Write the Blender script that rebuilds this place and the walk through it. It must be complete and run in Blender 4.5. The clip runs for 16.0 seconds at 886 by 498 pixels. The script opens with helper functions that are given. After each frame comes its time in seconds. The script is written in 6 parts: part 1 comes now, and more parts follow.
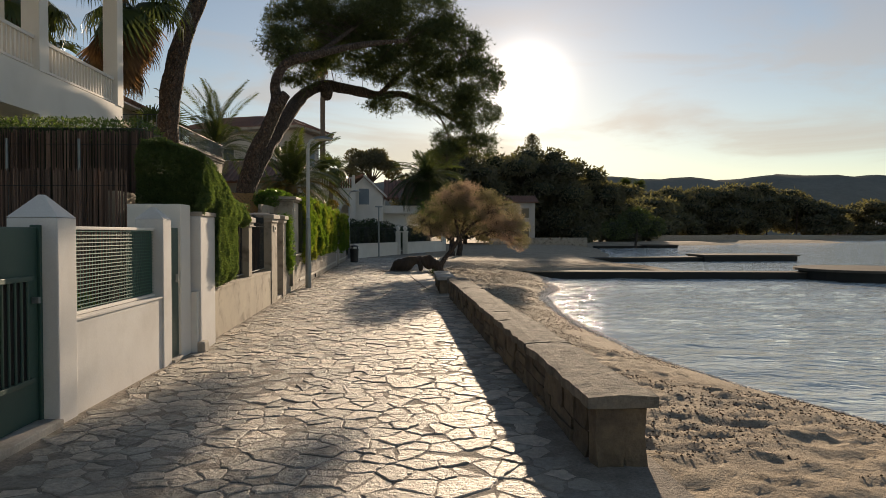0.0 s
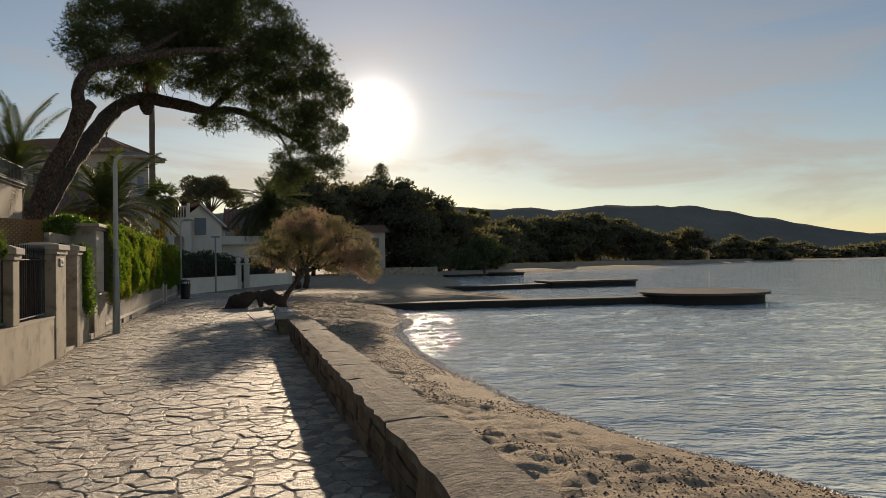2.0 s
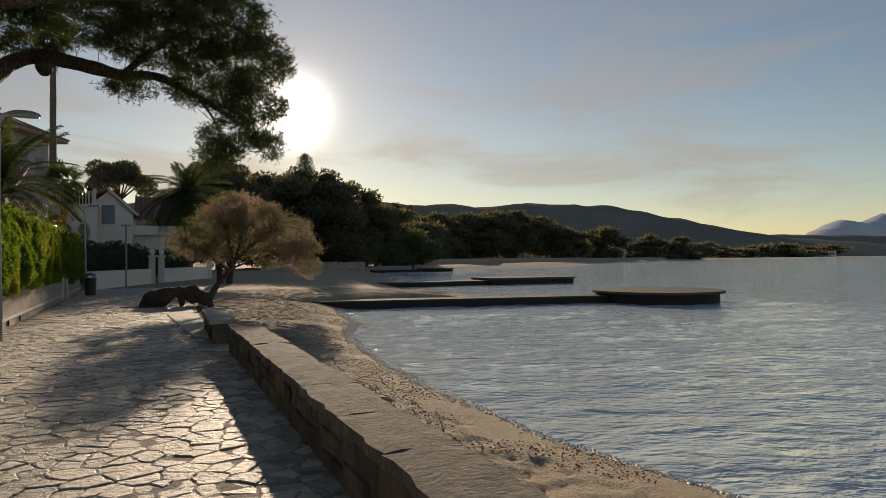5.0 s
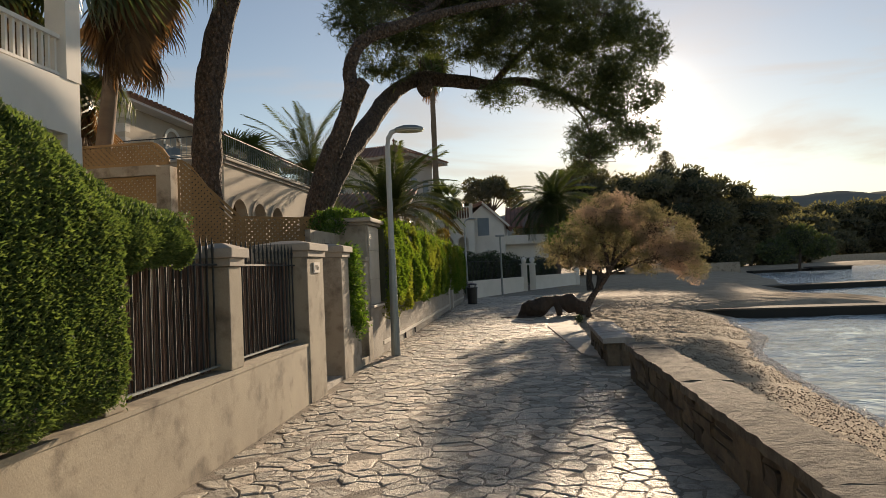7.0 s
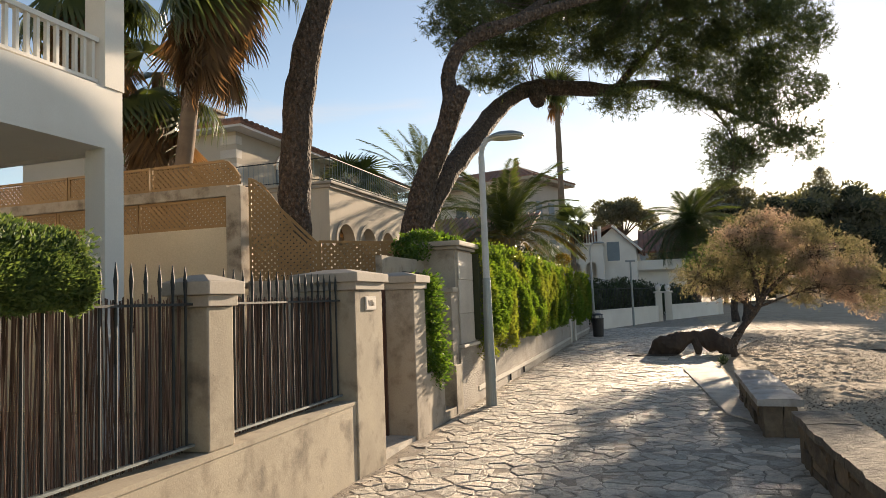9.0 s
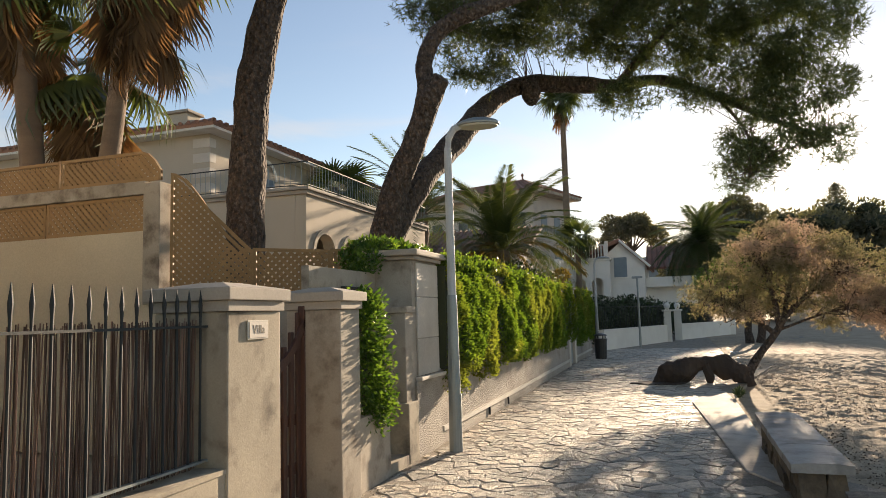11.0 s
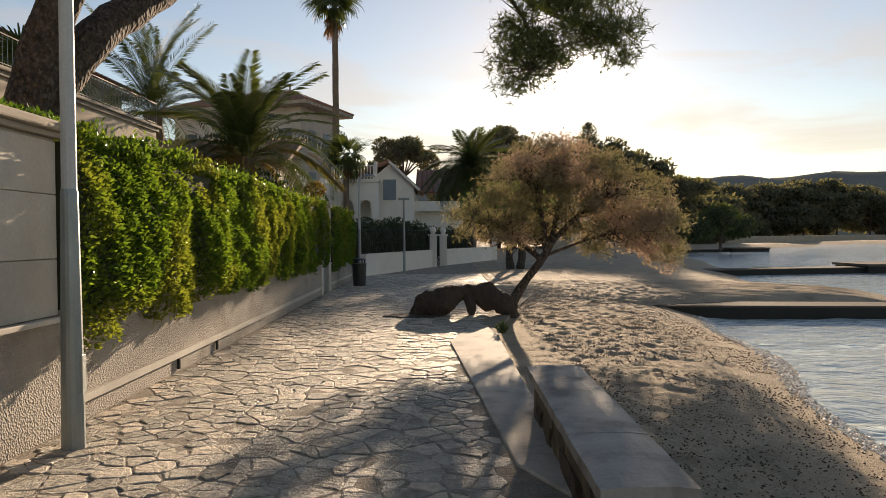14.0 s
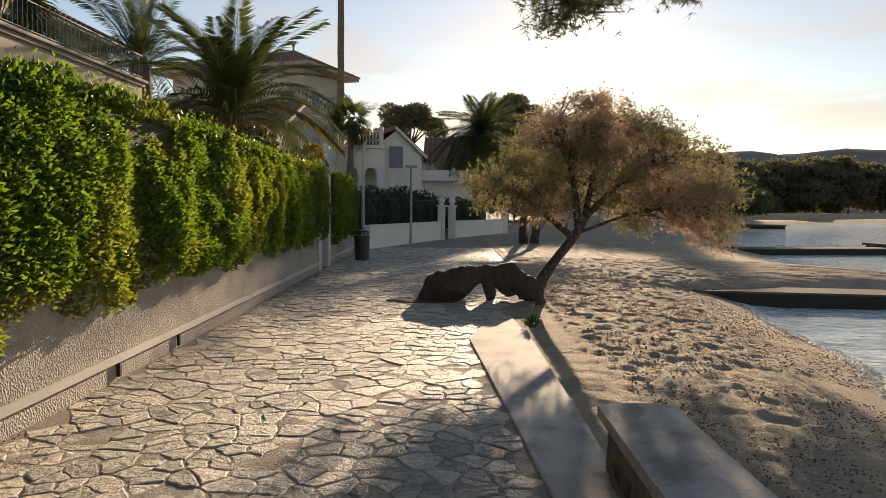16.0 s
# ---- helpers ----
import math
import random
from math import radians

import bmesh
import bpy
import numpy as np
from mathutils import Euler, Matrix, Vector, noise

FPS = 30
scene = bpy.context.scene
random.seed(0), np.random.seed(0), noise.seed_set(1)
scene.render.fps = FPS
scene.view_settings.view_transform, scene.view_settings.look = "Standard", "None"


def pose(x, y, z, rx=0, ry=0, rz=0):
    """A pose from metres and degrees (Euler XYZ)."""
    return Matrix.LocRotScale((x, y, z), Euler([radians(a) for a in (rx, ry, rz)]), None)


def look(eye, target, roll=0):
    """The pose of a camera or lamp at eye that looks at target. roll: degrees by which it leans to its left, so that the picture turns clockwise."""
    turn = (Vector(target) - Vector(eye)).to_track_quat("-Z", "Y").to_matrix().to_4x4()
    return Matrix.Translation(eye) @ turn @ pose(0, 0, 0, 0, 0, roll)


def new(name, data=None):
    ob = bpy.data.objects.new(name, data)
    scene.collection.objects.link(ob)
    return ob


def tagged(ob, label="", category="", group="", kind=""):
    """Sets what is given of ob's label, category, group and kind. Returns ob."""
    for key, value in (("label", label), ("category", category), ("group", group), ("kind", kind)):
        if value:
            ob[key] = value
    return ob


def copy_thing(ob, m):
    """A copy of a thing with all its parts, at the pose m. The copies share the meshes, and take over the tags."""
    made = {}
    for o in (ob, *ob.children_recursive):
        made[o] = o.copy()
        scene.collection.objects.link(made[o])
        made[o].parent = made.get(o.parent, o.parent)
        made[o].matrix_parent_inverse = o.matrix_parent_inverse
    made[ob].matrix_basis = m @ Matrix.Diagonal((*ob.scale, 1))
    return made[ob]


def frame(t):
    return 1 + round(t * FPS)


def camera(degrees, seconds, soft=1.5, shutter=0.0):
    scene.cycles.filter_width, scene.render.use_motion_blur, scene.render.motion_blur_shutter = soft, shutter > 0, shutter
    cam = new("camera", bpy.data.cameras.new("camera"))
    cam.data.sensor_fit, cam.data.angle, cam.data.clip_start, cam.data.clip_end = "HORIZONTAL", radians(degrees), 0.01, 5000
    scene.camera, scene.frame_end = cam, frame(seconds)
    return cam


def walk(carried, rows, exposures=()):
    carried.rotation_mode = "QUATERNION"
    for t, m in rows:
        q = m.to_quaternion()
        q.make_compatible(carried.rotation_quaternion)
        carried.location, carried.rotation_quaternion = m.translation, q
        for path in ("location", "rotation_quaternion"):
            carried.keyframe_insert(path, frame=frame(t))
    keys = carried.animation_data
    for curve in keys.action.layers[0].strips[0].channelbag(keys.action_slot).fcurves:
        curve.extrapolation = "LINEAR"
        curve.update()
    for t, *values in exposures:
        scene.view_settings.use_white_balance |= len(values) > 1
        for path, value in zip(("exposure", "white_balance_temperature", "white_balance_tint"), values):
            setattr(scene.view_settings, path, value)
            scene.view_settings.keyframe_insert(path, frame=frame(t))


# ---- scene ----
cam = camera(65.3, 16.0, soft=0.6)
PATH = [
    (0, (0.203, 0.538, 1.548), (0.309, 2.534, 1.504), 0.0),
    (0.5, (0.271, 0.999, 1.533), (0.426, 2.993, 1.509), -0.2),
    (1, (0.352, 1.618, 1.518), (0.616, 3.601, 1.514), -0.5),
    (1.5, (0.476, 2.153, 1.537), (0.871, 4.114, 1.552), -0.8),
    (2, (0.518, 2.627, 1.536), (1.05, 4.554, 1.576), -1.0),
    (2.2, (0.513, 2.782, 1.53), (1.094, 4.695, 1.58), -1.1),
    (2.5, (0.501, 3.04, 1.536), (1.145, 4.933, 1.603), -1.0),
    (3, (0.447, 3.529, 1.532), (1.179, 5.388, 1.621), -0.8),
    (5.5, (0.147, 6.03, 1.505), (0.893, 7.885, 1.503), -0.2),
    (6, (0.002, 6.58, 1.518), (0.529, 8.51, 1.492), -0.3),
    (6.3, (-0.035, 6.941, 1.517), (0.288, 8.915, 1.488), -0.7),
    (6.5, (-0.033, 7.172, 1.524), (0.146, 9.164, 1.508), -1.1),
    (7, (-0.029, 7.679, 1.562), (-0.276, 9.663, 1.623), -2.5),
    (7.5, (-0.063, 8.21, 1.601), (-0.575, 10.139, 1.732), -2.4),
    (8, (0.002, 8.717, 1.63), (-0.555, 10.634, 1.753), -2.9),
    (8.5, (0.078, 9.284, 1.643), (-0.509, 11.191, 1.777), -2.6),
    (11, (0.2, 11.873, 1.724), (-0.435, 13.759, 1.918), -1.6),
    (11.5, (0.148, 12.473, 1.711), (-0.418, 14.382, 1.896), -1.8),
    (12, (0.145, 13.018, 1.663), (-0.306, 14.96, 1.822), -1.9),
    (12.5, (0.175, 13.581, 1.644), (-0.143, 15.552, 1.762), -2.0),
    (13, (0.238, 14.119, 1.661), (0.054, 16.109, 1.724), -1.6),
    (13.3, (0.3, 14.451, 1.624), (0.184, 16.448, 1.653), -0.8),
    (13.5, (0.278, 14.68, 1.642), (0.204, 16.679, 1.654), -1.0),
    (14, (0.301, 15.183, 1.607), (0.291, 17.183, 1.572), -0.5),
    (14.5, (0.318, 15.66, 1.62), (0.331, 17.659, 1.556), -0.4),
    (15, (0.236, 16.171, 1.611), (0.249, 18.17, 1.527), -0.4),
    (15.5, (0.199, 16.637, 1.611), (0.196, 18.634, 1.507), -0.4),
    (16, (0.109, 17.245, 1.629), (0.085, 19.242, 1.509), 0.6),
]
EXPOSURES = ((0, 0.42, 7200, 18), (1.5, 0.2, 7200, 18), (3, 0.1, 7150, 18), (5.5, 0.0, 7150, 18), (6.2, 0.2, 7200, 18), (7, 0.63, 7300, 18), (7.5, 1.2, 7300, 18), (8.5, 1.3, 7250, 18), (11, 1.3, 7200, 18), (12.5, 1.02, 7350, 20), (14.5, 0.86, 7500, 20), (16, 0.92, 7500, 20))
walk(cam, [(t, look(eye, target, roll)) for t, eye, target, roll in PATH], EXPOSURES)

# ---- world, sun ----
SUN_AZ, SUN_EL = radians(9.9), radians(11.9)
SUN_DIR = Vector((math.sin(SUN_AZ) * math.cos(SUN_EL), math.cos(SUN_AZ) * math.cos(SUN_EL), math.sin(SUN_EL)))


def build_world():
    world = bpy.data.worlds.new("sky")
    scene.world = world
    world.use_nodes = True
    nt = world.node_tree
    N, L = nt.nodes, nt.links
    N.clear()
    out = N.new("ShaderNodeOutputWorld")
    bg = N.new("ShaderNodeBackground")
    bg.inputs["Strength"].default_value = SKY_STRENGTH
    sky = N.new("ShaderNodeTexSky")
    sky.sky_type = "NISHITA"
    sky.sun_disc = False
    sky.sun_elevation, sky.sun_rotation = SUN_EL, SUN_AZ
    sky.air_density, sky.dust_density, sky.ozone_density = 1.0, 0.05, 1.4
    tc = N.new("ShaderNodeTexCoord")
    # thin haze veil: streaked clouds low over the horizon
    mp = N.new("ShaderNodeMapping")
    mp.inputs["Scale"].default_value = (1.6, 1.6, 7.0)
    L.new(tc.outputs["Generated"], mp.inputs["Vector"])
    cl = N.new("ShaderNodeTexNoise")
    cl.inputs["Scale"].default_value, cl.inputs["Detail"].default_value, cl.inputs["Roughness"].default_value = 2.0, 7, 0.55
    cl.inputs["Distortion"].default_value = 0.4
    L.new(mp.outputs["Vector"], cl.inputs["Vector"])
    ramp = N.new("ShaderNodeMapRange")
    ramp.interpolation_type = "SMOOTHSTEP"
    ramp.inputs["From Min"].default_value, ramp.inputs["From Max"].default_value = 0.46, 0.66
    L.new(cl.outputs["Fac"], ramp.inputs["Value"])
    sep = N.new("ShaderNodeSeparateXYZ")
    L.new(tc.outputs["Generated"], sep.inputs["Vector"])
    band = N.new("ShaderNodeMapRange")
    band.inputs["From Min"].default_value, band.inputs["From Max"].default_value = 0.40, 0.14
    L.new(sep.outputs["Z"], band.inputs["Value"])
    amount = N.new("ShaderNodeMath")
    amount.operation = "MULTIPLY"
    L.new(ramp.outputs["Result"], amount.inputs[0])
    L.new(band.outputs["Result"], amount.inputs[1])
    amount2 = N.new("ShaderNodeMath")
    amount2.operation = "MULTIPLY"
    amount2.inputs[1].default_value = 0.55
    L.new(amount.outputs[0], amount2.inputs[0])
    mix = N.new("ShaderNodeMix")
    mix.data_type = "RGBA"
    L.new(amount2.outputs[0], mix.inputs["Factor"])
    L.new(sky.outputs["Color"], mix.inputs["A"])
    mix.inputs["B"].default_value = CLOUD
    # bright aureole of the hazy sun
    dot = N.new("ShaderNodeVectorMath")
    dot.operation = "DOT_PRODUCT"
    dot.inputs[1].default_value = SUN_DIR
    nrm = N.new("ShaderNodeVectorMath")
    nrm.operation = "NORMALIZE"
    L.new(tc.outputs["Generated"], nrm.inputs[0])
    L.new(nrm.outputs["Vector"], dot.inputs[0])
    total = mix.outputs["Result"]
    for power, gain, tint in AUREOLE:
        top = N.new("ShaderNodeMath")
        top.operation, top.use_clamp = "MAXIMUM", False
        top.inputs[1].default_value = 0.0
        L.new(dot.outputs["Value"], top.inputs[0])
        pw = N.new("ShaderNodeMath")
        pw.operation = "POWER"
        pw.inputs[1].default_value = power
        L.new(top.outputs[0], pw.inputs[0])
        sc = N.new("ShaderNodeVectorMath")
        sc.operation = "SCALE"
        sc.inputs[0].default_value = [c * gain for c in tint]
        L.new(pw.outputs[0], sc.inputs["Scale"])
        add = N.new("ShaderNodeVectorMath")
        add.operation = "ADD"
        L.new(total, add.inputs[0])
        L.new(sc.outputs["Vector"], add.inputs[1])
        total = add.outputs["Vector"]
    L.new(total, bg.inputs["Color"])
    L.new(bg.outputs["Background"], out.inputs["Surface"])


SKY_STRENGTH = 0.08
CLOUD = (4.6, 4.2, 3.7, 1)
AUREOLE = ((1500, 30.0, (1.0, 0.95, 0.86)), (350, 2.2, (1.0, 0.88, 0.66)), (70, 1.3, (1.0, 0.78, 0.46)), (9, 0.9, (1.0, 0.64, 0.24)))
build_world()
sun = new("sun", bpy.data.lights.new("sun", "SUN"))
sun.data.energy, sun.data.angle, sun.data.color = 5.0, radians(0.6), (1.0, 0.86, 0.645)
sun.matrix_world = look(SUN_DIR * 50, (0, 0, 0))


# ---- materials ----
def material(name, c1, c2, rough=0.85, scale=1.5, fine=30.0, bump=0.3, var=0.0, island=0.0, metal=0.0, stain=None, stain_scale=0.7, stain_amount=0.5,
             stretch=(1, 1, 1), depth=0.01, spec=0.5, cells=0.0, alt=None, grain=0.12):
    m = bpy.data.materials.new(name)
    m.use_nodes = True
    nt = m.node_tree
    N, L = nt.nodes, nt.links
    b = N["Principled BSDF"]
    geo = N.new("ShaderNodeNewGeometry")
    mp = N.new("ShaderNodeMapping")
    mp.inputs["Scale"].default_value = stretch
    L.new(geo.outputs["Position"], mp.inputs["Vector"])

    def noisy(s, detail=4, rough_=0.55):
        n = N.new("ShaderNodeTexNoise")
        n.inputs["Scale"].default_value, n.inputs["Detail"].default_value, n.inputs["Roughness"].default_value = s, detail, rough_
        L.new(mp.outputs["Vector"], n.inputs["Vector"])
        return n.outputs["Fac"]

    def mixed(f, a, c):
        x = N.new("ShaderNodeMix")
        x.data_type = "RGBA"
        L.new(f, x.inputs["Factor"])
        for s, v in (("A", a), ("B", c)):
            if isinstance(v, tuple):
                x.inputs[s].default_value = (*v, 1)
            else:
                L.new(v, x.inputs[s])
        return x.outputs["Result"]

    def ranged(f, lo, hi, a=0.0, c=1.0):
        r = N.new("ShaderNodeMapRange")
        r.inputs["From Min"].default_value, r.inputs["From Max"].default_value = lo, hi
        r.inputs["To Min"].default_value, r.inputs["To Max"].default_value = a, c
        L.new(f, r.inputs["Value"])
        return r.outputs["Result"]

    big, small = noisy(scale), noisy(fine, 6, 0.65)
    col = mixed(ranged(big, 0.3, 0.7), c1, c2)
    if stain:
        col = mixed(ranged(noisy(stain_scale, 6, 0.6), 0.5, 0.72, 0, stain_amount), col, stain)
    if alt:
        col = mixed(ranged(geo.outputs["Random Per Island"], 0.45, 1.0, 0.0, 0.85), col, alt)
    hsv = N.new("ShaderNodeHueSaturation")
    L.new(col, hsv.inputs["Color"])
    value = ranged(small, 0.25, 0.75, 1 - grain, 1 + grain)
    for amount, source in ((var, "object"), (island, "island")):
        if amount:
            src = N.new("ShaderNodeObjectInfo").outputs["Random"] if source == "object" else geo.outputs["Random Per Island"]
            mul = N.new("ShaderNodeMath")
            mul.operation = "MULTIPLY"
            L.new(value, mul.inputs[0])
            L.new(ranged(src, 0, 1, 1 - amount, 1 + amount), mul.inputs[1])
            value = mul.outputs[0]
    L.new(value, hsv.inputs["Value"])
    L.new(hsv.outputs["Color"], b.inputs["Base Color"])
    L.new(ranged(small, 0.2, 0.8, max(rough - 0.1, 0.02), min(rough + 0.1, 1)), b.inputs["Roughness"])
    b.inputs["Metallic"].default_value = metal
    b.inputs["Specular IOR Level"].default_value = spec
    if bump:
        h = small
        if cells:
            v = N.new("ShaderNodeTexVoronoi")
            v.inputs["Scale"].default_value = cells
            L.new(mp.outputs["Vector"], v.inputs["Vector"])
            h = v.outputs["Distance"]
        bp = N.new("ShaderNodeBump")
        bp.inputs["Strength"].default_value, bp.inputs["Distance"].default_value = bump, depth
        L.new(h, bp.inputs["Height"])
        L.new(bp.outputs["Normal"], b.inputs["Normal"])
    return m


def leaf_material(name, c1, c2, rough=0.45, through_=0.45, patch=None, patch_scale=0.5, glow=(1.3, 1.25, 0.6)):
    m = bpy.data.materials.new(name)
    m.use_nodes = True
    nt = m.node_tree
    N, L = nt.nodes, nt.links
    b = N["Principled BSDF"]
    geo = N.new("ShaderNodeNewGeometry")
    mix = N.new("ShaderNodeMix")
    mix.data_type = "RGBA"
    L.new(geo.outputs["Random Per Island"], mix.inputs["Factor"])
    mix.inputs["A"].default_value, mix.inputs["B"].default_value = (*c1, 1), (*c2, 1)
    col = mix.outputs["Result"]
    if patch:
        n = N.new("ShaderNodeTexNoise")
        n.inputs["Scale"].default_value, n.inputs["Detail"].default_value = patch_scale, 2
        L.new(geo.outputs["Position"], n.inputs["Vector"])
        r = N.new("ShaderNodeMapRange")
        r.inputs["From Min"].default_value, r.inputs["From Max"].default_value = 0.48, 0.62
        L.new(n.outputs["Fac"], r.inputs["Value"])
        mx = N.new("ShaderNodeMix")
        mx.data_type = "RGBA"
        L.new(r.outputs["Result"], mx.inputs["Factor"])
        L.new(col, mx.inputs["A"])
        mx.inputs["B"].default_value = (*patch, 1)
        col = mx.outputs["Result"]
    L.new(col, b.inputs["Base Color"])
    b.inputs["Roughness"].default_value = rough
    tr = N.new("ShaderNodeBsdfTranslucent")
    tint = N.new("ShaderNodeMix")
    tint.data_type, tint.blend_type = "RGBA", "MULTIPLY"
    tint.inputs["Factor"].default_value = 1.0
    L.new(col, tint.inputs["A"])
    tint.inputs["B"].default_value = (*glow, 1)
    L.new(tint.outputs["Result"], tr.inputs["Color"])
    ms = N.new("ShaderNodeMixShader")
    ms.inputs["Fac"].default_value = through_
    L.new(b.outputs["BSDF"], ms.inputs[1])
    L.new(tr.outputs["BSDF"], ms.inputs[2])
    L.new(ms.outputs["Shader"], N["Material Output"].inputs["Surface"])
    return m


M_STONE = material("flagstone", (0.47, 0.425, 0.35), (0.29, 0.26, 0.21), 0.62, 4.5, 17, 1.0, var=0.32, island=0.32, stain=(0.14, 0.12, 0.098), stain_scale=4.0, stain_amount=0.9, depth=0.04, spec=0.4, alt=(0.38, 0.315, 0.245), grain=0.32)
M_MORTAR = material("mortar", (0.24, 0.205, 0.165), (0.37, 0.32, 0.26), 0.95, 5, 45, 1.0, stain=(0.13, 0.11, 0.09), stain_scale=3.0, stain_amount=0.6, depth=0.02, spec=0.25, grain=0.35)
M_SLAB = material("concrete_slab", (0.50, 0.455, 0.39), (0.37, 0.335, 0.285), 0.85, 3.0, 45, 0.4, var=0.08, stain=(0.19, 0.17, 0.145), stain_scale=3.0, stain_amount=0.6, grain=0.2)
M_PARAPET = material("parapet_stone", (0.20, 0.148, 0.092), (0.088, 0.067, 0.048), 0.9, 4.5, 22, 1.0, var=0.35, stain=(0.11, 0.085, 0.06), stain_scale=1.3, depth=0.02, grain=0.25)
M_COPING = material("coping_stone", (0.26, 0.23, 0.185), (0.13, 0.115, 0.093), 0.95, 6.0, 16, 1.0, var=0.16, stain=(0.12, 0.10, 0.08), stain_scale=2.0, depth=0.03, spec=0.2, stretch=(1, 1.4, 1), grain=0.28)
M_BENCHTOP = material("bench_slab", (0.41, 0.385, 0.35), (0.27, 0.25, 0.225), 0.8, 3.0, 35, 0.5, var=0.08, stain=(0.16, 0.145, 0.125), stain_scale=3.0, stain_amount=0.7, depth=0.008, spec=0.3)
M_SAND = material("sand", (0.46, 0.37, 0.265), (0.36, 0.285, 0.20), 0.95, 0.5, 30, 1.0, stain=(0.20, 0.155, 0.11), stain_scale=1.4, stain_amount=0.6, depth=0.03, spec=0.2, grain=0.3)
M_WHITE = material("white_render", (0.72, 0.70, 0.66), (0.64, 0.61, 0.57), 0.9, 1.5, 70, 0.25, stain=(0.50, 0.46, 0.41), stain_scale=1.1, stain_amount=0.55, depth=0.004, grain=0.07)
M_WHITE_CLEAN = material("white_paint", (0.80, 0.76, 0.69), (0.74, 0.70, 0.63), 0.8, 1.2, 60, 0.15, stain=(0.62, 0.57, 0.50), stain_scale=0.8, stain_amount=0.35, depth=0.003, grain=0.05)
M_TAN = material("tan_render", (0.42, 0.36, 0.27), (0.33, 0.28, 0.21), 0.9, 2.3, 60, 0.4, stain=(0.125, 0.10, 0.075), stain_scale=3.2, stain_amount=0.95, depth=0.005, grain=0.12)
M_TANDARK = material("weathered_render", (0.43, 0.37, 0.295), (0.33, 0.285, 0.225), 0.9, 2.0, 50, 0.4, stain=(0.125, 0.095, 0.07), stain_scale=3.2, stain_amount=0.95, depth=0.005)
M_CAP = material("cap_stone", (0.40, 0.35, 0.29), (0.33, 0.29, 0.24), 0.85, 2, 45, 0.35, stain=(0.22, 0.19, 0.16), depth=0.005)
M_PIER = material("pier_stone", (0.60, 0.55, 0.48), (0.50, 0.45, 0.39), 0.75, 1.2, 40, 0.25, var=0.06, stain=(0.32, 0.28, 0.24), depth=0.004)
M_ROUGH = material("roughcast", (0.40, 0.36, 0.31), (0.34, 0.305, 0.26), 0.95, 0.9, 40, 0.7, stain=(0.20, 0.17, 0.14), stain_scale=1.6, stain_amount=0.65, depth=0.022, cells=52)
M_BAND = material("band_paint", (0.58, 0.54, 0.47), (0.50, 0.46, 0.40), 0.8, 2, 50, 0.2, stain=(0.30, 0.27, 0.23))
M_CREAM = material("cream_render", (0.58, 0.50, 0.37), (0.52, 0.44, 0.32), 0.9, 0.8, 50, 0.25, stain=(0.42, 0.35, 0.26), stain_scale=0.6, stain_amount=0.4)
M_LATTICE = material("lattice_wood", (0.33, 0.20, 0.085), (0.27, 0.16, 0.065), 0.7, 2, 60, 0.3, var=0.1, stain=(0.18, 0.105, 0.045))
M_IRON = material("dark_iron", (0.025, 0.03, 0.032), (0.04, 0.045, 0.045), 0.65, 4, 80, 0.2, metal=0.0, spec=0.25, stain=(0.06, 0.04, 0.03))
M_GALV = material("galvanised", (0.30, 0.33, 0.33), (0.24, 0.27, 0.27), 0.45, 3, 60, 0.1, metal=0.6)
M_REED = material("reed_brush", (0.21, 0.13, 0.095), (0.10, 0.062, 0.047), 0.95, 2, 40, 0.5, island=0.6, stain=(0.27, 0.20, 0.155), stretch=(1, 1, 0.15))
M_GATEWOOD = material("gate_wood", (0.085, 0.040, 0.028), (0.06, 0.028, 0.02), 0.6, 2, 40, 0.4, var=0.15, stretch=(1, 1, 0.2))
M_GREEN = material("green_paint", (0.030, 0.085, 0.065), (0.022, 0.065, 0.05), 0.45, 2, 60, 0.1)
M_GREENLIGHT = material("green_mesh", (0.045, 0.16, 0.12), (0.035, 0.12, 0.09), 0.5, 2, 60, 0.1)
M_BARK = material("pine_bark", (0.115, 0.082, 0.062), (0.032, 0.024, 0.02), 0.95, 13.0, 34, 1.0, stain=(0.23, 0.185, 0.15), stain_scale=20, stain_amount=0.7, stretch=(1, 1, 0.7), depth=0.10, cells=15, grain=0.35)
M_BARKDARK = material("wet_bark", (0.075, 0.052, 0.038), (0.045, 0.032, 0.025), 0.9, 3, 12, 1.0, stretch=(1, 1, 0.6), depth=0.05, cells=9, grain=0.3)
M_PALMTRUNK = material("palm_trunk", (0.21, 0.155, 0.11), (0.15, 0.11, 0.08), 0.9, 2, 25, 0.8, stretch=(1, 1, 2.5), depth=0.03)
M_PINE = leaf_material("pine_needles", (0.050, 0.075, 0.026), (0.095, 0.115, 0.045), 0.5, 0.35)
M_HEDGE = leaf_material("hedge_leaves", (0.06, 0.125, 0.02), (0.15, 0.235, 0.035), 0.26, 0.55, patch=(0.165, 0.195, 0.04), patch_scale=0.8)
M_CYPRESS = leaf_material("cypress_leaves", (0.065, 0.118, 0.045), (0.145, 0.20, 0.075), 0.7, 0.45)
M_VINE = leaf_material("vine_leaves", (0.04, 0.10, 0.018), (0.12, 0.20, 0.036), 0.3, 0.5)
M_PALM = leaf_material("palm_leaves", (0.045, 0.070, 0.026), (0.085, 0.105, 0.035), 0.35, 0.35)
M_PALMGOLD = leaf_material("palm_old_leaves", (0.20, 0.13, 0.035), (0.14, 0.12, 0.035), 0.45, 0.4)
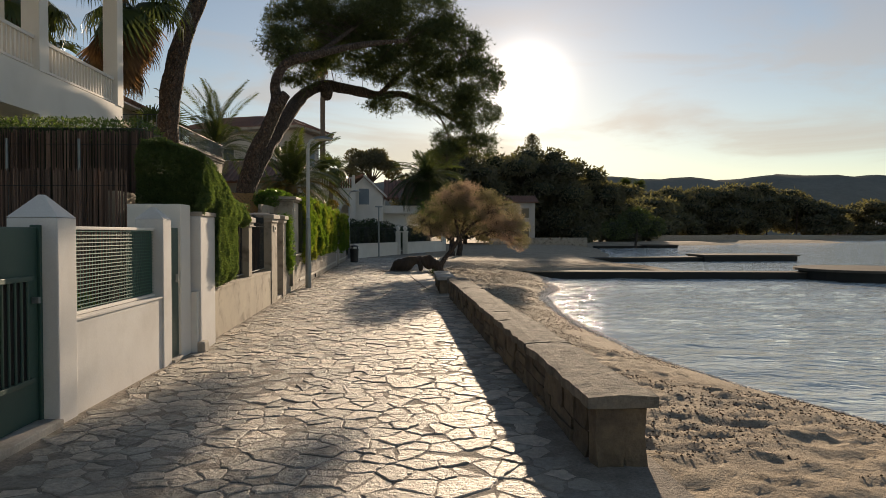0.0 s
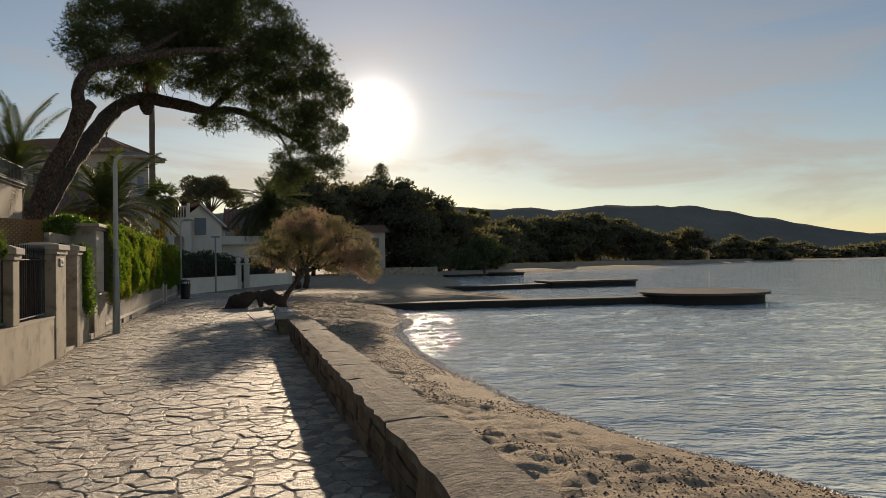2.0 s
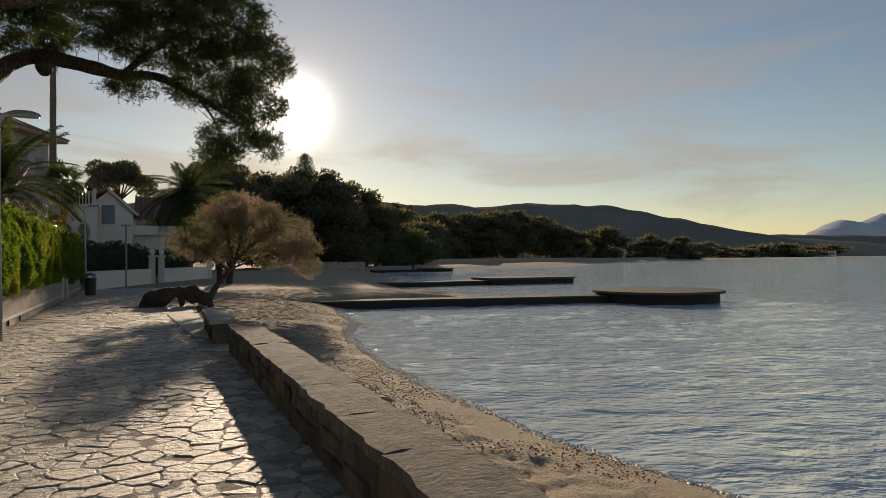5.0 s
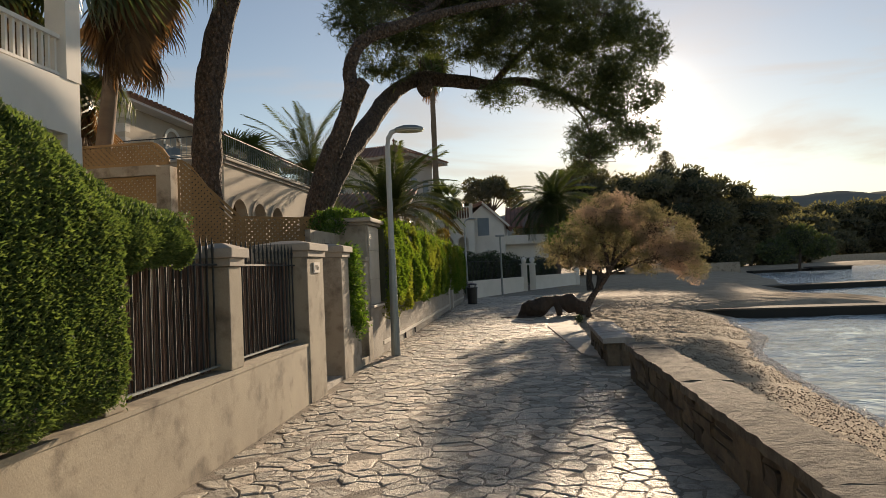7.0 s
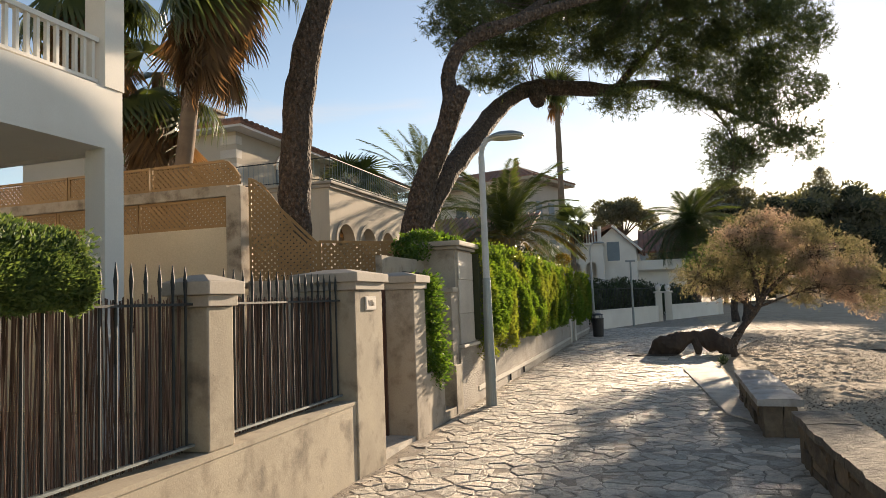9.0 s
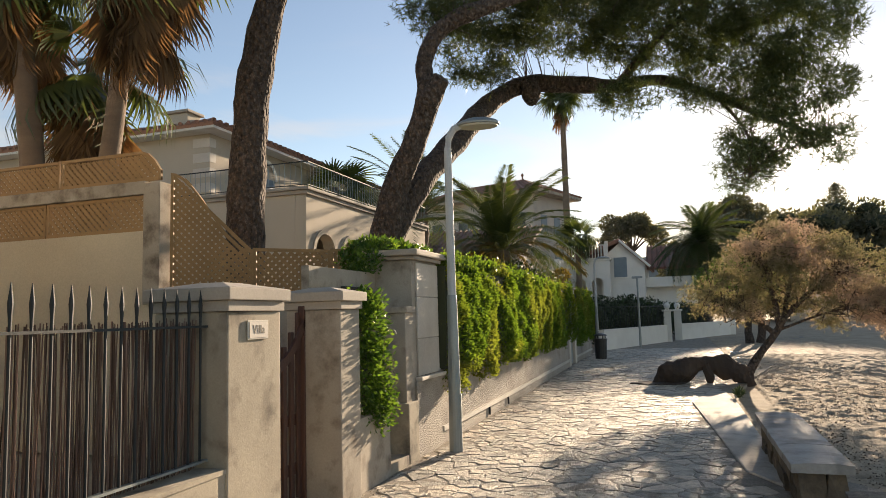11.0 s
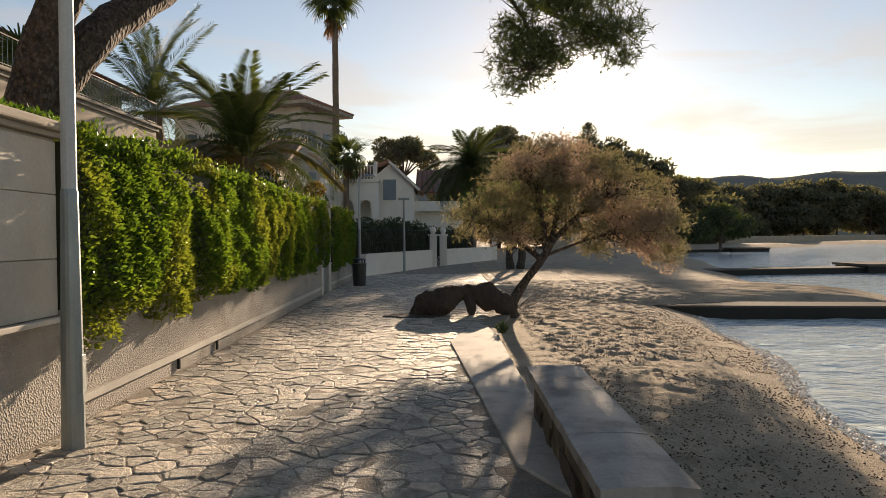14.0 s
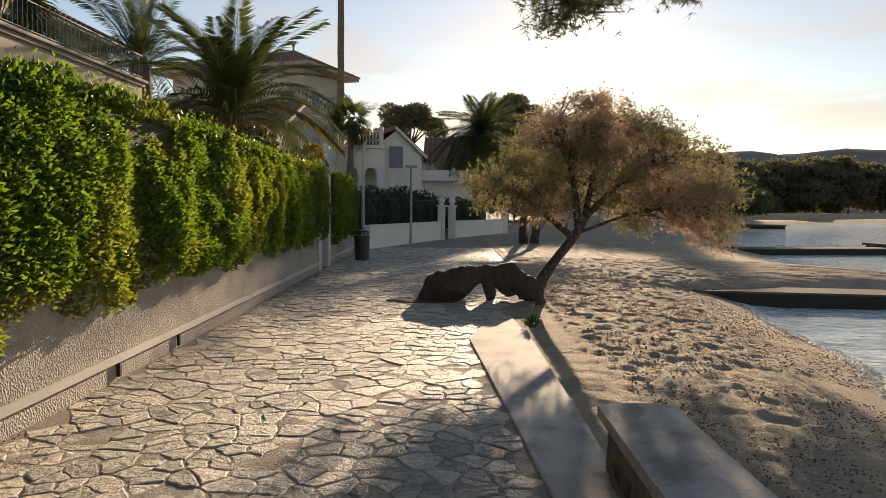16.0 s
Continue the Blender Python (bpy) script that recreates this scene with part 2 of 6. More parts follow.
M_SKIRT = leaf_material("palm_dead_leaves", (0.25, 0.155, 0.075), (0.11, 0.07, 0.04), 0.8, 0.35, glow=(1.2, 0.95, 0.6))
M_TAMARISK = leaf_material("tamarisk_leaves", (0.17, 0.185, 0.085), (0.29, 0.24, 0.16), 0.7, 0.5, patch=(0.46, 0.35, 0.29), patch_scale=0.75, glow=(1.15, 1.08, 0.9))
# haze over the distant trees is put into these paler leaf colours
M_HAZYLEAF = leaf_material("hazed_wood_leaves", (0.105, 0.105, 0.075), (0.165, 0.155, 0.115), 0.9, 0.45)
M_SHRUB = leaf_material("shrub_leaves", (0.024, 0.045, 0.018), (0.05, 0.075, 0.028), 0.5, 0.25)
# dark colour that gives solid filler cores the shade inside foliage
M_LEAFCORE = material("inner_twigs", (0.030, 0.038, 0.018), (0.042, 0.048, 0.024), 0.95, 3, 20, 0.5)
M_ROOF = material("clay_tiles", (0.33, 0.17, 0.115), (0.25, 0.13, 0.09), 0.85, 1.2, 30, 0.4, var=0.2, stain=(0.2, 0.15, 0.12))
M_HOUSE2 = material("grey_render", (0.50, 0.46, 0.41), (0.44, 0.40, 0.36), 0.9, 0.6, 30, 0.2, stain=(0.36, 0.32, 0.28))
M_VILLA = material("villa_render", (0.50, 0.43, 0.34), (0.44, 0.375, 0.295), 0.9, 0.6, 40, 0.25, stain=(0.36, 0.30, 0.23), stain_scale=0.4)
M_SHUTTER = material("shutter_paint", (0.20, 0.25, 0.28), (0.17, 0.21, 0.24), 0.6, 2, 40, 0.1)
# near-black base colour standing in for the shade inside openings
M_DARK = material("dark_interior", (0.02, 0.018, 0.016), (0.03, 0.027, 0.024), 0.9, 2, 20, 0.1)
M_JETTY = material("jetty_concrete", (0.13, 0.112, 0.094), (0.09, 0.08, 0.068), 0.95, 0.8, 30, 0.4, spec=0.15, stain=(0.13, 0.12, 0.1))
# shade on the jetty sides is put into this near-black colour
M_JETTYSHADE = material("wet_jetty_side", (0.025, 0.024, 0.02), (0.018, 0.018, 0.015), 0.8, 1.5, 20, 0.6)
# woods greyed and lightened in colour for the air in between
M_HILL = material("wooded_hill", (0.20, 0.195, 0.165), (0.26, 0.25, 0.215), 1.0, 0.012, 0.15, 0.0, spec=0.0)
# aerial haze painted as a high pale-blue base colour
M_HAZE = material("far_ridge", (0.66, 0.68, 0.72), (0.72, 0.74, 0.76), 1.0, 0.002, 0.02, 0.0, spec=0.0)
M_FOAM = material("foam_debris", (0.80, 0.77, 0.72), (0.55, 0.49, 0.41), 0.6, 8, 60, 0.4, island=0.5)
M_LITTER = material("seaweed_litter", (0.19, 0.13, 0.085), (0.11, 0.08, 0.055), 0.9, 5, 40, 0.2, island=0.6)
M_PLASTIC = material("black_plastic", (0.018, 0.018, 0.02), (0.026, 0.026, 0.028), 0.45, 3, 40, 0.1)
M_GLASS = material("dark_window_glass", (0.02, 0.022, 0.025), (0.03, 0.033, 0.036), 0.08, 1, 3, 0.0)
M_POLE = material("pale_pole_paint", (0.48, 0.49, 0.48), (0.42, 0.43, 0.42), 0.5, 3, 60, 0.1)
M_LAMPHEAD = material("lamp_diffuser", (0.50, 0.47, 0.38), (0.44, 0.41, 0.33), 0.4, 3, 30, 0.1)


def water_material():
    m = bpy.data.materials.new("sea_water")
    m.use_nodes = True
    nt = m.node_tree
    N, L = nt.nodes, nt.links
    b = N["Principled BSDF"]
    b.inputs["Base Color"].default_value = (0.62, 0.69, 0.68, 1)
    b.inputs["Roughness"].default_value = 0.06
    b.inputs["IOR"].default_value = 1.33
    geo = N.new("ShaderNodeNewGeometry")
    last = None
    for scale, stretch, dist in ((0.38, (2.6, 1.0, 1), 0.18), (1.25, (2.2, 1.0, 1), 0.13), (4.2, (1.8, 1.0, 1), 0.085), (11.0, (1.5, 1.0, 1), 0.028)):
        mp = N.new("ShaderNodeMapping")
        mp.vector_type = "TEXTURE"
        mp.inputs["Scale"].default_value = stretch
        mp.inputs["Rotation"].default_value = (0, 0, radians(-18))
        L.new(geo.outputs["Position"], mp.inputs["Vector"])
        n = N.new("ShaderNodeTexNoise")
        n.inputs["Scale"].default_value, n.inputs["Detail"].default_value, n.inputs["Distortion"].default_value = scale, 3, 0.3
        L.new(mp.outputs["Vector"], n.inputs["Vector"])
        bp = N.new("ShaderNodeBump")
        bp.inputs["Strength"].default_value, bp.inputs["Distance"].default_value = 1.0, dist
        L.new(n.outputs["Fac"], bp.inputs["Height"])
        if last:
            L.new(last.outputs["Normal"], bp.inputs["Normal"])
        last = bp
    L.new(last.outputs["Normal"], b.inputs["Normal"])
    return m


M_WATER = water_material()


# ---- mesh helpers ----
def part(name, bm, mat, parent=None, label="", smooth=False):
    me = bpy.data.meshes.new(name)
    bmesh.ops.recalc_face_normals(bm, faces=bm.faces)
    bm.to_mesh(me)
    bm.free()
    me.materials.append(mat)
    if smooth:
        me.polygons.foreach_set("use_smooth", [True] * len(me.polygons))
    ob = new(name, me)
    ob.parent = parent
    if label:
        tagged(ob, label)
    return ob


def fast_mesh(name, verts, faces, mat, parent=None, smooth=False):
    """verts (n,3) and faces (m,k) as arrays."""
    me = bpy.data.meshes.new(name)
    verts, faces = np.asarray(verts, dtype=np.float32), np.asarray(faces, dtype=np.int32)
    m, k = faces.shape
    me.vertices.add(len(verts))
    me.vertices.foreach_set("co", verts.ravel())
    me.loops.add(m * k)
    me.loops.foreach_set("vertex_index", faces.ravel())
    me.polygons.add(m)
    me.polygons.foreach_set("loop_start", np.arange(0, m * k, k, dtype=np.int32))
    if smooth:
        me.polygons.foreach_set("use_smooth", np.ones(m, dtype=bool))
    me.update(calc_edges=True)
    me.materials.append(mat)
    ob = new(name, me)
    ob.parent = parent
    return ob


def thing(name, label, category, group="", at=(0, 0, 0), rz=0.0, kind=""):
    ob = new(name)
    ob.empty_display_size = 0.2
    ob.matrix_basis = pose(*at, 0, 0, rz)
    return tagged(ob, label, category, group, kind)


def box(bm, x0, x1, y0, y1, z0, z1, bevel=0.0):
    geom = bmesh.ops.create_cube(bm, size=1.0, matrix=Matrix.LocRotScale(((x0 + x1) / 2, (y0 + y1) / 2, (z0 + z1) / 2), None, (x1 - x0, y1 - y0, z1 - z0)))
    if bevel:
        edges = {e for v in geom["verts"] for e in v.link_edges}
        bmesh.ops.bevel(bm, geom=list(edges), offset=bevel, segments=2, profile=0.6, affect="EDGES")
    return bm


def boxed(*args, **kw):
    return box(bmesh.new(), *args, **kw)


def prism(bm, poly, z0, z1):
    low = [bm.verts.new((x, y, z0)) for x, y in poly]
    high = [bm.verts.new((x, y, z1)) for x, y in poly]
    bm.faces.new(low[::-1])
    bm.faces.new(high)
    n = len(poly)
    for i in range(n):
        bm.faces.new((low[i], low[(i + 1) % n], high[(i + 1) % n], high[i]))
    return bm


def run(bm, a, b, left, right, z0, z1):
    """A straight bar from a to b on the plan; left and right: offsets across it."""
    a, b = Vector(a), Vector(b)
    d = (b - a).normalized()
    n = Vector((d.y, -d.x))
    return prism(bm, [a + n * left, b + n * left, b + n * right, a + n * right], z0, z1)


def tube(bm, pts, radii, sides=8):
    """A tapered tube along points."""
    rings = []
    pts = [Vector(p) for p in pts]
    up = Vector((0.13, 0.2, 1)).normalized()
    for i, p in enumerate(pts):
        d = (pts[min(i + 1, len(pts) - 1)] - pts[max(i - 1, 0)]).normalized()
        u = d.cross(up)
        u = u.normalized() if u.length > 0.05 else d.cross(Vector((1, 0, 0))).normalized()
        w = d.cross(u)
        r = radii[i] if isinstance(radii, (list, tuple)) else radii
        rings.append([bm.verts.new(p + (u * math.cos(2 * math.pi * k / sides) + w * math.sin(2 * math.pi * k / sides)) * r) for k in range(sides)])
    for a, b in zip(rings, rings[1:]):
        for k in range(sides):
            bm.faces.new((a[k], a[(k + 1) % sides], b[(k + 1) % sides], b[k]))
    bm.faces.new(rings[0][::-1])
    bm.faces.new(rings[-1])
    return bm


def smooth_line(pts, steps=6):
    """Catmull-Rom points and radii: pts are (x, y, z, r)."""
    p = [np.array(q, float) for q in pts]
    p = [2 * p[0] - p[1], *p, 2 * p[-1] - p[-2]]
    out = []
    for i in range(1, len(p) - 2):
        for s in range(steps):
            t = s / steps
            out.append(0.5 * (2 * p[i] + (p[i + 1] - p[i - 1]) * t + (2 * p[i - 1] - 5 * p[i] + 4 * p[i + 1] - p[i + 2]) * t * t
                              + (3 * p[i] - p[i - 1] - 3 * p[i + 1] + p[i + 2]) * t ** 3))
    out.append(p[-2])
    return [q[:3] for q in out], [max(float(q[3]), 0.004) for q in out]


def rough_limb(bm, pts, steps=6, sides=10, jitter=0.08, rng=None):
    line, radii = smooth_line(pts, steps)
    before = len(bm.verts)
    tube(bm, line, radii, sides)
    bm.verts.ensure_lookup_table()
    for i in range(before, len(bm.verts)):
        v = bm.verts[i]
        c = Vector(line[min((i - before) // sides, len(line) - 1)])
        k = 1 + jitter * noise.noise(v.co * 2.3) * 2.2 + jitter * 0.6 * noise.noise(v.co * 7.0)
        v.co = c + (v.co - c) * k
    return bm


RNG = np.random.default_rng(7)


def vnoise(x, y, seed=0):
    """Smooth lattice noise on arrays, about -1 to 1."""
    xi, yi = np.floor(x).astype(np.int64), np.floor(y).astype(np.int64)
    fx, fy = x - xi, y - yi
    fx, fy = fx * fx * (3 - 2 * fx), fy * fy * (3 - 2 * fy)

    def h(a, b):
        n = (a * 374761393 + b * 668265263 + seed * 1442695041) & 0xFFFFFFFF
        n = ((n ^ (n >> 13)) * 1274126177) & 0xFFFFFFFF
        return ((n ^ (n >> 16)) & 0xFFFF) / 32767.5 - 1
    return (h(xi, yi) * (1 - fx) + h(xi + 1, yi) * fx) * (1 - fy) + (h(xi, yi + 1) * (1 - fx) + h(xi + 1, yi + 1) * fx) * fy


def leaves(name, pts, mat, parent, length=0.06, width=0.03, out=None, spread=0.9, fold=0.25, droop=0.0, rng=RNG):
    """A cloud of small pointed leaves at pts; out: their mean direction."""
    n = len(pts)
    d = rng.normal(size=(n, 3)) * spread
    if out is not None:
        d = d + out
    d[:, 2] -= droop
    d /= np.linalg.norm(d, axis=1)[:, None] + 1e-9
    s = np.cross(d, rng.normal(size=(n, 3)))
    s /= np.linalg.norm(s, axis=1)[:, None] + 1e-9
    k = np.cross(d, s)
    l = length * rng.uniform(0.6, 1.3, (n, 1))
    w = width * rng.uniform(0.6, 1.3, (n, 1))
    mid = pts + d * l * 0.45 + k * l * fold * 0.3
    v = np.stack([pts, mid + s * w * 0.5, pts + d * l, mid - s * w * 0.5], 1).reshape(-1, 3)
    f = np.arange(4 * n).reshape(n, 4)
    return fast_mesh(name, v, f, mat, parent)


def tufts(name, pts, mat, parent, length=0.12, width=0.012, blades=7, out=None, spread=0.8, droop=0.0, rng=RNG):
    """Needle tufts: some narrow blades from each point."""
    n = len(pts)
    p = np.repeat(pts, blades, 0)
    d = rng.normal(size=(n * blades, 3)) * spread
    if out is not None:
        d = d + np.repeat(out, blades, 0)
    d[:, 2] -= droop
    d /= np.linalg.norm(d, axis=1)[:, None] + 1e-9
    s = np.cross(d, rng.normal(size=d.shape))
    s /= np.linalg.norm(s, axis=1)[:, None] + 1e-9
    l = length * rng.uniform(0.6, 1.25, (len(p), 1))
    v = np.stack([p - s * width * 0.5, p + s * width * 0.5, p + d * l], 1).reshape(-1, 3)
    return fast_mesh(name, v, np.arange(3 * len(p)).reshape(-1, 3), mat, parent)


# ---- ground, beach, water ----
SHORE_Y = np.array([-400, -60, 0, 6, 8, 9.8, 12.5, 16, 19, 22.5, 24.5, 27, 31.4, 33.5, 36, 38.5, 41.5, 49, 56, 80, 103, 112, 167, 198, 330, 600, 1000, 2500, 5000], float)
SHORE_X = np.array([60, 14, 7.6, 6.1, 5.5, 5.0, 4.45, 4.3, 4.45, 4.75, 5.2, 6.0, 6.6, 7.2, 14, 15.5, 13.2, 14.6, 17, 23, 28.5, 33, 112, 135, 300, 1000, 2300, 7000, 12000], float)
WATER_Z = -0.60


def shore_x(y):
    return np.interp(y, SHORE_Y, SHORE_X)


def ground_z(x, y):
    d = shore_x(y) - x + 0.12 * vnoise(y * 0.5, x * 0.3, 5) * (np.abs(y) < 60)
    z = np.where(d > 0, WATER_Z + 0.60 * (1 - np.exp(-np.maximum(d, 0) / 2.0)) + 0.012, WATER_Z + np.maximum(d * 0.14, -3.0))
    near = (np.abs(y - 18) < 40) & (x > 1.2) & (d > 0.5)
    fade = np.clip((d - 0.5) / 1.2, 0, 1)
    lumps = 0.010 * vnoise(x * 2.6, y * 2.6, 1) + 0.018 * vnoise(x * 4.6, y * 6.3, 2) + 0.024 * vnoise(x * 8.0, y * 10, 3) + 0.014 * vnoise(x * 14, y * 15, 4)
    z = z + np.where(near, lumps * fade, 0)
    z = np.minimum(z, np.where(x < 1.75, -0.08, np.where(d > 0, 0.04, z)))
    return z


def grid_mesh(name, xs, ys, zf, mat, smooth=True):
    X, Y = np.meshgrid(xs, ys)
    Z = zf(X, Y)
    v = np.stack([X, Y, Z], -1).reshape(-1, 3)
    nx, ny = len(xs), len(ys)
    i = np.arange((ny - 1) * nx).reshape(ny - 1, nx)[:, :-1].ravel()
    f = np.stack([i, i + 1, i + nx + 1, i + nx], 1)
    return fast_mesh(name, v, f, mat, None, smooth)


def steps(*segments):
    """Grid lines: (start, end, step) stretches joined."""
    out = []
    for a, b, s in segments:
        out.extend(np.arange(a, b, s))
    out.append(segments[-1][1])
    return np.array(out)


ground = grid_mesh("ground", steps((-4500, -500, 500), (-500, -60, 55), (-60, -4, 8), (-4, 1.6, 0.8), (1.6, 7.6, 0.06), (7.6, 20, 0.6), (20, 60, 4), (60, 500, 40), (500, 4500, 400)),
                   steps((-400, -40, 40), (-40, 2, 3), (2, 40, 0.06), (40, 60, 0.8), (60, 240, 6), (240, 600, 30), (600, 4600, 400)), ground_z, M_SAND)
tagged(ground, "trampled sandy beach and ground sloping to the water", "ground", kind="structure")


def waves(x, y):
    """Small wind waves close to the shore, flattening out further off."""
    fade = np.clip((45 - y) / 10, 0, 1) * np.clip((30 - x) / 8, 0, 1) * np.clip((y + 5) / 5, 0, 1)
    u, v = x * 0.95 + y * 0.3, y * 0.95 - x * 0.3
    crest = 1 - np.abs(vnoise(u * 0.55, v * 1.5, 13))
    return WATER_Z + fade * (0.016 * vnoise(u * 0.5, v * 1.1, 11) + 0.030 * (crest - 0.6) + 0.010 * vnoise(u * 1.6, v * 3.4, 12) + 0.005 * vnoise(u * 3.6, v * 6.5, 14))


water = grid_mesh("water", steps((-300, 3, 60), (3, 16, 0.11), (16, 30, 0.2), (30, 60, 2), (60, 4600, 200)), steps((-400, -20, 60), (-20, 2, 1.0), (2, 45, 0.1), (45, 60, 1.0), (60, 4600, 200)), waves, M_WATER)
tagged(water, "rippled blue-green sea bay glittering under low sun", "water", kind="structure")


# ---- promenade bed, parapet, bench, kerb slab ----
def wall_x(y):
    return float(np.interp(y, [-10, 10, 16, 18.4, 21, 25, 35, 42, 46], [-2.60, -2.60, -2.78, -2.87, -2.95, -3.0, -3.25, -3.35, -3.4]))


bed = bmesh.new()
edge = [(1.9, -6), (1.9, 19.5), (1.05, 20.5), (1.15, 27), (1.9, 31), (4.0, 40), (8, 62), (12, 100)]
left = [(-4, 100), (-4, 46), (wall_x(35) - 0.4, 35), (wall_x(21) - 0.4, 21), (-3.1, 10), (-3.1, -6)]
prism(bed, edge + left, -0.5, -0.0045)
pavement = tagged(part("pavement", bed, M_MORTAR), "promenade paved with irregular flagstones set in mortar", "pavement", kind="structure")


def parapet(a, b, width, height, over, name, label, courses, slab_mat, slab_len, seed, ragged=0.018):
    """A low stone wall with slab coping along the plan line a-b (its promenade side)."""
    rng = random.Random(seed)
    t = thing(name, label, "stone wall")
    a, b = Vector(a), Vector(b)
    d = (b - a).normalized()
    n = Vector((d.y, -d.x))
    length = (b - a).length
    top = height - 0.085
    part("core", run(bmesh.new(), a + d * 0.03, b - d * 0.03, 0.03, width - 0.03, -0.3, top - 0.004), M_MORTAR, t)
    z = -0.02
    heights = [rng.uniform(0.8, 1.25) for _ in range(courses)]
    heights = [h * (top + 0.02) / sum(heights) for h in heights]

    def rubble(s0, s1, lo, hi, z0, z1, rough=0.014):
        bm = bmesh.new()
        p = [a + d * s0 + n * lo, a + d * s1 + n * lo, a + d * s1 + n * hi, a + d * s0 + n * hi]
        prism(bm, p, z0, z1)
        bmesh.ops.subdivide_edges(bm, edges=list(bm.edges), cuts=1, use_grid_fill=True)
        for v in bm.verts:
            v.co += Vector((rng.uniform(-rough, rough), rng.uniform(-rough, rough), rng.uniform(-rough, rough) * 0.7))
        part("stone", bm, M_PARAPET, t, smooth=False)

    for course_h in heights:
        for side in ("front", "back"):
            s = 0.20
            while s < length - 0.20:
                w = min(rng.uniform(0.2, 0.7), length - 0.20 - s)
                if length - 0.20 - s - w < 0.15:
                    w = length - 0.20 - s
                o = rng.uniform(-0.012, 0.016)
                lo, hi = (o, 0.1) if side == "front" else (width - 0.1, width - o)
                if side == "front" and rng.random() < 0.3:
                    cut = z + course_h * rng.uniform(0.35, 0.65)
                    rubble(s + 0.008, s + w - 0.008, lo, hi, z + 0.007, cut - 0.006)
                    rubble(s + 0.008, s + w - 0.008, lo + 0.008, hi, cut + 0.006, z + course_h - 0.006)
                else:
                    rubble(s + 0.008, s + w - 0.008, lo, hi, z + 0.007, z + course_h - 0.006)
                s += w
        z += course_h
    for s0, s1 in ((-0.012, 0.192), (length - 0.192, length + 0.012)):
        rubble(s0, s1, 0.01, width * 0.56, -0.02, top - 0.006)
        rubble(s0, s1, width * 0.58, width - 0.01, -0.02, top - 0.006)
    s = -over
    while s < length + over - 0.01:
        w = min(rng.uniform(*slab_len), length + over - s)
        if length + over - s - w < 0.3:
            w = length + over - s
        bm = bmesh.new()
        k = max(3, int(w / 0.13))
        m = 4
        grid = []
        lift = rng.uniform(-0.004, 0.004)
        for i in range(k + 1):
            row = []
            for j in range(m + 1):
                edge_in = ragged if j in (0, m) else 0.0
                q = a + d * (s + 0.003 + (w - 0.006) * i / k + (rng.uniform(-0.02, 0.02) * (0 < i < k))) + n * (-over + (width + 2 * over) * j / m + rng.uniform(-1, 1) * edge_in)
                row.append((q, height + lift + rng.uniform(-1, 1) * ragged * 0.35 - (0.012 if j in (0, m) else 0.0)))
            grid.append(row)
        hi = [[bm.verts.new((q.x, q.y, zz)) for q, zz in row] for row in grid]
        lo = [[bm.verts.new((q.x, q.y, top)) for q, zz in row] for row in grid]
        for i in range(k):
            for j in range(m):
                bm.faces.new((hi[i][j], hi[i + 1][j], hi[i + 1][j + 1], hi[i][j + 1]))
                bm.faces.new((lo[i][j], lo[i][j + 1], lo[i + 1][j + 1], lo[i + 1][j]))
            for j in (0, m):
                bm.faces.new((hi[i][j], hi[i + 1][j], lo[i + 1][j], lo[i][j]))
        for i in (0, k):
            for j in range(m):
                bm.faces.new((hi[i][j], hi[i][j + 1], lo[i][j + 1], lo[i][j]))
        part("coping_slab", bm, slab_mat, t)
        s += w
    return t


parapet((1.45, 5.05), (1.24, 17.25), 0.36, 0.48, 0.05, "parapet_wall", "low rough stone parapet wall with slab coping along the beach", 2, M_COPING, (0.9, 1.9), 3)
parapet((1.06, 18.45), (1.08, 21.45), 0.38, 0.43, 0.05, "stone_bench", "stone bench with grey slab seat at the beach edge", 2, M_BENCHTOP, (0.9, 1.5), 5, ragged=0.004)

slab = bmesh.new()
prism(slab, [(0.78, 20.0), (1.16, 19.2), (1.12, 25.6), (1.02, 27.6), (0.72, 27.6), (0.34, 25.7)], -0.3, 0.018)
bmesh.ops.bevel(slab, geom=[e for e in slab.edges if e.verts[0].co.z > 0 and e.verts[1].co.z > 0], offset=0.01, segments=1, affect="EDGES")
tagged(part("kerb", slab, M_SLAB), "smooth pale concrete kerb slab beside the flagstones", "kerb", kind="structure")


# ---- jetties ----
def jetty(name, a, b, width, centre, radius, square, label):
    t = thing(name, label, "jetty")
    bm = run(bmesh.new(), a, b, -width / 2, width / 2, -0.31, -0.26)
    part("deck", bm, M_JETTY, t)
    part("footing", run(bmesh.new(), a, b, -width / 2 + 0.02, width / 2 - 0.02, -1.6, -0.314), M_JETTYSHADE, t)
    if square:
        (x0, x1, y0, y1) = square
        part("platform", boxed(x0, x1, y0, y1, -0.22, -0.08, bevel=0.03), M_JETTY, t)
        part("platform_footing", boxed(x0 + 0.15, x1 - 0.15, y0 + 0.15, y1 - 0.15, -1.6, -0.224), M_JETTYSHADE, t)
    else:
        for nm, r, z0, z1, mt in (("platform", radius, -0.17, -0.06, M_JETTY), ("platform_footing", radius - 0.25, -1.8, -0.174, M_JETTYSHADE)):
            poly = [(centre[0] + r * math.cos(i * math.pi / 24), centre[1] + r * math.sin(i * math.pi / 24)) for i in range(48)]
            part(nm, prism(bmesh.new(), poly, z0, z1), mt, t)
    return t


jetty("jetty", (5.4, 34.2), (19.5, 32.5), 1.15, (21.8, 32.0), 3.05, None, "low concrete jetty ending in a round bathing platform")
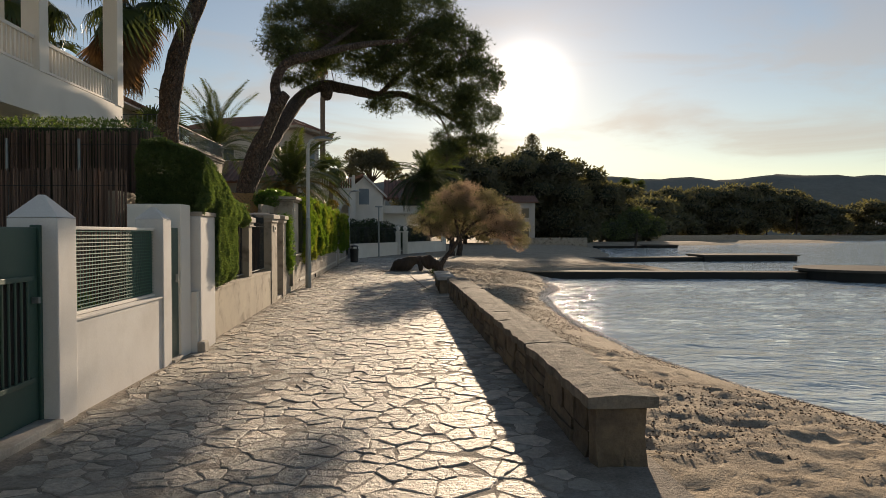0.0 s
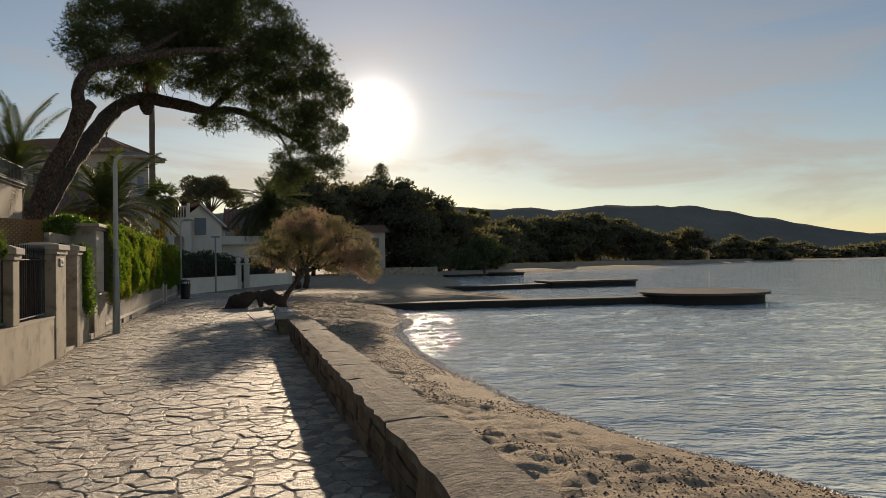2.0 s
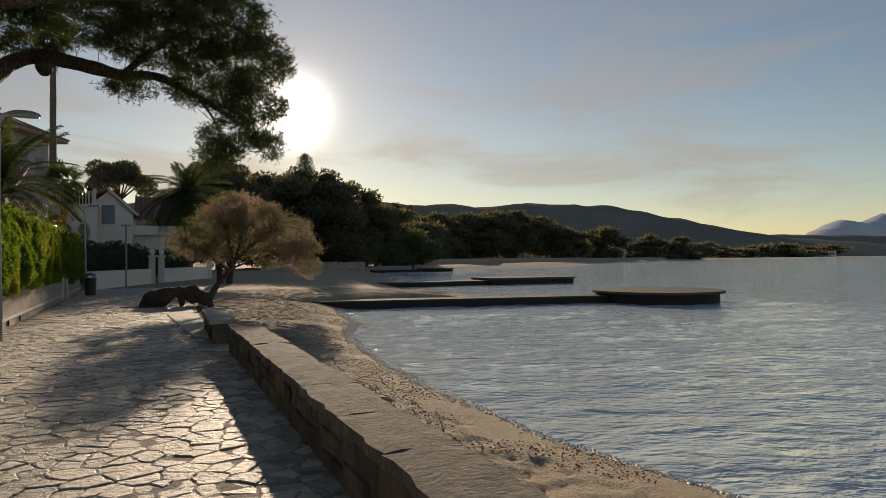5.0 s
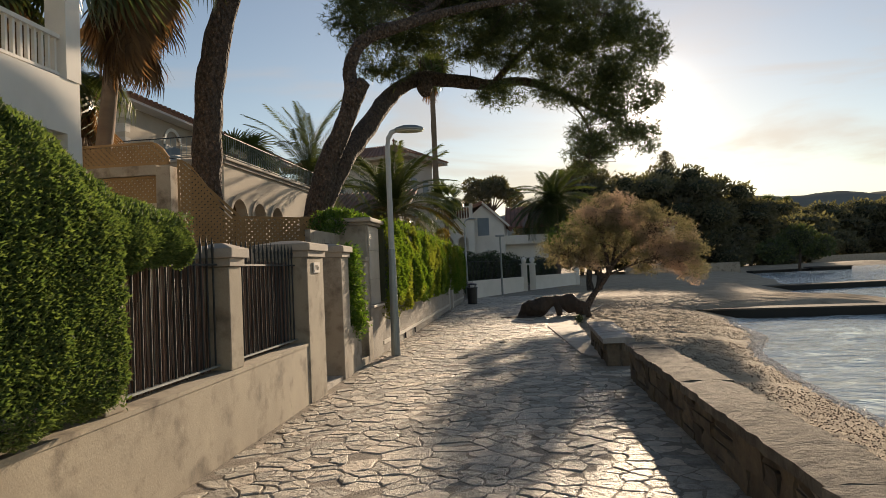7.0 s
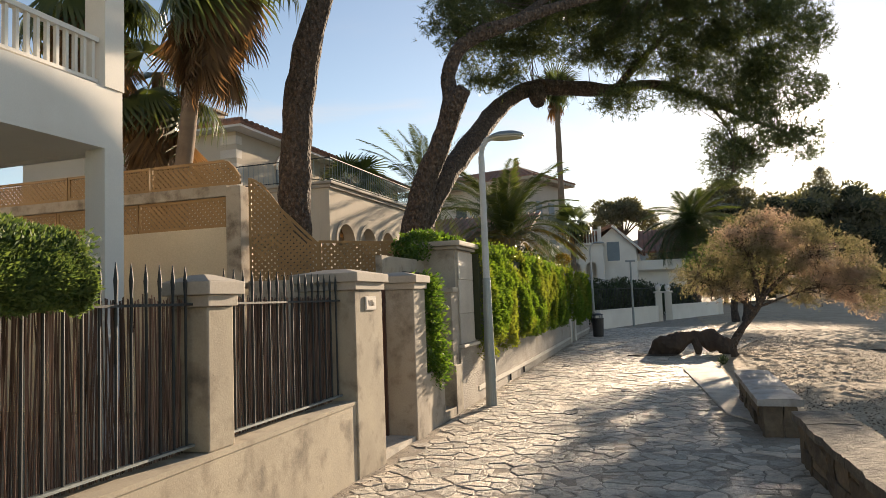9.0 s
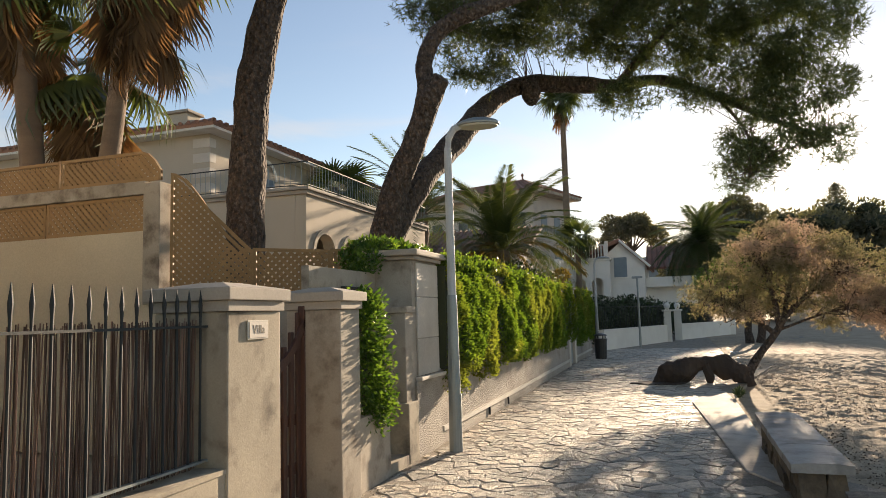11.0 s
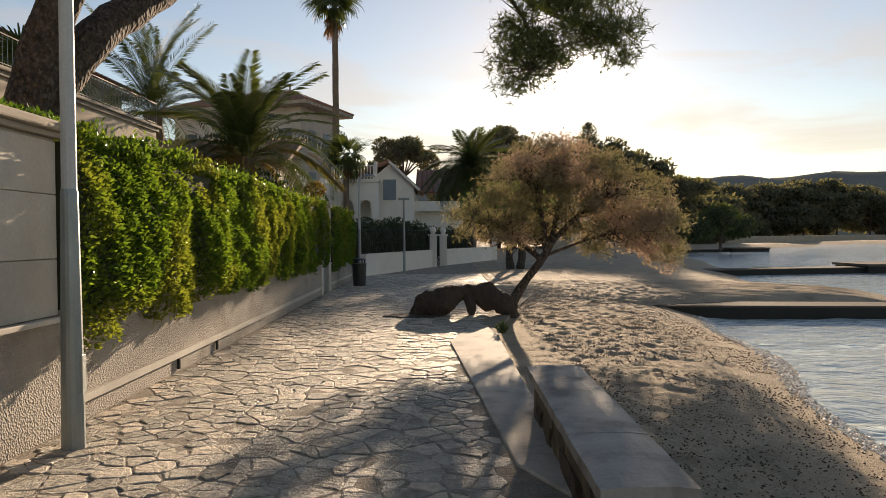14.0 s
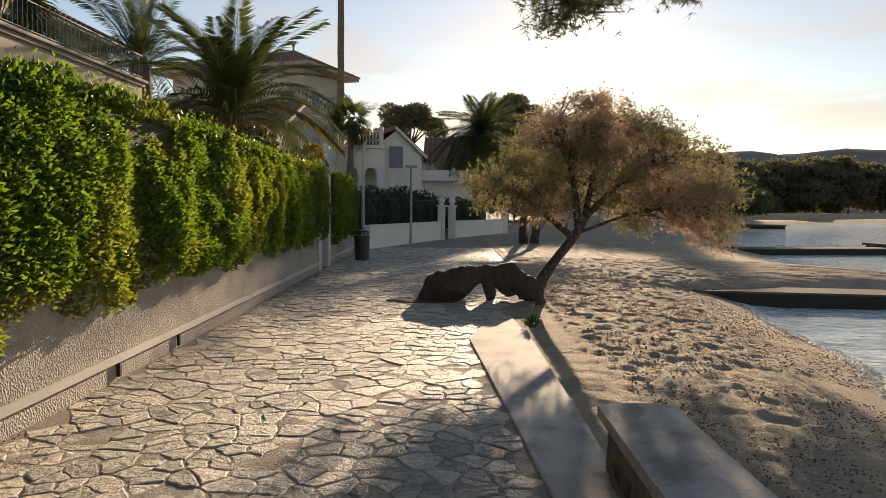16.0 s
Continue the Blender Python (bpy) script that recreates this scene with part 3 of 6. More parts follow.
jetty("jetty", (14.0, 52.6), (23.4, 54.2), 1.6, None, 0, (23.2, 30.9, 52.9, 56.4), "low concrete jetty with a square platform further along")
jetty("jetty", (28.0, 101.0), (37.0, 104.0), 1.4, None, 0, (36, 41, 102, 105), "low far jetty at the next bend of the beach")


# ---- property with white pillars and green gate ----
def pointed_pillar(name, x0, x1, y0, y1, shoulder, apex, label):
    t = thing(name, label, "gate pillar", at=((x0 + x1) / 2, (y0 + y1) / 2, 0))
    hx, hy = (x1 - x0) / 2, (y1 - y0) / 2
    part("shaft", boxed(-hx, hx, -hy, hy, -0.05, shoulder, bevel=0.012), M_WHITE, t)
    bm = bmesh.new()
    base = [bm.verts.new((sx * hx, sy * hy, shoulder + 0.002)) for sx, sy in ((-1, -1), (1, -1), (1, 1), (-1, 1))]
    tip = [bm.verts.new((sx * 0.02, sy * 0.02, apex)) for sx, sy in ((-1, -1), (1, -1), (1, 1), (-1, 1))]
    bm.faces.new(base[::-1])
    bm.faces.new(tip)
    for i in range(4):
        bm.faces.new((base[i], base[(i + 1) % 4], tip[(i + 1) % 4], tip[i]))
    part("cap", bm, M_WHITE, t, "pyramid cap")
    return t


pointed_pillar("gate_pillar", -3.0, -2.6, 6.26, 6.58, 1.68, 1.87, "white rendered gate pillar with a pyramid top")
pointed_pillar("gate_pillar", -2.92, -2.6, 8.68, 8.96, 1.72, 1.86, "slimmer white rendered gate pillar with a pyramid top")
low = thing("garden_wall", "low white-grey rendered garden wall, stained at its foot", "garden wall")
part("body", boxed(-2.80, -2.62, 6.582, 8.678, -0.05, 0.80, bevel=0.006), M_WHITE, low)
part("coping", boxed(-2.82, -2.606, 6.584, 8.676, 0.802, 0.825, bevel=0.006), M_WHITE, low)

panel = thing("mesh_fence", "green wire mesh fence panel with a white top rail", "fence")
part("top_rail", boxed(-2.745, -2.695, 6.585, 8.675, 1.585, 1.615, bevel=0.006), M_WHITE_CLEAN, panel)
part("bottom_rail", boxed(-2.745, -2.695, 6.585, 8.675, 0.83, 0.86, bevel=0.006), M_WHITE_CLEAN, panel)
part("sheet", boxed(-2.735, -2.728, 7.95, 8.67, 0.862, 1.583), M_GREEN, panel, "plain green sheet")
bm = bmesh.new()
for i in range(35):
    y = 6.6 + i * 0.06
    box(bm, -2.722, -2.718, y, y + 0.004, 0.862, 1.583)
part("mesh_upright", bm, M_GREENLIGHT, panel)
bm = bmesh.new()
for i in range(21):
    z = 0.875 + i * 0.0345
    box(bm, -2.7175, -2.711, 6.59, 8.67, z, z + 0.009)
part("mesh_crosswire", bm, M_GREENLIGHT, panel)

gate = thing("metal_gate", "dark green metal gate with a barred opening, closed", "gate")
part("frame", boxed(-2.79, -2.74, 5.0, 6.22, 0.06, 1.60, bevel=0.01), M_GREEN, gate)
part("post", boxed(-2.80, -2.72, 6.222, 6.258, 0.0, 1.62, bevel=0.006), M_GREEN, gate)
# dark sheet laid on the solid leaf, painted shade behind the bars
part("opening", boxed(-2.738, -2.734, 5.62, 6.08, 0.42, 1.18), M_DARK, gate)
for i in range(5):
    part("bar", tube(bmesh.new(), [(-2.715, 5.68 + i * 0.085, 0.42), (-2.715, 5.68 + i * 0.085, 1.18)], 0.011, 6), M_GREEN, gate)
for z in (0.40, 1.2):
    part("rail", boxed(-2.739, -2.70, 5.60, 6.10, z - 0.02, z + 0.02, bevel=0.004), M_GREEN, gate)
part("handle", boxed(-2.738, -2.68, 6.12, 6.15, 1.0, 1.05, bevel=0.005), M_GALV, gate)
tagged(part("doorstep", boxed(-2.95, -2.56, 4.6, 6.25, -0.05, 0.055, bevel=0.01), M_SLAB), "concrete doorstep before the green gate", "step", kind="structure")

wp = thing("end_wall", "white rendered end wall beside the pedestrian door", "garden wall")
part("body", boxed(-3.26, -2.605, 9.32, 9.71, -0.05, 1.92, bevel=0.01), M_WHITE_CLEAN, wp)
part("foot_post", boxed(-2.66, -2.53, 9.712, 9.80, -0.05, 0.79, bevel=0.008), M_WHITE, wp)
part("foot_stone", boxed(-2.60, -2.44, 9.72, 9.95, -0.05, 0.13, bevel=0.03), M_CAP, wp)
door = thing("garden_door", "narrow dark green garden door, closed", "door")
part("leaf", boxed(-2.68, -2.637, 8.965, 9.315, 0.04, 1.62, bevel=0.006), M_GREEN, door)
part("handle", boxed(-2.635, -2.60, 9.2, 9.22, 0.95, 1.05, bevel=0.004), M_GALV, door)
tagged(part("doorstep", boxed(-2.9, -2.57, 8.97, 9.31, -0.05, 0.035, bevel=0.008), M_SLAB), "concrete doorstep of the narrow garden door", "step", kind="structure")


def reed_screen(name, a, b, z0, z1, label, posts=(), every=0.022, seed=1, wires=2, loose=0.012):
    t = thing(name, label, "reed fence")
    rng = np.random.default_rng(seed)
    a, b = np.array(a, float), np.array(b, float)
    length = np.linalg.norm(b - a)
    d = (b - a) / length
    n = np.array([d[1], -d[0]])
    count = int(length / every)
    s = (np.arange(count) + rng.uniform(-0.4, 0.4, count)) * every
    off = rng.uniform(-0.02, 0.02, count)
    lean = rng.normal(0, loose, count)
    tops = z1 + rng.normal(0, 0.014, count)
    w = max(every * 0.58, 0.005)
    quad = np.array([(k, (k + 1) % 4, 4 + (k + 1) % 4, 4 + k) for k in range(4)])
    for first in range(0, count, 20):
        verts = []
        for j in range(first, min(first + 20, count)):
            c0, c1 = a + d * s[j] + n * off[j], a + d * (s[j] + lean[j]) + n * off[j]
            for c, z in ((c0, z0), (c1, tops[j])):
                verts += [(*(c - d * w), z), (*(c + n * w * 0.9), z), (*(c + d * w), z), (*(c - n * w * 0.9), z)]
        fast_mesh("brushwood_strip", verts, np.concatenate([quad + 8 * i for i in range(len(verts) // 8)]), M_REED, t)
    for p in posts:
        c = a + d * p + n * 0.045
        part("post", tube(bmesh.new(), [(c[0], c[1], z0), (c[0], c[1], z1 - 0.12)], 0.022, 8), M_GALV, t)
    for z in np.linspace(z0 + 0.25, z1 - 0.2, wires):
        part("wire", run(bmesh.new(), a, b, 0.028, 0.034, z, z + 0.006), M_IRON, t)
    return t


reed_screen("reed_screen", (-7.5, 9.36), (-3.27, 9.36), 0.0, 2.34, "brown brushwood screen behind the low white wall", every=0.012, seed=2)
reed_screen("reed_screen", (-9.0, 10.72), (-3.42, 10.72), 0.0, 3.02, "tall dark brushwood screen with metal posts", posts=(1.2, 2.6, 3.55, 4.55), every=0.012, seed=3)
part_back = thing("back_wall", "plain wall closing the plots behind", "garden wall")
part("body", boxed(-3.05, -2.62, -6, 5.0, -0.05, 2.0, bevel=0.01), M_WHITE, part_back)


# ---- property with iron fence ----
def strip(y0, y1, front, back, z0, z1, bm=None):
    bm = bm or bmesh.new()
    n = 6
    ys = [y0 + (y1 - y0) * i / n for i in range(n + 1)]
    prism(bm, [(wall_x(y) + front, y) for y in ys] + [(wall_x(y) + back, y) for y in ys[::-1]], z0, z1)
    return bm


low = thing("fence_wall", "low tan rendered wall under the iron fence", "garden wall")
part("body", strip(10.505, 15.948, 0.0, -0.34, -0.05, 0.70), M_TAN, low)
part("coping", strip(10.505, 15.948, 0.008, -0.35, 0.702, 0.735), M_TAN, low)
post = thing("wall_pier", "broad stained grey end pier of the fence wall under the hedge", "pillar")
part("shaft", boxed(-3.0, -2.505, 9.81, 10.50, -0.05, 1.78, bevel=0.012), M_WHITE, post)
part("cap", boxed(-3.02, -2.485, 9.805, 10.52, 1.782, 1.84, bevel=0.012), M_CAP, post)
tagged(part("recess_wall", boxed(-3.6, -3.5, 9.6, 10.7, -0.05, 2.1), M_TANDARK), "shaded wall closing the recess between the plots", "wall", kind="structure")


def capped_pillar(name, y0, y1, depth, height, label, front=0.0, z0=-0.05, mat=M_TAN, over=0.06):
    x1 = wall_x((y0 + y1) / 2) + front
    t = thing(name, label, "gate pillar", at=(x1 - depth / 2, (y0 + y1) / 2, 0))
    hx, hy = depth / 2, (y1 - y0) / 2
    part("shaft", boxed(-hx, hx, -hy, hy, z0, height - 0.2, bevel=0.012), mat, t)
    part("neck", boxed(-hx - over * 0.4, hx + over * 0.4, -hy - over * 0.4, hy + over * 0.4, height - 0.198, height - 0.122, bevel=0.006), M_CAP, t)
    bm = boxed(-hx - over, hx + over, -hy - over, hy + over, height - 0.12, height - 0.03, bevel=0.008)
    part("cap", bm, M_CAP, t)
    bm = bmesh.new()
    lo = [bm.verts.new((sx * (hx + over - 0.012), sy * (hy + over - 0.012), height - 0.029)) for sx, sy in ((-1, -1), (1, -1), (1, 1), (-1, 1))]
    hi = [bm.verts.new((sx * hx * 0.35, sy * hy * 0.35, height + 0.02)) for sx, sy in ((-1, -1), (1, -1), (1, 1), (-1, 1))]
    bm.faces.new(lo[::-1])
    bm.faces.new(hi)
    for i in range(4):
        bm.faces.new((lo[i], lo[(i + 1) % 4], hi[(i + 1) % 4], hi[i]))
    part("cap_top", bm, M_CAP, t)
    return t


capped_pillar("fence_pillar", 13.67, 13.95, 0.28, 1.88, "square tan fence pillar with a moulded cap", -0.03, z0=0.737)
gp1 = capped_pillar("gate_pillar", 15.95, 16.62, 0.62, 2.0, "broad tan gate pillar with a moulded cap and name plate", 0.03)
capped_pillar("gate_pillar", 17.78, 18.2, 0.58, 2.02, "weathered tan gate pillar with a moulded cap", 0.02, mat=M_TANDARK)

plate = thing("name_plate", "small pale ceramic house plate with dark lettering", "sign", at=(wall_x(16.3) + 0.034, 16.30, 1.665))
part("frame", boxed(0, 0.012, -0.13, 0.13, -0.07, 0.07, bevel=0.004), M_BAND, plate)
part("tile", boxed(0.0125, 0.016, -0.115, 0.115, -0.057, 0.057), M_PIER, plate)
txt = bpy.data.curves.new("word", "FONT")
txt.body, txt.size, txt.align_x, txt.align_y, txt.extrude = "Villa", 0.092, "CENTER", "CENTER", 0.001
letters = new("lettering", txt)
txt.materials.append(M_TANDARK)
letters.parent = plate
letters.matrix_basis = pose(0.0175, 0, 0, 90, 0, 90)


def iron_fence(y0, y1, pitch, label):
    t = thing("iron_fence", label, "fence")
    slope = (wall_x(y1) - wall_x(y0)) / (y1 - y0)
    xa, xb = wall_x(y0) - 0.15, wall_x(y1) - 0.15
    for z in (0.79, 1.70):
        part("rail", run(bmesh.new(), (xa, y0), (xb, y1), -0.02, 0.02, z - 0.008, z + 0.008), M_GALV if z < 1 else M_IRON, t)
    bm = tube(bmesh.new(), [(0, 0, 0.79), (0, 0, 1.755), (0, 0, 1.79), (0, 0, 1.845), (0, 0, 1.95)], [0.009, 0.009, 0.011, 0.015, 0.002], 7)
    first = part("bar", bm, M_IRON, t)
    n = int((y1 - y0) / pitch)
    for i in range(n):
        y = y0 + (i + 0.5) * (y1 - y0) / n
        ob = first if i == 0 else new("bar", first.data)
        ob.parent = t
        ob.matrix_basis = pose(xa + (y - y0) * slope, y, 0)
    return t


iron_fence(11.93, 13.655, 0.115, "black iron railing with spear points on the tan wall")
iron_fence(13.965, 15.935, 0.118, "short black iron railing with spear points between pillars")
reed_screen("reed_screen", (wall_x(11.93) - 0.23, 11.93), (wall_x(13.6) - 0.23, 13.65), 0.737, 1.73, "dark brushwood screen tied behind the iron railing", every=0.008, seed=5, wires=0, loose=0.03)
reed_screen("reed_screen", (wall_x(14) - 0.23, 13.97), (wall_x(15.9) - 0.23, 15.93), 0.737, 1.73, "dark brushwood screen tied behind the short railing", every=0.008, seed=6, wires=0, loose=0.03)

fp = thing("fence_pier", "pale tan rendered pier between the cypress hedge and the railing", "pier")
part("shaft", boxed(wall_x(11.7) - 0.22, wall_x(11.7) - 0.035, 11.70, 11.925, 0.738, 1.92, bevel=0.008), M_TAN, fp)
part("cap", boxed(wall_x(11.7) - 0.23, wall_x(11.7) - 0.03, 11.69, 11.927, 1.922, 1.96, bevel=0.008), M_CAP, fp)

wg = thing("wooden_gate", "dark red-brown wooden picket gate with a dipped top, closed", "gate", at=(wall_x(17.2) - 0.42, 16.65, 0))
for i in range(9):
    y = 0.06 + i * 0.124
    u = abs(i - 4) / 4
    h = 1.38 + 0.42 * u * u
    bm = boxed(-0.015, 0.015, y - 0.03, y + 0.03, 0.09, h, bevel=0.006)
    part("picket", bm, M_GATEWOOD, wg)
for z in (0.3, 0.75):
    part("rail", boxed(-0.05, -0.016, 0.0, 1.12, z, z + 0.1, bevel=0.006), M_GATEWOOD, wg)
bm = bmesh.new()
for i in range(12):
    u0, u1 = abs(i - 6) / 6, abs(i + 1 - 6) / 6
    y0, y1 = i * 1.12 / 12, (i + 1) * 1.12 / 12
    za, zb = 1.24 + 0.42 * u0 * u0, 1.24 + 0.42 * u1 * u1
    lo = [bm.verts.new(p) for p in ((0.016, y0, za), (0.016, y1, zb), (0.045, y1, zb), (0.045, y0, za))]
    hi = [bm.verts.new((v.co.x, v.co.y, v.co.z + 0.1)) for v in lo]
    bm.faces.new(lo[::-1])
    bm.faces.new(hi)
    for k in range(4):
        bm.faces.new((lo[k], lo[(k + 1) % 4], hi[(k + 1) % 4], hi[k]))
bmesh.ops.remove_doubles(bm, verts=bm.verts, dist=0.0005)
part("curved_rail", bm, M_GATEWOOD, wg)
for y in (0.01, 1.09):
    part("stile", boxed(-0.02, 0.045, y, y + 0.03, 0.02, 1.86, bevel=0.005), M_GATEWOOD, wg)
tagged(part("threshold", strip(16.63, 17.77, -0.02, -0.6, -0.05, 0.05), M_SLAB), "worn concrete threshold of the wooden gate", "step", kind="structure")

# vine post, side entrance, stone pier
vp = thing("planter_wall", "low rendered wall stub under the climbing plant", "garden wall")
part("body", strip(18.203, 19.05, 0.0, -0.4, -0.05, 0.73), M_TANDARK, vp)
ent = thing("side_entrance", "recessed side entrance with a dark closed door and stone jamb", "door")
# the doorway's darkness is put into the leaf colour
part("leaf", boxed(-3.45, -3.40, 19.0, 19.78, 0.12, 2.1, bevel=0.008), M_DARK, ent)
part("jamb", boxed(-3.5, wall_x(19.8) - 0.04, 19.72, 19.99, -0.05, 1.78, bevel=0.012), M_TANDARK, ent)
part("jamb_capital", boxed(-3.5, wall_x(19.8) - 0.005, 19.69, 19.99, 1.782, 1.86, bevel=0.012), M_TANDARK, ent)
part("jamb_base", boxed(-3.5, wall_x(19.8) + 0.01, 19.66, 19.992, -0.05, 0.70, bevel=0.012), M_TAN, ent)
part("upper_wall", boxed(-3.55, -3.46, 18.3, 19.99, -0.05, 2.3), M_TANDARK, ent)
part("doorstep", strip(19.055, 19.655, -0.0, -0.5, -0.05, 0.11), M_TAN, ent)
pier = thing("stone_pier", "tall pale stone pier with slab facing and moulded cap", "pillar")
px = wall_x(20.5)
part("shaft", boxed(px - 0.62, px - 0.032, 19.997, 20.94, -0.05, 2.45, bevel=0.008), M_TANDARK, pier)
for z0, z1 in ((0.985, 1.45), (1.456, 1.98), (1.986, 2.42)):
    part("facing_slab", boxed(px - 0.03, px - 0.006, 20.12, 20.92, z0, z1, bevel=0.006), M_PIER, pier)
part("sill", boxed(px - 0.03, px + 0.06, 20.06, 21.0, 0.93, 0.975, bevel=0.008), M_PIER, pier)
part("plinth", boxed(px - 0.03, px + 0.006, 20.02, 20.93, -0.05, 0.928), M_ROUGH, pier)
part("neck", boxed(px - 0.68, px + 0.03, 19.95, 20.99, 2.452, 2.50, bevel=0.012), M_CAP, pier)
part("cap", boxed(px - 0.74, px + 0.09, 19.88, 21.05, 2.502, 2.58, bevel=0.018), M_CAP, pier)

hw = thing("roughcast_wall", "long grey roughcast garden wall with a pale band under the hedge", "garden wall")
part("body", strip(20.945, 34.6, 0.0, -0.3, -0.05, 1.02), M_ROUGH, hw)
part("band", strip(20.99, 34.58, 0.03, 0.002, 0.165, 0.235), M_BAND, hw)
for y in (23.55, 25.0):
    part("bracket", boxed(wall_x(y) + 0.002, wall_x(y) + 0.035, y - 0.02, y + 0.02, 0.03, 0.163, bevel=0.005), M_IRON, hw)
hp = thing("gate_post", "slender pale gate post at the end of the hedge", "gate pillar")
part("shaft", boxed(wall_x(34.9) - 0.35, wall_x(34.9) + 0.03, 34.605, 34.95, -0.05, 2.52, bevel=0.012), M_PIER, hp)
part("cap", boxed(wall_x(34.9) - 0.4, wall_x(34.9) + 0.08, 34.56, 35.0, 2.522, 2.6, bevel=0.012), M_CAP, hp)
gd = thing("metal_door", "grey metal garden door, closed", "door")
part("leaf", boxed(wall_x(35.4) - 0.12, wall_x(35.4) - 0.07, 34.955, 36.0, 0.03, 2.1, bevel=0.006), M_GALV, gd)
part("handle", boxed(wall_x(35.4) - 0.068, wall_x(35.4) - 0.03, 35.1, 35.13, 0.95, 1.06, bevel=0.004), M_IRON, gd)
hp2 = copy_thing(hp, pose(wall_x(36.2) - wall_x(34.9), 1.41, 0))
hw2 = thing("roughcast_wall", "shorter grey roughcast wall under the far hedge", "garden wall")
part("body", strip(36.37, 41.6, 0.0, -0.3, -0.05, 0.82), M_ROUGH, hw2)
part("band", strip(36.38, 41.58, 0.03, 0.002, 0.165, 0.235), M_BAND, hw2)

# ---- boundary fence with lattice, between the two gardens ----
cw = thing("boundary_wall", "cream rendered boundary wall carrying brown lattice panels", "garden wall")
part("body", boxed(-14.0, -6.46, 19.55, 19.8, -0.05, 3.02, bevel=0.01), M_CREAM, cw)
part("post", boxed(-6.72, -6.44, 19.50, 19.85, 2.0, 3.68, bevel=0.01), M_TANDARK, cw)
part("beam", boxed(-14.0, -6.73, 19.53, 19.82, 3.53, 3.72, bevel=0.01), M_TANDARK, cw)
lw = thing("boundary_wall", "lower grey rendered boundary wall under the curved lattice", "garden wall")
part("body", run(bmesh.new(), (-6.40, 19.68), (-3.3, 20.75), -0.1, 0.1, -0.05, 2.1), M_TANDARK, lw)


def lattice(name, a, b, z0, top, label, pitch=0.105):
    """A diagonal lattice panel on the plan line a-b; top(u) is the height of its upper edge."""
    t = thing(name, label, "lattice panel")
    a, b = Vector(a), Vector(b)
    d = (b - a).normalized()
    n = Vector((d.y, -d.x))
    length = (b - a).length

    def slats(sign, off):
        bm = bmesh.new()
        w = 0.050
        c = -4.0
        while c < length + 4.0:
            samples = 60
            inside = [(u, z) for u, z in ((c + sign * (k * 0.05), z0 + k * 0.05) for k in range(samples)) if 0.0 <= u <= length and z <= top(u)]
            if len(inside) > 1:
                (u0, q0), (u1, q1) = inside[0], inside[-1]
                dd = Vector((u1 - u0, q1 - q0)).normalized()
                pp = Vector((-dd.y, dd.x)) * w / 2
                vs = []
                for o in (off, off + 0.008):
                    for (u, q), sg in (((u0, q0), 1), ((u1, q1), 1), ((u1, q1), -1), ((u0, q0), -1)):
                        p2 = a + d * (u + pp.x * sg) + n * o
                        vs.append(bm.verts.new((p2.x, p2.y, q + pp.y * sg)))
                bm.faces.new(vs[:4])
                bm.faces.new(vs[4:][::-1])
                for k in range(4):
                    bm.faces.new((vs[k], vs[(k + 1) % 4], vs[4 + (k + 1) % 4], vs[4 + k]))
            c += pitch
        return bm
    part("slats", slats(1, 0.0), M_LATTICE, t)
    part("cross_slats", slats(-1, 0.010), M_LATTICE, t)
    bm = bmesh.new()
    steps_ = 16
    for i in range(steps_):
        u0, u1 = length * i / steps_, length * (i + 1) / steps_
        vs = []
        for o in (-0.012, 0.03):
            for u, dz in ((u0, -0.03), (u1, -0.03), (u1, 0.015), (u0, 0.015)):
                p2 = a + d * u + n * o
                vs.append(bm.verts.new((p2.x, p2.y, top(u) + dz)))
        bm.faces.new(vs[:4])
        bm.faces.new(vs[4:][::-1])
        for k in range(4):
            bm.faces.new((vs[k], vs[(k + 1) % 4], vs[4 + (k + 1) % 4], vs[4 + k]))
    part("top_frame", bm, M_LATTICE, t)
    part("bottom_frame", run(bmesh.new(), a, b, -0.012, 0.03, z0 - 0.02, z0 + 0.03), M_LATTICE, t)
    for u in (0.0, length - 0.04):
        part("side_frame", run(bmesh.new(), a + d * u, a + d * (u + 0.04), -0.014, 0.032, z0 - 0.02, top(u + 0.02)), M_LATTICE, t)
    return t


for i in range(4):
    x1 = -6.74 - i * 1.82
    lattice("lattice_panel", (x1 - 1.8, 19.6), (x1, 19.6), 3.04, lambda u: 3.51, "brown diagonal lattice panel set in the cream wall")
    lattice("lattice_panel", (x1 - 1.8 + 0.25, 19.6), (x1 + 0.25, 19.6), 3.74,
            (lambda u: 4.14 - 0.3 * max(0, (u - 1.45) / 0.35) ** 2) if i == 0 else (lambda u: 4.14), "brown diagonal lattice panel with rounded end crowning the wall")
ends = [(-6.38, 19.66), (-5.30, 20.03), (-4.30, 20.38), (-3.34, 20.72)]
tops = [lambda u: 3.80 - 1.10 * (lambda s: s * s * (3 - 2 * s))(min(u / 1.1, 1)), lambda u: 2.72 - 0.05 * u, lambda u: 2.68 - 0.03 * u]
for i in range(3):
    lattice("lattice_panel", ends[i], ends[i + 1], 2.02, tops[i], "brown diagonal lattice panel sweeping down in a curve" if i == 0 else "brown diagonal lattice panel above the boundary wall")


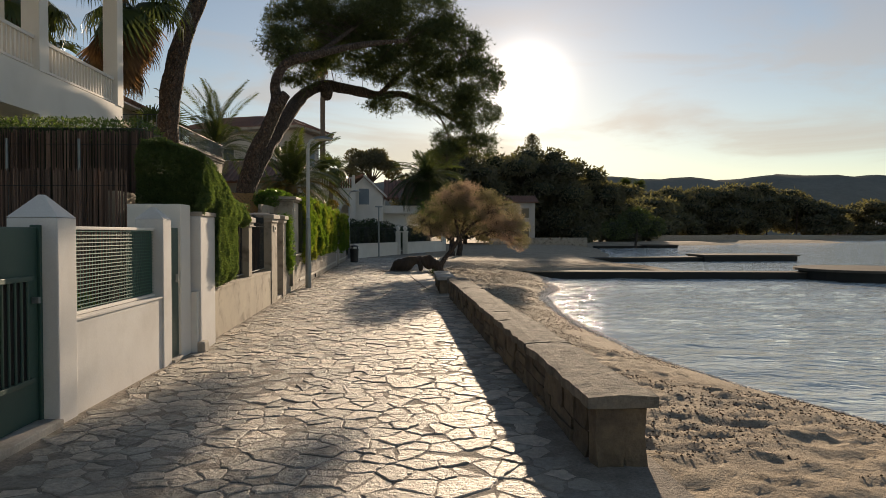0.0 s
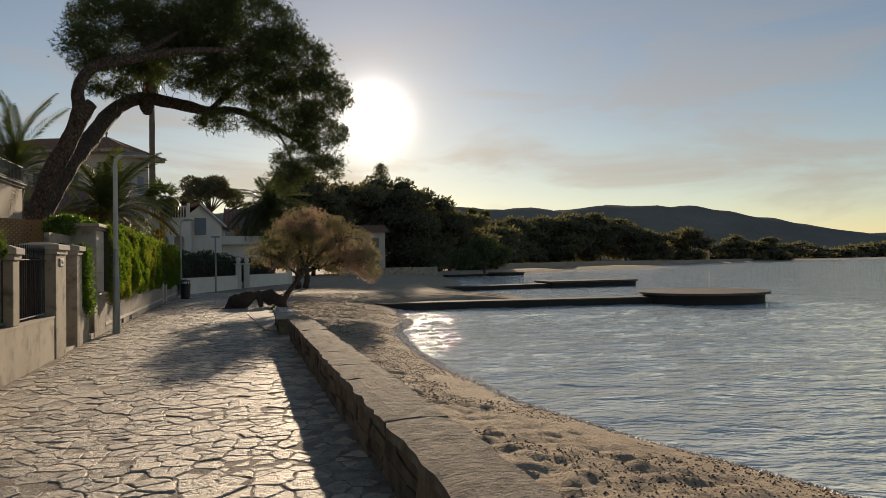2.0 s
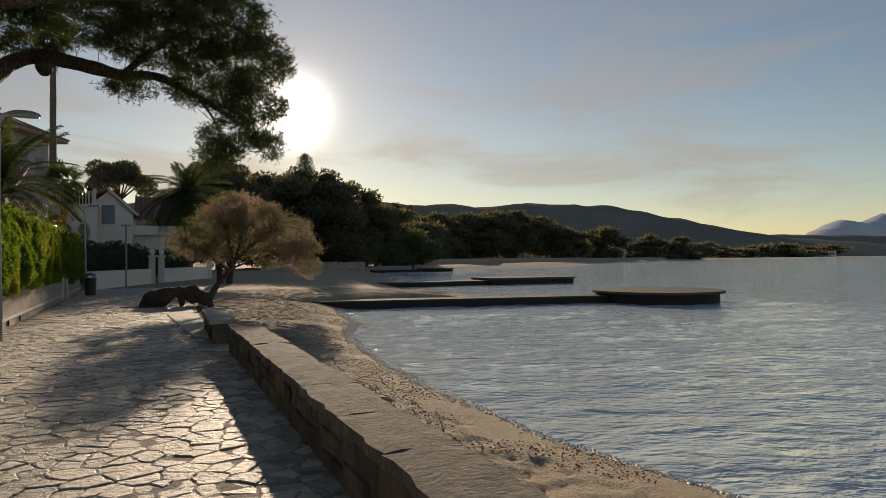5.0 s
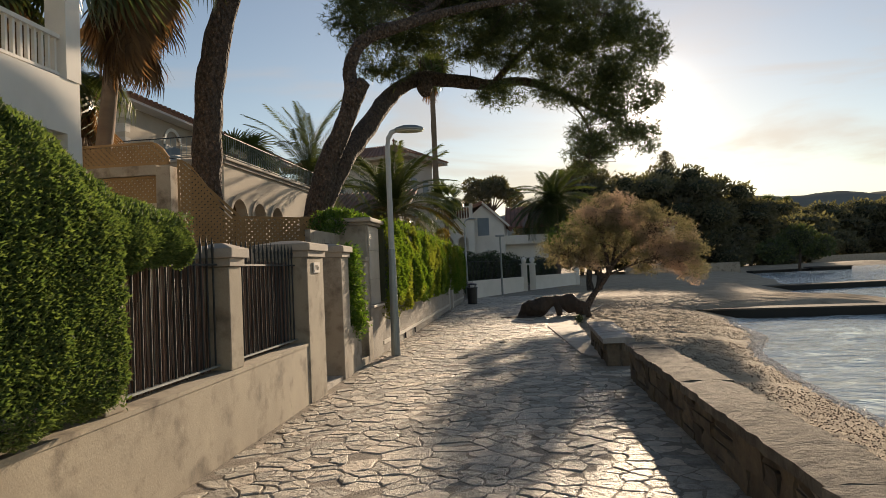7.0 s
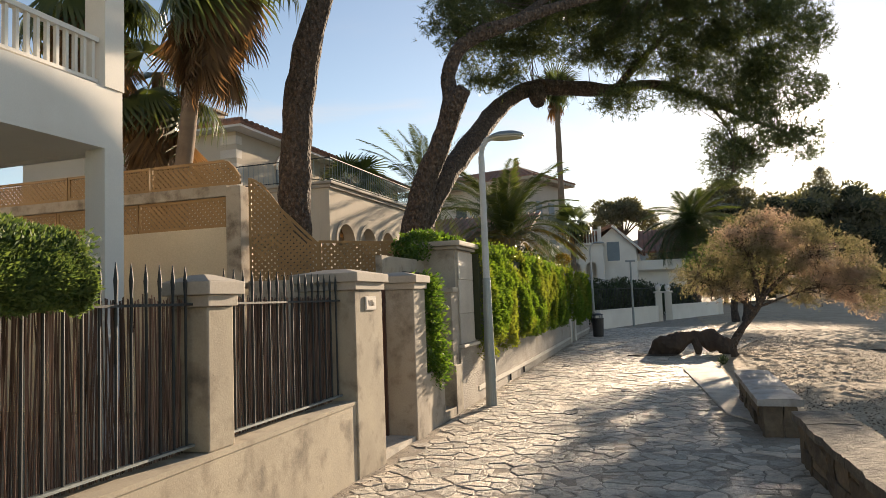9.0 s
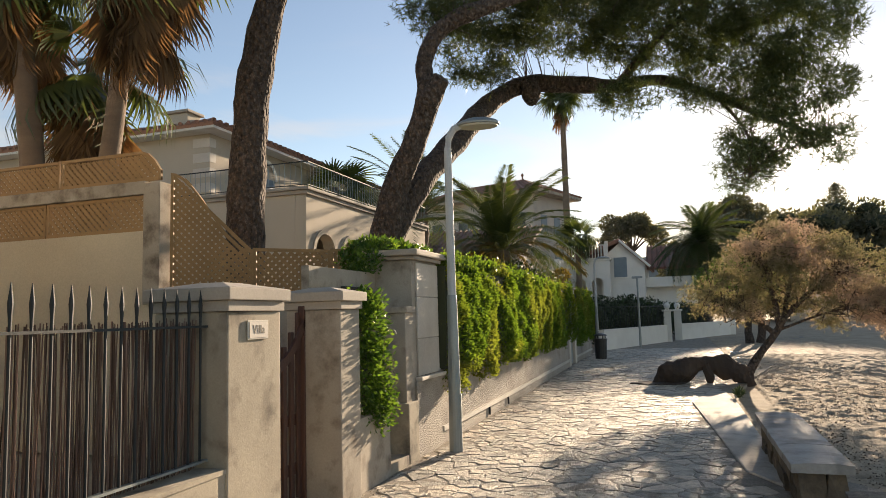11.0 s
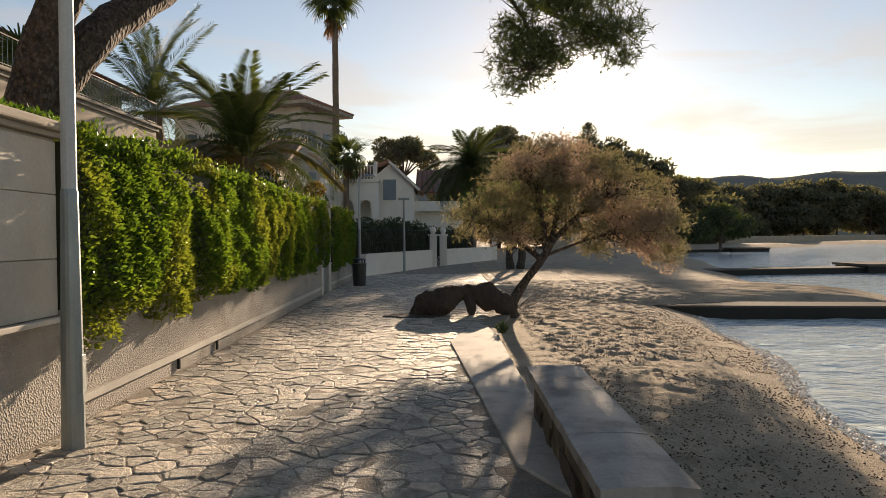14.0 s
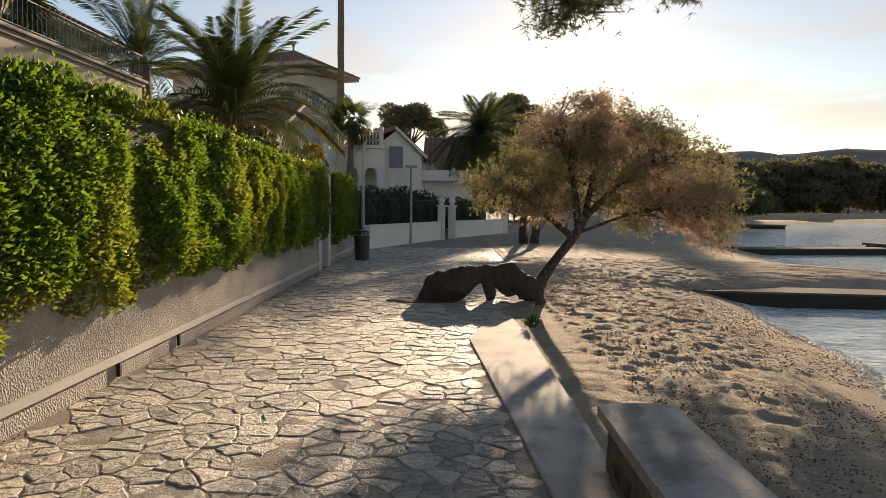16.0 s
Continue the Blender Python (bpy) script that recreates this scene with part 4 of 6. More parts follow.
# ---- street furniture ----
def street_lamp(at, height, rz, label):
    t = thing("street_lamp", label, "street lamp", at=at, rz=rz)
    part("base", tube(bmesh.new(), [(0, 0, -0.03), (0, 0, 0.5), (0, 0, 1.95)], [0.088, 0.083, 0.064], 16), M_GALV, t, smooth=False)
    part("collar", tube(bmesh.new(), [(0, 0, 1.95), (0, 0, 2.0)], [0.066, 0.060], 16), M_GALV, t)
    part("hatch", boxed(0.06, 0.088, -0.04, 0.04, 0.42, 0.72, bevel=0.004), M_GALV, t)
    h = height - 2.0
    line = [(0, 0, 2.0), (0, 0, 2.0 + h * 0.86), (0.02, 0, 2.0 + h * 0.93), (0.09, 0, 2.0 + h * 0.98), (0.20, 0, 2.0 + h)]
    part("pole", tube(bmesh.new(), line, [0.056, 0.05, 0.048, 0.046, 0.044], 14), M_POLE, t, "paler upper pole")
    bm = bmesh.new()
    rings = []
    for r, z in ((0.02, 0.075), (0.16, 0.065), (0.25, 0.035), (0.29, 0.0), (0.285, -0.02)):
        rings.append([bm.verts.new((0.42 + 0.29 / 0.29 * r * math.cos(k * math.pi / 12) * 1.0, 0.62 * r * math.sin(k * math.pi / 12), 2.0 + h + z)) for k in range(24)])
    bm.faces.new(rings[0])
    for a, b in zip(rings, rings[1:]):
        for k in range(24):
            bm.faces.new((a[k], a[(k + 1) % 24], b[(k + 1) % 24], b[k]))
    bm.faces.new(rings[-1][::-1])
    head = part("lamp_head", bm, M_GALV, t, "flat oval lamp head")
    bm = bmesh.new()
    poly = [(0.42 + 0.26 * math.cos(k * math.pi / 12), 0.155 * math.sin(k * math.pi / 12)) for k in range(24)]
    prism(bm, poly, 2.0 + h - 0.045, 2.0 + h - 0.022)
    part("diffuser", bm, M_LAMPHEAD, head, "cream diffuser")
    return t


street_lamp((-2.6, 20.5, 0), 4.26, 8, "grey metal street lamp with a flat oval head")
street_lamp((-3.45, 45.0, 0), 4.26, 8, "grey metal street lamp further along the promenade")
sl = thing("street_lamp", "slim grey street lamp with a small box head", "street lamp", at=(-1.62, 46.6, 0))
part("pole", tube(bmesh.new(), [(0, 0, -0.05), (0, 0, 3.3)], [0.06, 0.045], 10), M_GALV, sl)
part("lamp_head", boxed(-0.25, 0.25, -0.12, 0.12, 3.3, 3.4, bevel=0.02), M_GALV, sl)

lb = thing("litter_bin", "black plastic litter bin with a domed lid", "litter bin", at=(-2.62, 38.3, 0))
part("body", tube(bmesh.new(), [(0, 0, -0.02), (0, 0, 0.05), (0, 0, 0.70)], [0.2, 0.21, 0.235], 18), M_PLASTIC, lb)
part("rim", tube(bmesh.new(), [(0, 0, 0.702), (0, 0, 0.74)], [0.25, 0.25], 18), M_PLASTIC, lb)
for a in (0.6, 2.2, 3.8, 5.3):
    part("lid_post", boxed(0.2 * math.cos(a) - 0.02, 0.2 * math.cos(a) + 0.02, 0.2 * math.sin(a) - 0.02, 0.2 * math.sin(a) + 0.02, 0.741, 0.85), M_PLASTIC, lb)
part("lid", tube(bmesh.new(), [(0, 0, 0.85), (0, 0, 0.9), (0, 0, 0.94)], [0.25, 0.2, 0.05], 18), M_PLASTIC, lb)

# ---- white wall and gate posts beyond the bend ----
WA, WB, WC, WD = (-3.05, 43.9), (-0.45, 52.2), (0.15, 54.1), (3.4, 61.5)
for a, b, lab in ((WA, WB, "low white rendered garden wall with a grey plate"), (WC, WD, "low white rendered garden wall beyond the gate")):
    w = thing("white_wall", lab, "garden wall")
    part("body", run(bmesh.new(), a, b, -0.25, 0.0, -0.05, 0.86), M_WHITE_CLEAN, w)
    part("coping", run(bmesh.new(), a, b, -0.28, 0.03, 0.862, 0.92), M_WHITE_CLEAN, w)
    rail = thing("garden_fence", "dark metal railing on the white wall", "fence")
    av, bv = Vector(a), Vector(b)
    nn = int((bv - av).length / 0.2)
    bar = part("bar", boxed(-0.01, 0.01, -0.01, 0.01, 0.922, 2.0), M_IRON, rail)
    for i in range(nn):
        p = av + (bv - av) * (i + 0.5) / nn
        ob = bar if i == 0 else new("bar", bar.data)
        ob.parent = rail
        ob.matrix_basis = pose(p.x - 0.12, p.y, 0)
    part("rail", run(bmesh.new(), a, b, -0.14, -0.10, 1.93, 1.96), M_IRON, rail)
part("wall_plate", boxed(-2.42, -2.40, 46.0, 46.5, 0.4, 0.6), M_GALV, bpy.data.objects["white_wall"])


def ball_post(at):
    t = thing("gate_post", "white gate post with a moulded neck and ball finial", "gate pillar", "white gate posts", at=at)
    part("shaft", boxed(-0.2, 0.2, -0.2, 0.2, -0.05, 1.65, bevel=0.012), M_WHITE_CLEAN, t)
    part("cap", boxed(-0.27, 0.27, -0.27, 0.27, 1.652, 1.76, bevel=0.02), M_WHITE_CLEAN, t)
    bm = bmesh.new()
    bmesh.ops.create_uvsphere(bm, u_segments=14, v_segments=9, radius=0.18, matrix=Matrix.Translation((0, 0, 1.96)))
    part("finial", bm, M_WHITE_CLEAN, t, smooth=True)
    part("finial_neck", tube(bmesh.new(), [(0, 0, 1.762), (0, 0, 1.82)], [0.12, 0.09], 12), M_WHITE_CLEAN, t)
    return t


p1 = ball_post((-0.42, 52.45, 0))
copy_thing(p1, pose(0.12, 53.85, 0))
copy_thing(p1, pose(3.5, 61.7, 0))


# ---- houses ----
def tiled_roof(t, a, b, c, d, name="roof", pitch=0.24):
    """A pitched roof face with rows of round tiles; a-b is the eave, d-c the ridge."""
    a, b, c, d = Vector(a), Vector(b), Vector(c), Vector(d)
    nrm = (b - a).cross(d - a).normalized()
    if nrm.z < 0:
        nrm = -nrm
    bm = bmesh.new()
    lo = [bm.verts.new(p - nrm * 0.12) for p in (a, b, c, d)]
    hi = [bm.verts.new(p) for p in (a, b, c, d)]
    bm.faces.new(lo)
    bm.faces.new(hi[::-1])
    for i in range(4):
        bm.faces.new((lo[i], lo[(i + 1) % 4], hi[(i + 1) % 4], hi[i]))
    roof = part(name, bm, M_ROOF, t, "clay tile roof")
    n = max(2, int((b - a).length / pitch))
    bm = bmesh.new()
    for i in range(n + 1):
        u = i / n
        p, q = a.lerp(b, u) + nrm * 0.03, d.lerp(c, u) + nrm * 0.03
        if (q - p).length > 0.3:
            tube(bm, [p - (q - p).normalized() * 0.06, q], 0.075, 6)
    part("tile_row_relief", bm, M_ROOF, roof)
    return roof


def arch_wall(bm, origin, along, length, z0, z1, thick, openings):
    """A wall with round-headed openings: (centre, width, spring height); built from strips."""
    o, d = Vector(origin), Vector(along).normalized()
    n = Vector((d.y, -d.x))

    def quad(u0, u1, q0, q1, q2=None, q3=None):
        vs = []
        for off in (0.0, thick):
            for u, z in ((u0, q0), (u1, q1), (u1, q2), (u0, q3)):
                p = o + d * u + n * off
                vs.append(bm.verts.new((p.x, p.y, z)))
        bm.faces.new(vs[:4])
        bm.faces.new(vs[4:][::-1])
        for k in range(4):
            bm.faces.new((vs[k], vs[(k + 1) % 4], vs[4 + (k + 1) % 4], vs[4 + k]))
    at = 0.0
    for c, w, spring in sorted(openings):
        quad(at, c - w / 2, z0, z0, z1, z1)
        k = 12
        for i in range(k):
            u0, u1 = c - w / 2 + w * i / k, c - w / 2 + w * (i + 1) / k
            h0 = spring + math.sqrt(max(0, (w / 2) ** 2 - (u0 - c) ** 2))
            h1 = spring + math.sqrt(max(0, (w / 2) ** 2 - (u1 - c) ** 2))
            quad(u0, u1, h0, h1, z1, z1)
        at = c + w / 2
    quad(at, length, z0, z0, z1, z1)
    bmesh.ops.remove_doubles(bm, verts=bm.verts, dist=0.0005)
    return bm


def arch_trim(bm, origin, along, c, w, spring, proud=0.05, band=0.14):
    o, d = Vector(origin), Vector(along).normalized()
    n = Vector((d.y, -d.x))
    k = 14
    for i in range(k):
        vs = []
        for off in (-proud, 0.01):
            for r, a in ((w / 2, i), (w / 2, i + 1), (w / 2 + band, i + 1), (w / 2 + band, i)):
                ang = math.pi * a / k
                p = o + d * (c - r * math.cos(ang)) + n * off
                vs.append(bm.verts.new((p.x, p.y, spring + r * math.sin(ang))))
        bm.faces.new(vs[:4])
        bm.faces.new(vs[4:][::-1])
        for j in range(4):
            bm.faces.new((vs[j], vs[(j + 1) % 4], vs[4 + (j + 1) % 4], vs[4 + j]))


def window(t, x0, x1, y, z0, z1, shutter=True):
    """A shuttered or glazed window in a wall that faces -y at y."""
    w = part("window", boxed(x0, x1, y - 0.03, y + 0.05, z0, z1), M_SHUTTER if shutter else M_GLASS, t, "blue-grey shutters" if shutter else "dark glass pane")
    part("sill", boxed(x0 - 0.08, x1 + 0.08, y - 0.1, y + 0.02, z0 - 0.08, z0 - 0.002), M_WHITE_CLEAN, w)
    if shutter:
        part("meeting_rail", boxed((x0 + x1) / 2 - 0.02, (x0 + x1) / 2 + 0.02, y - 0.045, y - 0.031, z0, z1), M_SHUTTER, w)
    return w


# balcony house
bh = thing("balcony_house", "white rendered house with a covered balcony and balustrade", "house")
part("wall", boxed(-14.0, -8.2, 6.0, 15.6, -0.05, 8.0), M_WHITE_CLEAN, bh)
part("balcony_floor", boxed(-8.2, -6.452, 6.0, 16.518, 3.66, 3.84), M_WHITE_CLEAN, bh)
part("parapet", boxed(-6.45, -6.25, 6.0, 16.72, 3.658, 4.42), M_WHITE_CLEAN, bh)
part("end_parapet", boxed(-14.0, -6.452, 16.52, 16.723, 3.655, 4.42), M_WHITE_CLEAN, bh)
part("balcony_slab", boxed(-14.0, -8.202, 15.602, 16.518, 3.66, 3.84), M_WHITE_CLEAN, bh)
for y in (16.72, 13.42, 10.2, 7.0):
    part("column", boxed(-6.54, -6.23, y - 0.3, y + 0.012, 4.422, 7.4), M_WHITE_CLEAN, bh)
    part("lower_column", boxed(-6.54, -6.24, y - 0.3, y + 0.005, -0.05, 3.658), M_WHITE_CLEAN, bh)
part("balcony_roof", boxed(-14.0, -6.0, 6.0, 17.0, 7.402, 7.65), M_WHITE_CLEAN, bh)
for y0, y1 in ((13.43, 16.40), (10.21, 13.1), (7.0, 9.9)):
    bal = part("balustrade", boxed(-6.40, -6.30, y0, y1, 4.97, 5.03), M_WHITE_CLEAN, bh)
    part("bottom_rail", boxed(-6.38, -6.32, y0, y1, 4.47, 4.51), M_WHITE_CLEAN, bal)
    n = int((y1 - y0) / 0.125)
    first = part("baluster", boxed(-6.375, -6.325, -0.02, 0.02, 4.512, 4.968), M_WHITE_CLEAN, bal)
    for i in range(n):
        ob = first if i == 0 else new("baluster", first.data)
        ob.parent = bal
        ob.matrix_basis = pose(0, y0 + (i + 0.5) * (y1 - y0) / n, 0)

# villa with arcaded terrace
vi = thing("villa", "beige rendered villa with a tiled roof and arcaded terrace", "house")
VX, VY0, VY1 = -10.2, 30.0, 40.3
bm = bmesh.new()
arches_e = [(1.15, 1.3, 3.75), (3.0, 1.3, 3.75), (4.85, 1.3, 3.75)]
arch_wall(bm, (VX, VY0), (0, 1), VY1 - VY0, -0.05, 5.50, -0.35, arches_e)
part("terrace_wall", bm, M_VILLA, vi)
bm = bmesh.new()
arch_wall(bm, (-15.2, VY0), (1, 0), 4.645, -0.05, 5.50, -0.35, [(2.6, 2.6, 2.9)])
part("terrace_front", bm, M_VILLA, vi)
for c, w, s in arches_e:
    bm = bmesh.new()
    arch_trim(bm, (VX, VY0), (0, -1), -c, w, s)
    part("arch_moulding", bm, M_VILLA, vi)
part("terrace_back", boxed(-14.4, -13.9, VY0 + 0.4, VY1, -0.05, 5.49), M_VILLA, vi)
part("terrace_floor", boxed(-15.2, VX + 0.08, VY0 - 0.08, VY1 + 0.08, 5.502, 5.62, bevel=0.02), M_CAP, vi)
part("cornice", boxed(-15.2, VX + 0.16, VY0 - 0.16, VY1 + 0.16, 5.622, 5.72, bevel=0.03), M_CAP, vi)
part("upper_storey", boxed(-24.0, -14.1, 30.6, 46.0, -0.05, 7.95), M_VILLA, vi)
for z in (6.0, 6.5, 7.0, 7.5):
    part("quoin", boxed(-14.75, -14.085, 30.57, 30.9, z, z + 0.3), M_PIER, vi)
part("eave", boxed(-24.5, -13.55, 30.05, 46.5, 7.952, 8.13, bevel=0.03), M_WHITE, vi)
tiled_roof(vi, (-24.5, 30.0, 8.15), (-13.5, 30.0, 8.15), (-17.0, 33.5, 9.3), (-22.0, 33.5, 9.3), pitch=0.32)
tiled_roof(vi, (-13.5, 30.0, 8.15), (-13.5, 46.5, 8.15), (-17.0, 43.0, 9.3), (-17.0, 33.5, 9.3), pitch=0.32)
ch = part("chimney", boxed(-16.4, -15.5, 31.2, 31.9, 8.3, 9.0, bevel=0.02), M_VILLA, vi)
part("chimney_cap", boxed(-16.5, -15.4, 31.1, 32.0, 9.002, 9.1, bevel=0.02), M_CAP, ch)
win = part("arched_window", boxed(-14.098, -14.04, 33.2, 34.4, 5.9, 7.0), M_SHUTTER, vi)
bm = bmesh.new()
arch_trim(bm, (-14.04, 33.8), (0, -1), 0.0, 1.2, 7.0, 0.03, 0.12)
part("window_arch", bm, M_WHITE_CLEAN, win)
for a, b, nm in (((-15.0, VY0 + 0.05), (VX + 0.02, VY0 + 0.05), "front"), ((VX + 0.02, VY0 + 0.05), (VX + 0.02, VY1), "side")):
    rl = thing("terrace_railing", "thin grey iron railing along the villa terrace", "railing")
    av, bv = Vector(a), Vector(b)
    part("top_rail", run(bmesh.new(), a, b, -0.02, 0.02, 6.50, 6.53), M_IRON, rl)
    part("bottom_rail", run(bmesh.new(), a, b, -0.015, 0.015, 5.80, 5.82), M_IRON, rl)
    n = int((bv - av).length / 0.19)
    first = part("bar", tube(bmesh.new(), [(0, 0, 5.715), (0, 0, 6.51)], 0.009, 5), M_GALV, rl)
    for i in range(n + 1):
        p = av + (bv - av) * i / n
        ob = first if i == 0 else new("bar", first.data)
        ob.parent = rl
        ob.matrix_basis = pose(p.x, p.y, 0)

# low neighbour behind the palms
nb = thing("garden_house", "low white house with a clay tile roof behind the palms", "house")
part("wall", boxed(-17.5, -7.4, 47.0, 56.0, -0.05, 5.0), M_HOUSE2, nb)
tiled_roof(nb, (-18.0, 46.6, 5.0), (-7.0, 46.6, 5.0), (-7.0, 51.5, 6.8), (-18.0, 51.5, 6.8), pitch=0.35)
for x in (-14.5, -12.2, -9.6):
    window(nb, x, x + 1.0, 47.0, 3.1, 4.3, shutter=False)

# three-storey house, turned towards the bend
th = thing("town_house", "grey three-storey house with a wide overhanging tiled roof", "house", at=(-9.7, 65.0, 0), rz=-19)
part("wall", boxed(-12.5, -1.1, 1.1, 6.4, -0.05, 11.35), M_HOUSE2, th)
part("eave", boxed(-13.6, 0.0, 0.0, 7.5, 11.352, 11.62, bevel=0.04), M_TANDARK, th)
for a, b, c, d in (((-13.6, 0.0), (0.0, 0.0), (-3.6, 3.75), (-10.0, 3.75)), ((0.0, 0.0), (0.0, 7.5), (-3.6, 3.76), (-3.6, 3.75))):
    tiled_roof(th, (*a, 11.64), (*b, 11.64), (*c, 13.2), (*d, 13.2), pitch=0.45)
part("finial", tube(bmesh.new(), [(-3.6, 3.75, 13.15), (-3.6, 3.75, 13.5), (-3.6, 3.75, 13.62), (-3.6, 3.75, 13.8)], [0.09, 0.07, 0.14, 0.03], 8), M_ROOF, th)
for z in (5.0, 8.2):
    for x in (-11.5, -8.6, -5.7, -3.0):
        window(th, x, x + 1.1, 1.1, z, z + 1.6, shutter=False)
    for y in (2.2, 4.4):
        w = part("window", boxed(-1.11, -1.06, y, y + 1.0, z, z + 1.6), M_SHUTTER, th, "blue-grey shutters")
        part("sill", boxed(-1.1, -0.98, y - 0.08, y + 1.08, z - 0.08, z - 0.002), M_WHITE_CLEAN, w)
    bal = part("balcony", boxed(-12.5, -0.9, -0.2, 1.098, z - 0.75, z - 0.58), M_HOUSE2, th)
    part("railing", boxed(-12.5, -0.9, -0.2, -0.14, z + 0.26, z + 0.32), M_WHITE_CLEAN, bal)
    first = part("baluster", boxed(-0.03, 0.03, -0.19, -0.15, z - 0.578, z + 0.258), M_WHITE_CLEAN, bal)
    for i in range(46):
        ob = first if i == 0 else new("baluster", first.data)
        ob.parent = bal
        ob.matrix_basis = pose(-12.4 + i * 0.25, 0, 0)

# white gabled house beyond the wall
wh = thing("white_house", "white house with an arcaded balcony wing and gabled tile roof", "house")
wh.scale = (1.0, 1.0, 1.17)
bm = bmesh.new()
arch_wall(bm, (-7.2, 61.5), (1, 0), 3.0, -0.05, 4.55, -0.3, [(0.9, 0.85, 3.1), (2.1, 0.85, 3.1)])
part("arcade", bm, M_WHITE_CLEAN, wh)
part("arcade_back", boxed(-7.2, -4.2, 63.0, 63.2, -0.05, 4.5), M_WHITE_CLEAN, wh)
part("balcony_floor", boxed(-7.4, -4.15, 61.35, 66.0, 4.552, 4.72, bevel=0.02), M_WHITE_CLEAN, wh)
rail = part("balcony_rail", boxed(-7.35, -4.25, 61.4, 61.5, 5.45, 5.53), M_WHITE_CLEAN, wh)
first = part("baluster", boxed(-0.04, 0.04, 61.42, 61.48, 4.722, 5.448), M_WHITE_CLEAN, rail)
for i in range(15):
    ob = first if i == 0 else new("baluster", first.data)
    ob.parent = rail
    ob.matrix_basis = pose(-7.2 + i * 0.205, 0, 0)
for x in (-7.35, -4.5):
    part("rail_post", boxed(x, x + 0.22, 61.36, 61.55, 4.722, 5.7), M_WHITE_CLEAN, wh)
part("side_wall", boxed(-7.5, -7.21, 58.0, 66.0, -0.05, 4.55), M_WHITE_CLEAN, wh)
bm = bmesh.new()
pts = [(-4.9, -0.05), (-1.9, -0.05), (-1.9, 4.35), (-3.55, 5.65), (-4.9, 4.7)]
for y in (62.5, 70.0):
    vs = [bm.verts.new((x, y, z)) for x, z in pts]
    bm.faces.new(vs)
bm.verts.ensure_lookup_table()
for i in range(5):
    bm.faces.new((bm.verts[i], bm.verts[(i + 1) % 5], bm.verts[5 + (i + 1) % 5], bm.verts[5 + i]))
part("gable_wall", bm, M_WHITE_CLEAN, wh)
tiled_roof(wh, (-1.55, 62.2, 4.15), (-1.55, 70.2, 4.15), (-3.55, 70.2, 5.78), (-3.55, 62.2, 5.78), pitch=0.4)
tiled_roof(wh, (-6.3, 62.2, 4.9), (-6.3, 70.2, 4.9), (-3.55, 70.2, 5.8), (-3.55, 62.2, 5.8), pitch=0.4)
part("gable_trim", tube(bmesh.new(), [(-1.5, 62.15, 4.1), (-3.55, 62.15, 5.76)], 0.08, 6), M_WHITE_CLEAN, wh)
window(wh, -4.0, -3.1, 62.5, 3.55, 4.75)
part("right_wing", boxed(-1.9, 1.5, 64.0, 70.0, -0.05, 3.4), M_WHITE_CLEAN, wh)
part("wing_parapet", boxed(-1.9, 1.5, 63.2, 63.4, 2.9, 3.5), M_WHITE_CLEAN, wh)
tiled_roof(wh, (-1.9, 66.0, 4.2), (2.0, 66.0, 4.2), (1.2, 70.0, 5.9), (-1.9, 70.0, 5.9), pitch=0.4)

# pale house half hidden under the trees behind the beach
ph = thing("beach_house", "pale two-storey house half hidden under the trees", "house", at=(14.0, 102.0, 0))
part("wall", boxed(0, 5.2, 0, 5.0, -0.3, 6.2), M_HOUSE2, ph)
tiled_roof(ph, (-0.4, -0.4, 6.22), (5.6, -0.4, 6.22), (5.6, 2.5, 7.3), (-0.4, 2.5, 7.3), pitch=0.4)
for z in (1.0, 3.9):
    for x in (0.8, 3.2):
        window(ph, x, x + 1.1, 0.0, z, z + 1.4, shutter=False)
tagged(part("yard_wall", boxed(12.0, 26.0, 98.0, 98.25, -0.4, 1.0), M_TANDARK), "low grey yard wall at the foot of the wood", "wall", kind="structure")

# white far houses across the bay, each with windows
for i, (x, y, w, h) in enumerate(((200, 312, 14, 7), (226, 322, 11, 12), (262, 330, 16, 7), (345, 425, 30, 5), (440, 460, 40, 5), (600, 520, 50, 6))):
    fh = thing("far_house", "pale house on the far shore, seen small over the water", "house", "far shore houses", at=(x, y, 0))
    part("wall", boxed(0, w, 0, 8, -1, h), M_WHITE_CLEAN if i % 2 else M_HOUSE2, fh)
    bm = prism(bmesh.new(), [(-0.6, -0.6), (w + 0.6, -0.6), (w + 0.6, 8.6), (-0.6, 8.6)], h + 0.01, h + 0.8)
    part("roof", bm, M_ROOF, fh)
    for k in range(int(w / 4)):
        for z in range(1, int(h / 3) + 1):
            part("window", boxed(1 + k * 4, 2.5 + k * 4, -0.06, 0.1, z * 3 - 1.8, z * 3 - 0.4), M_GLASS, fh)


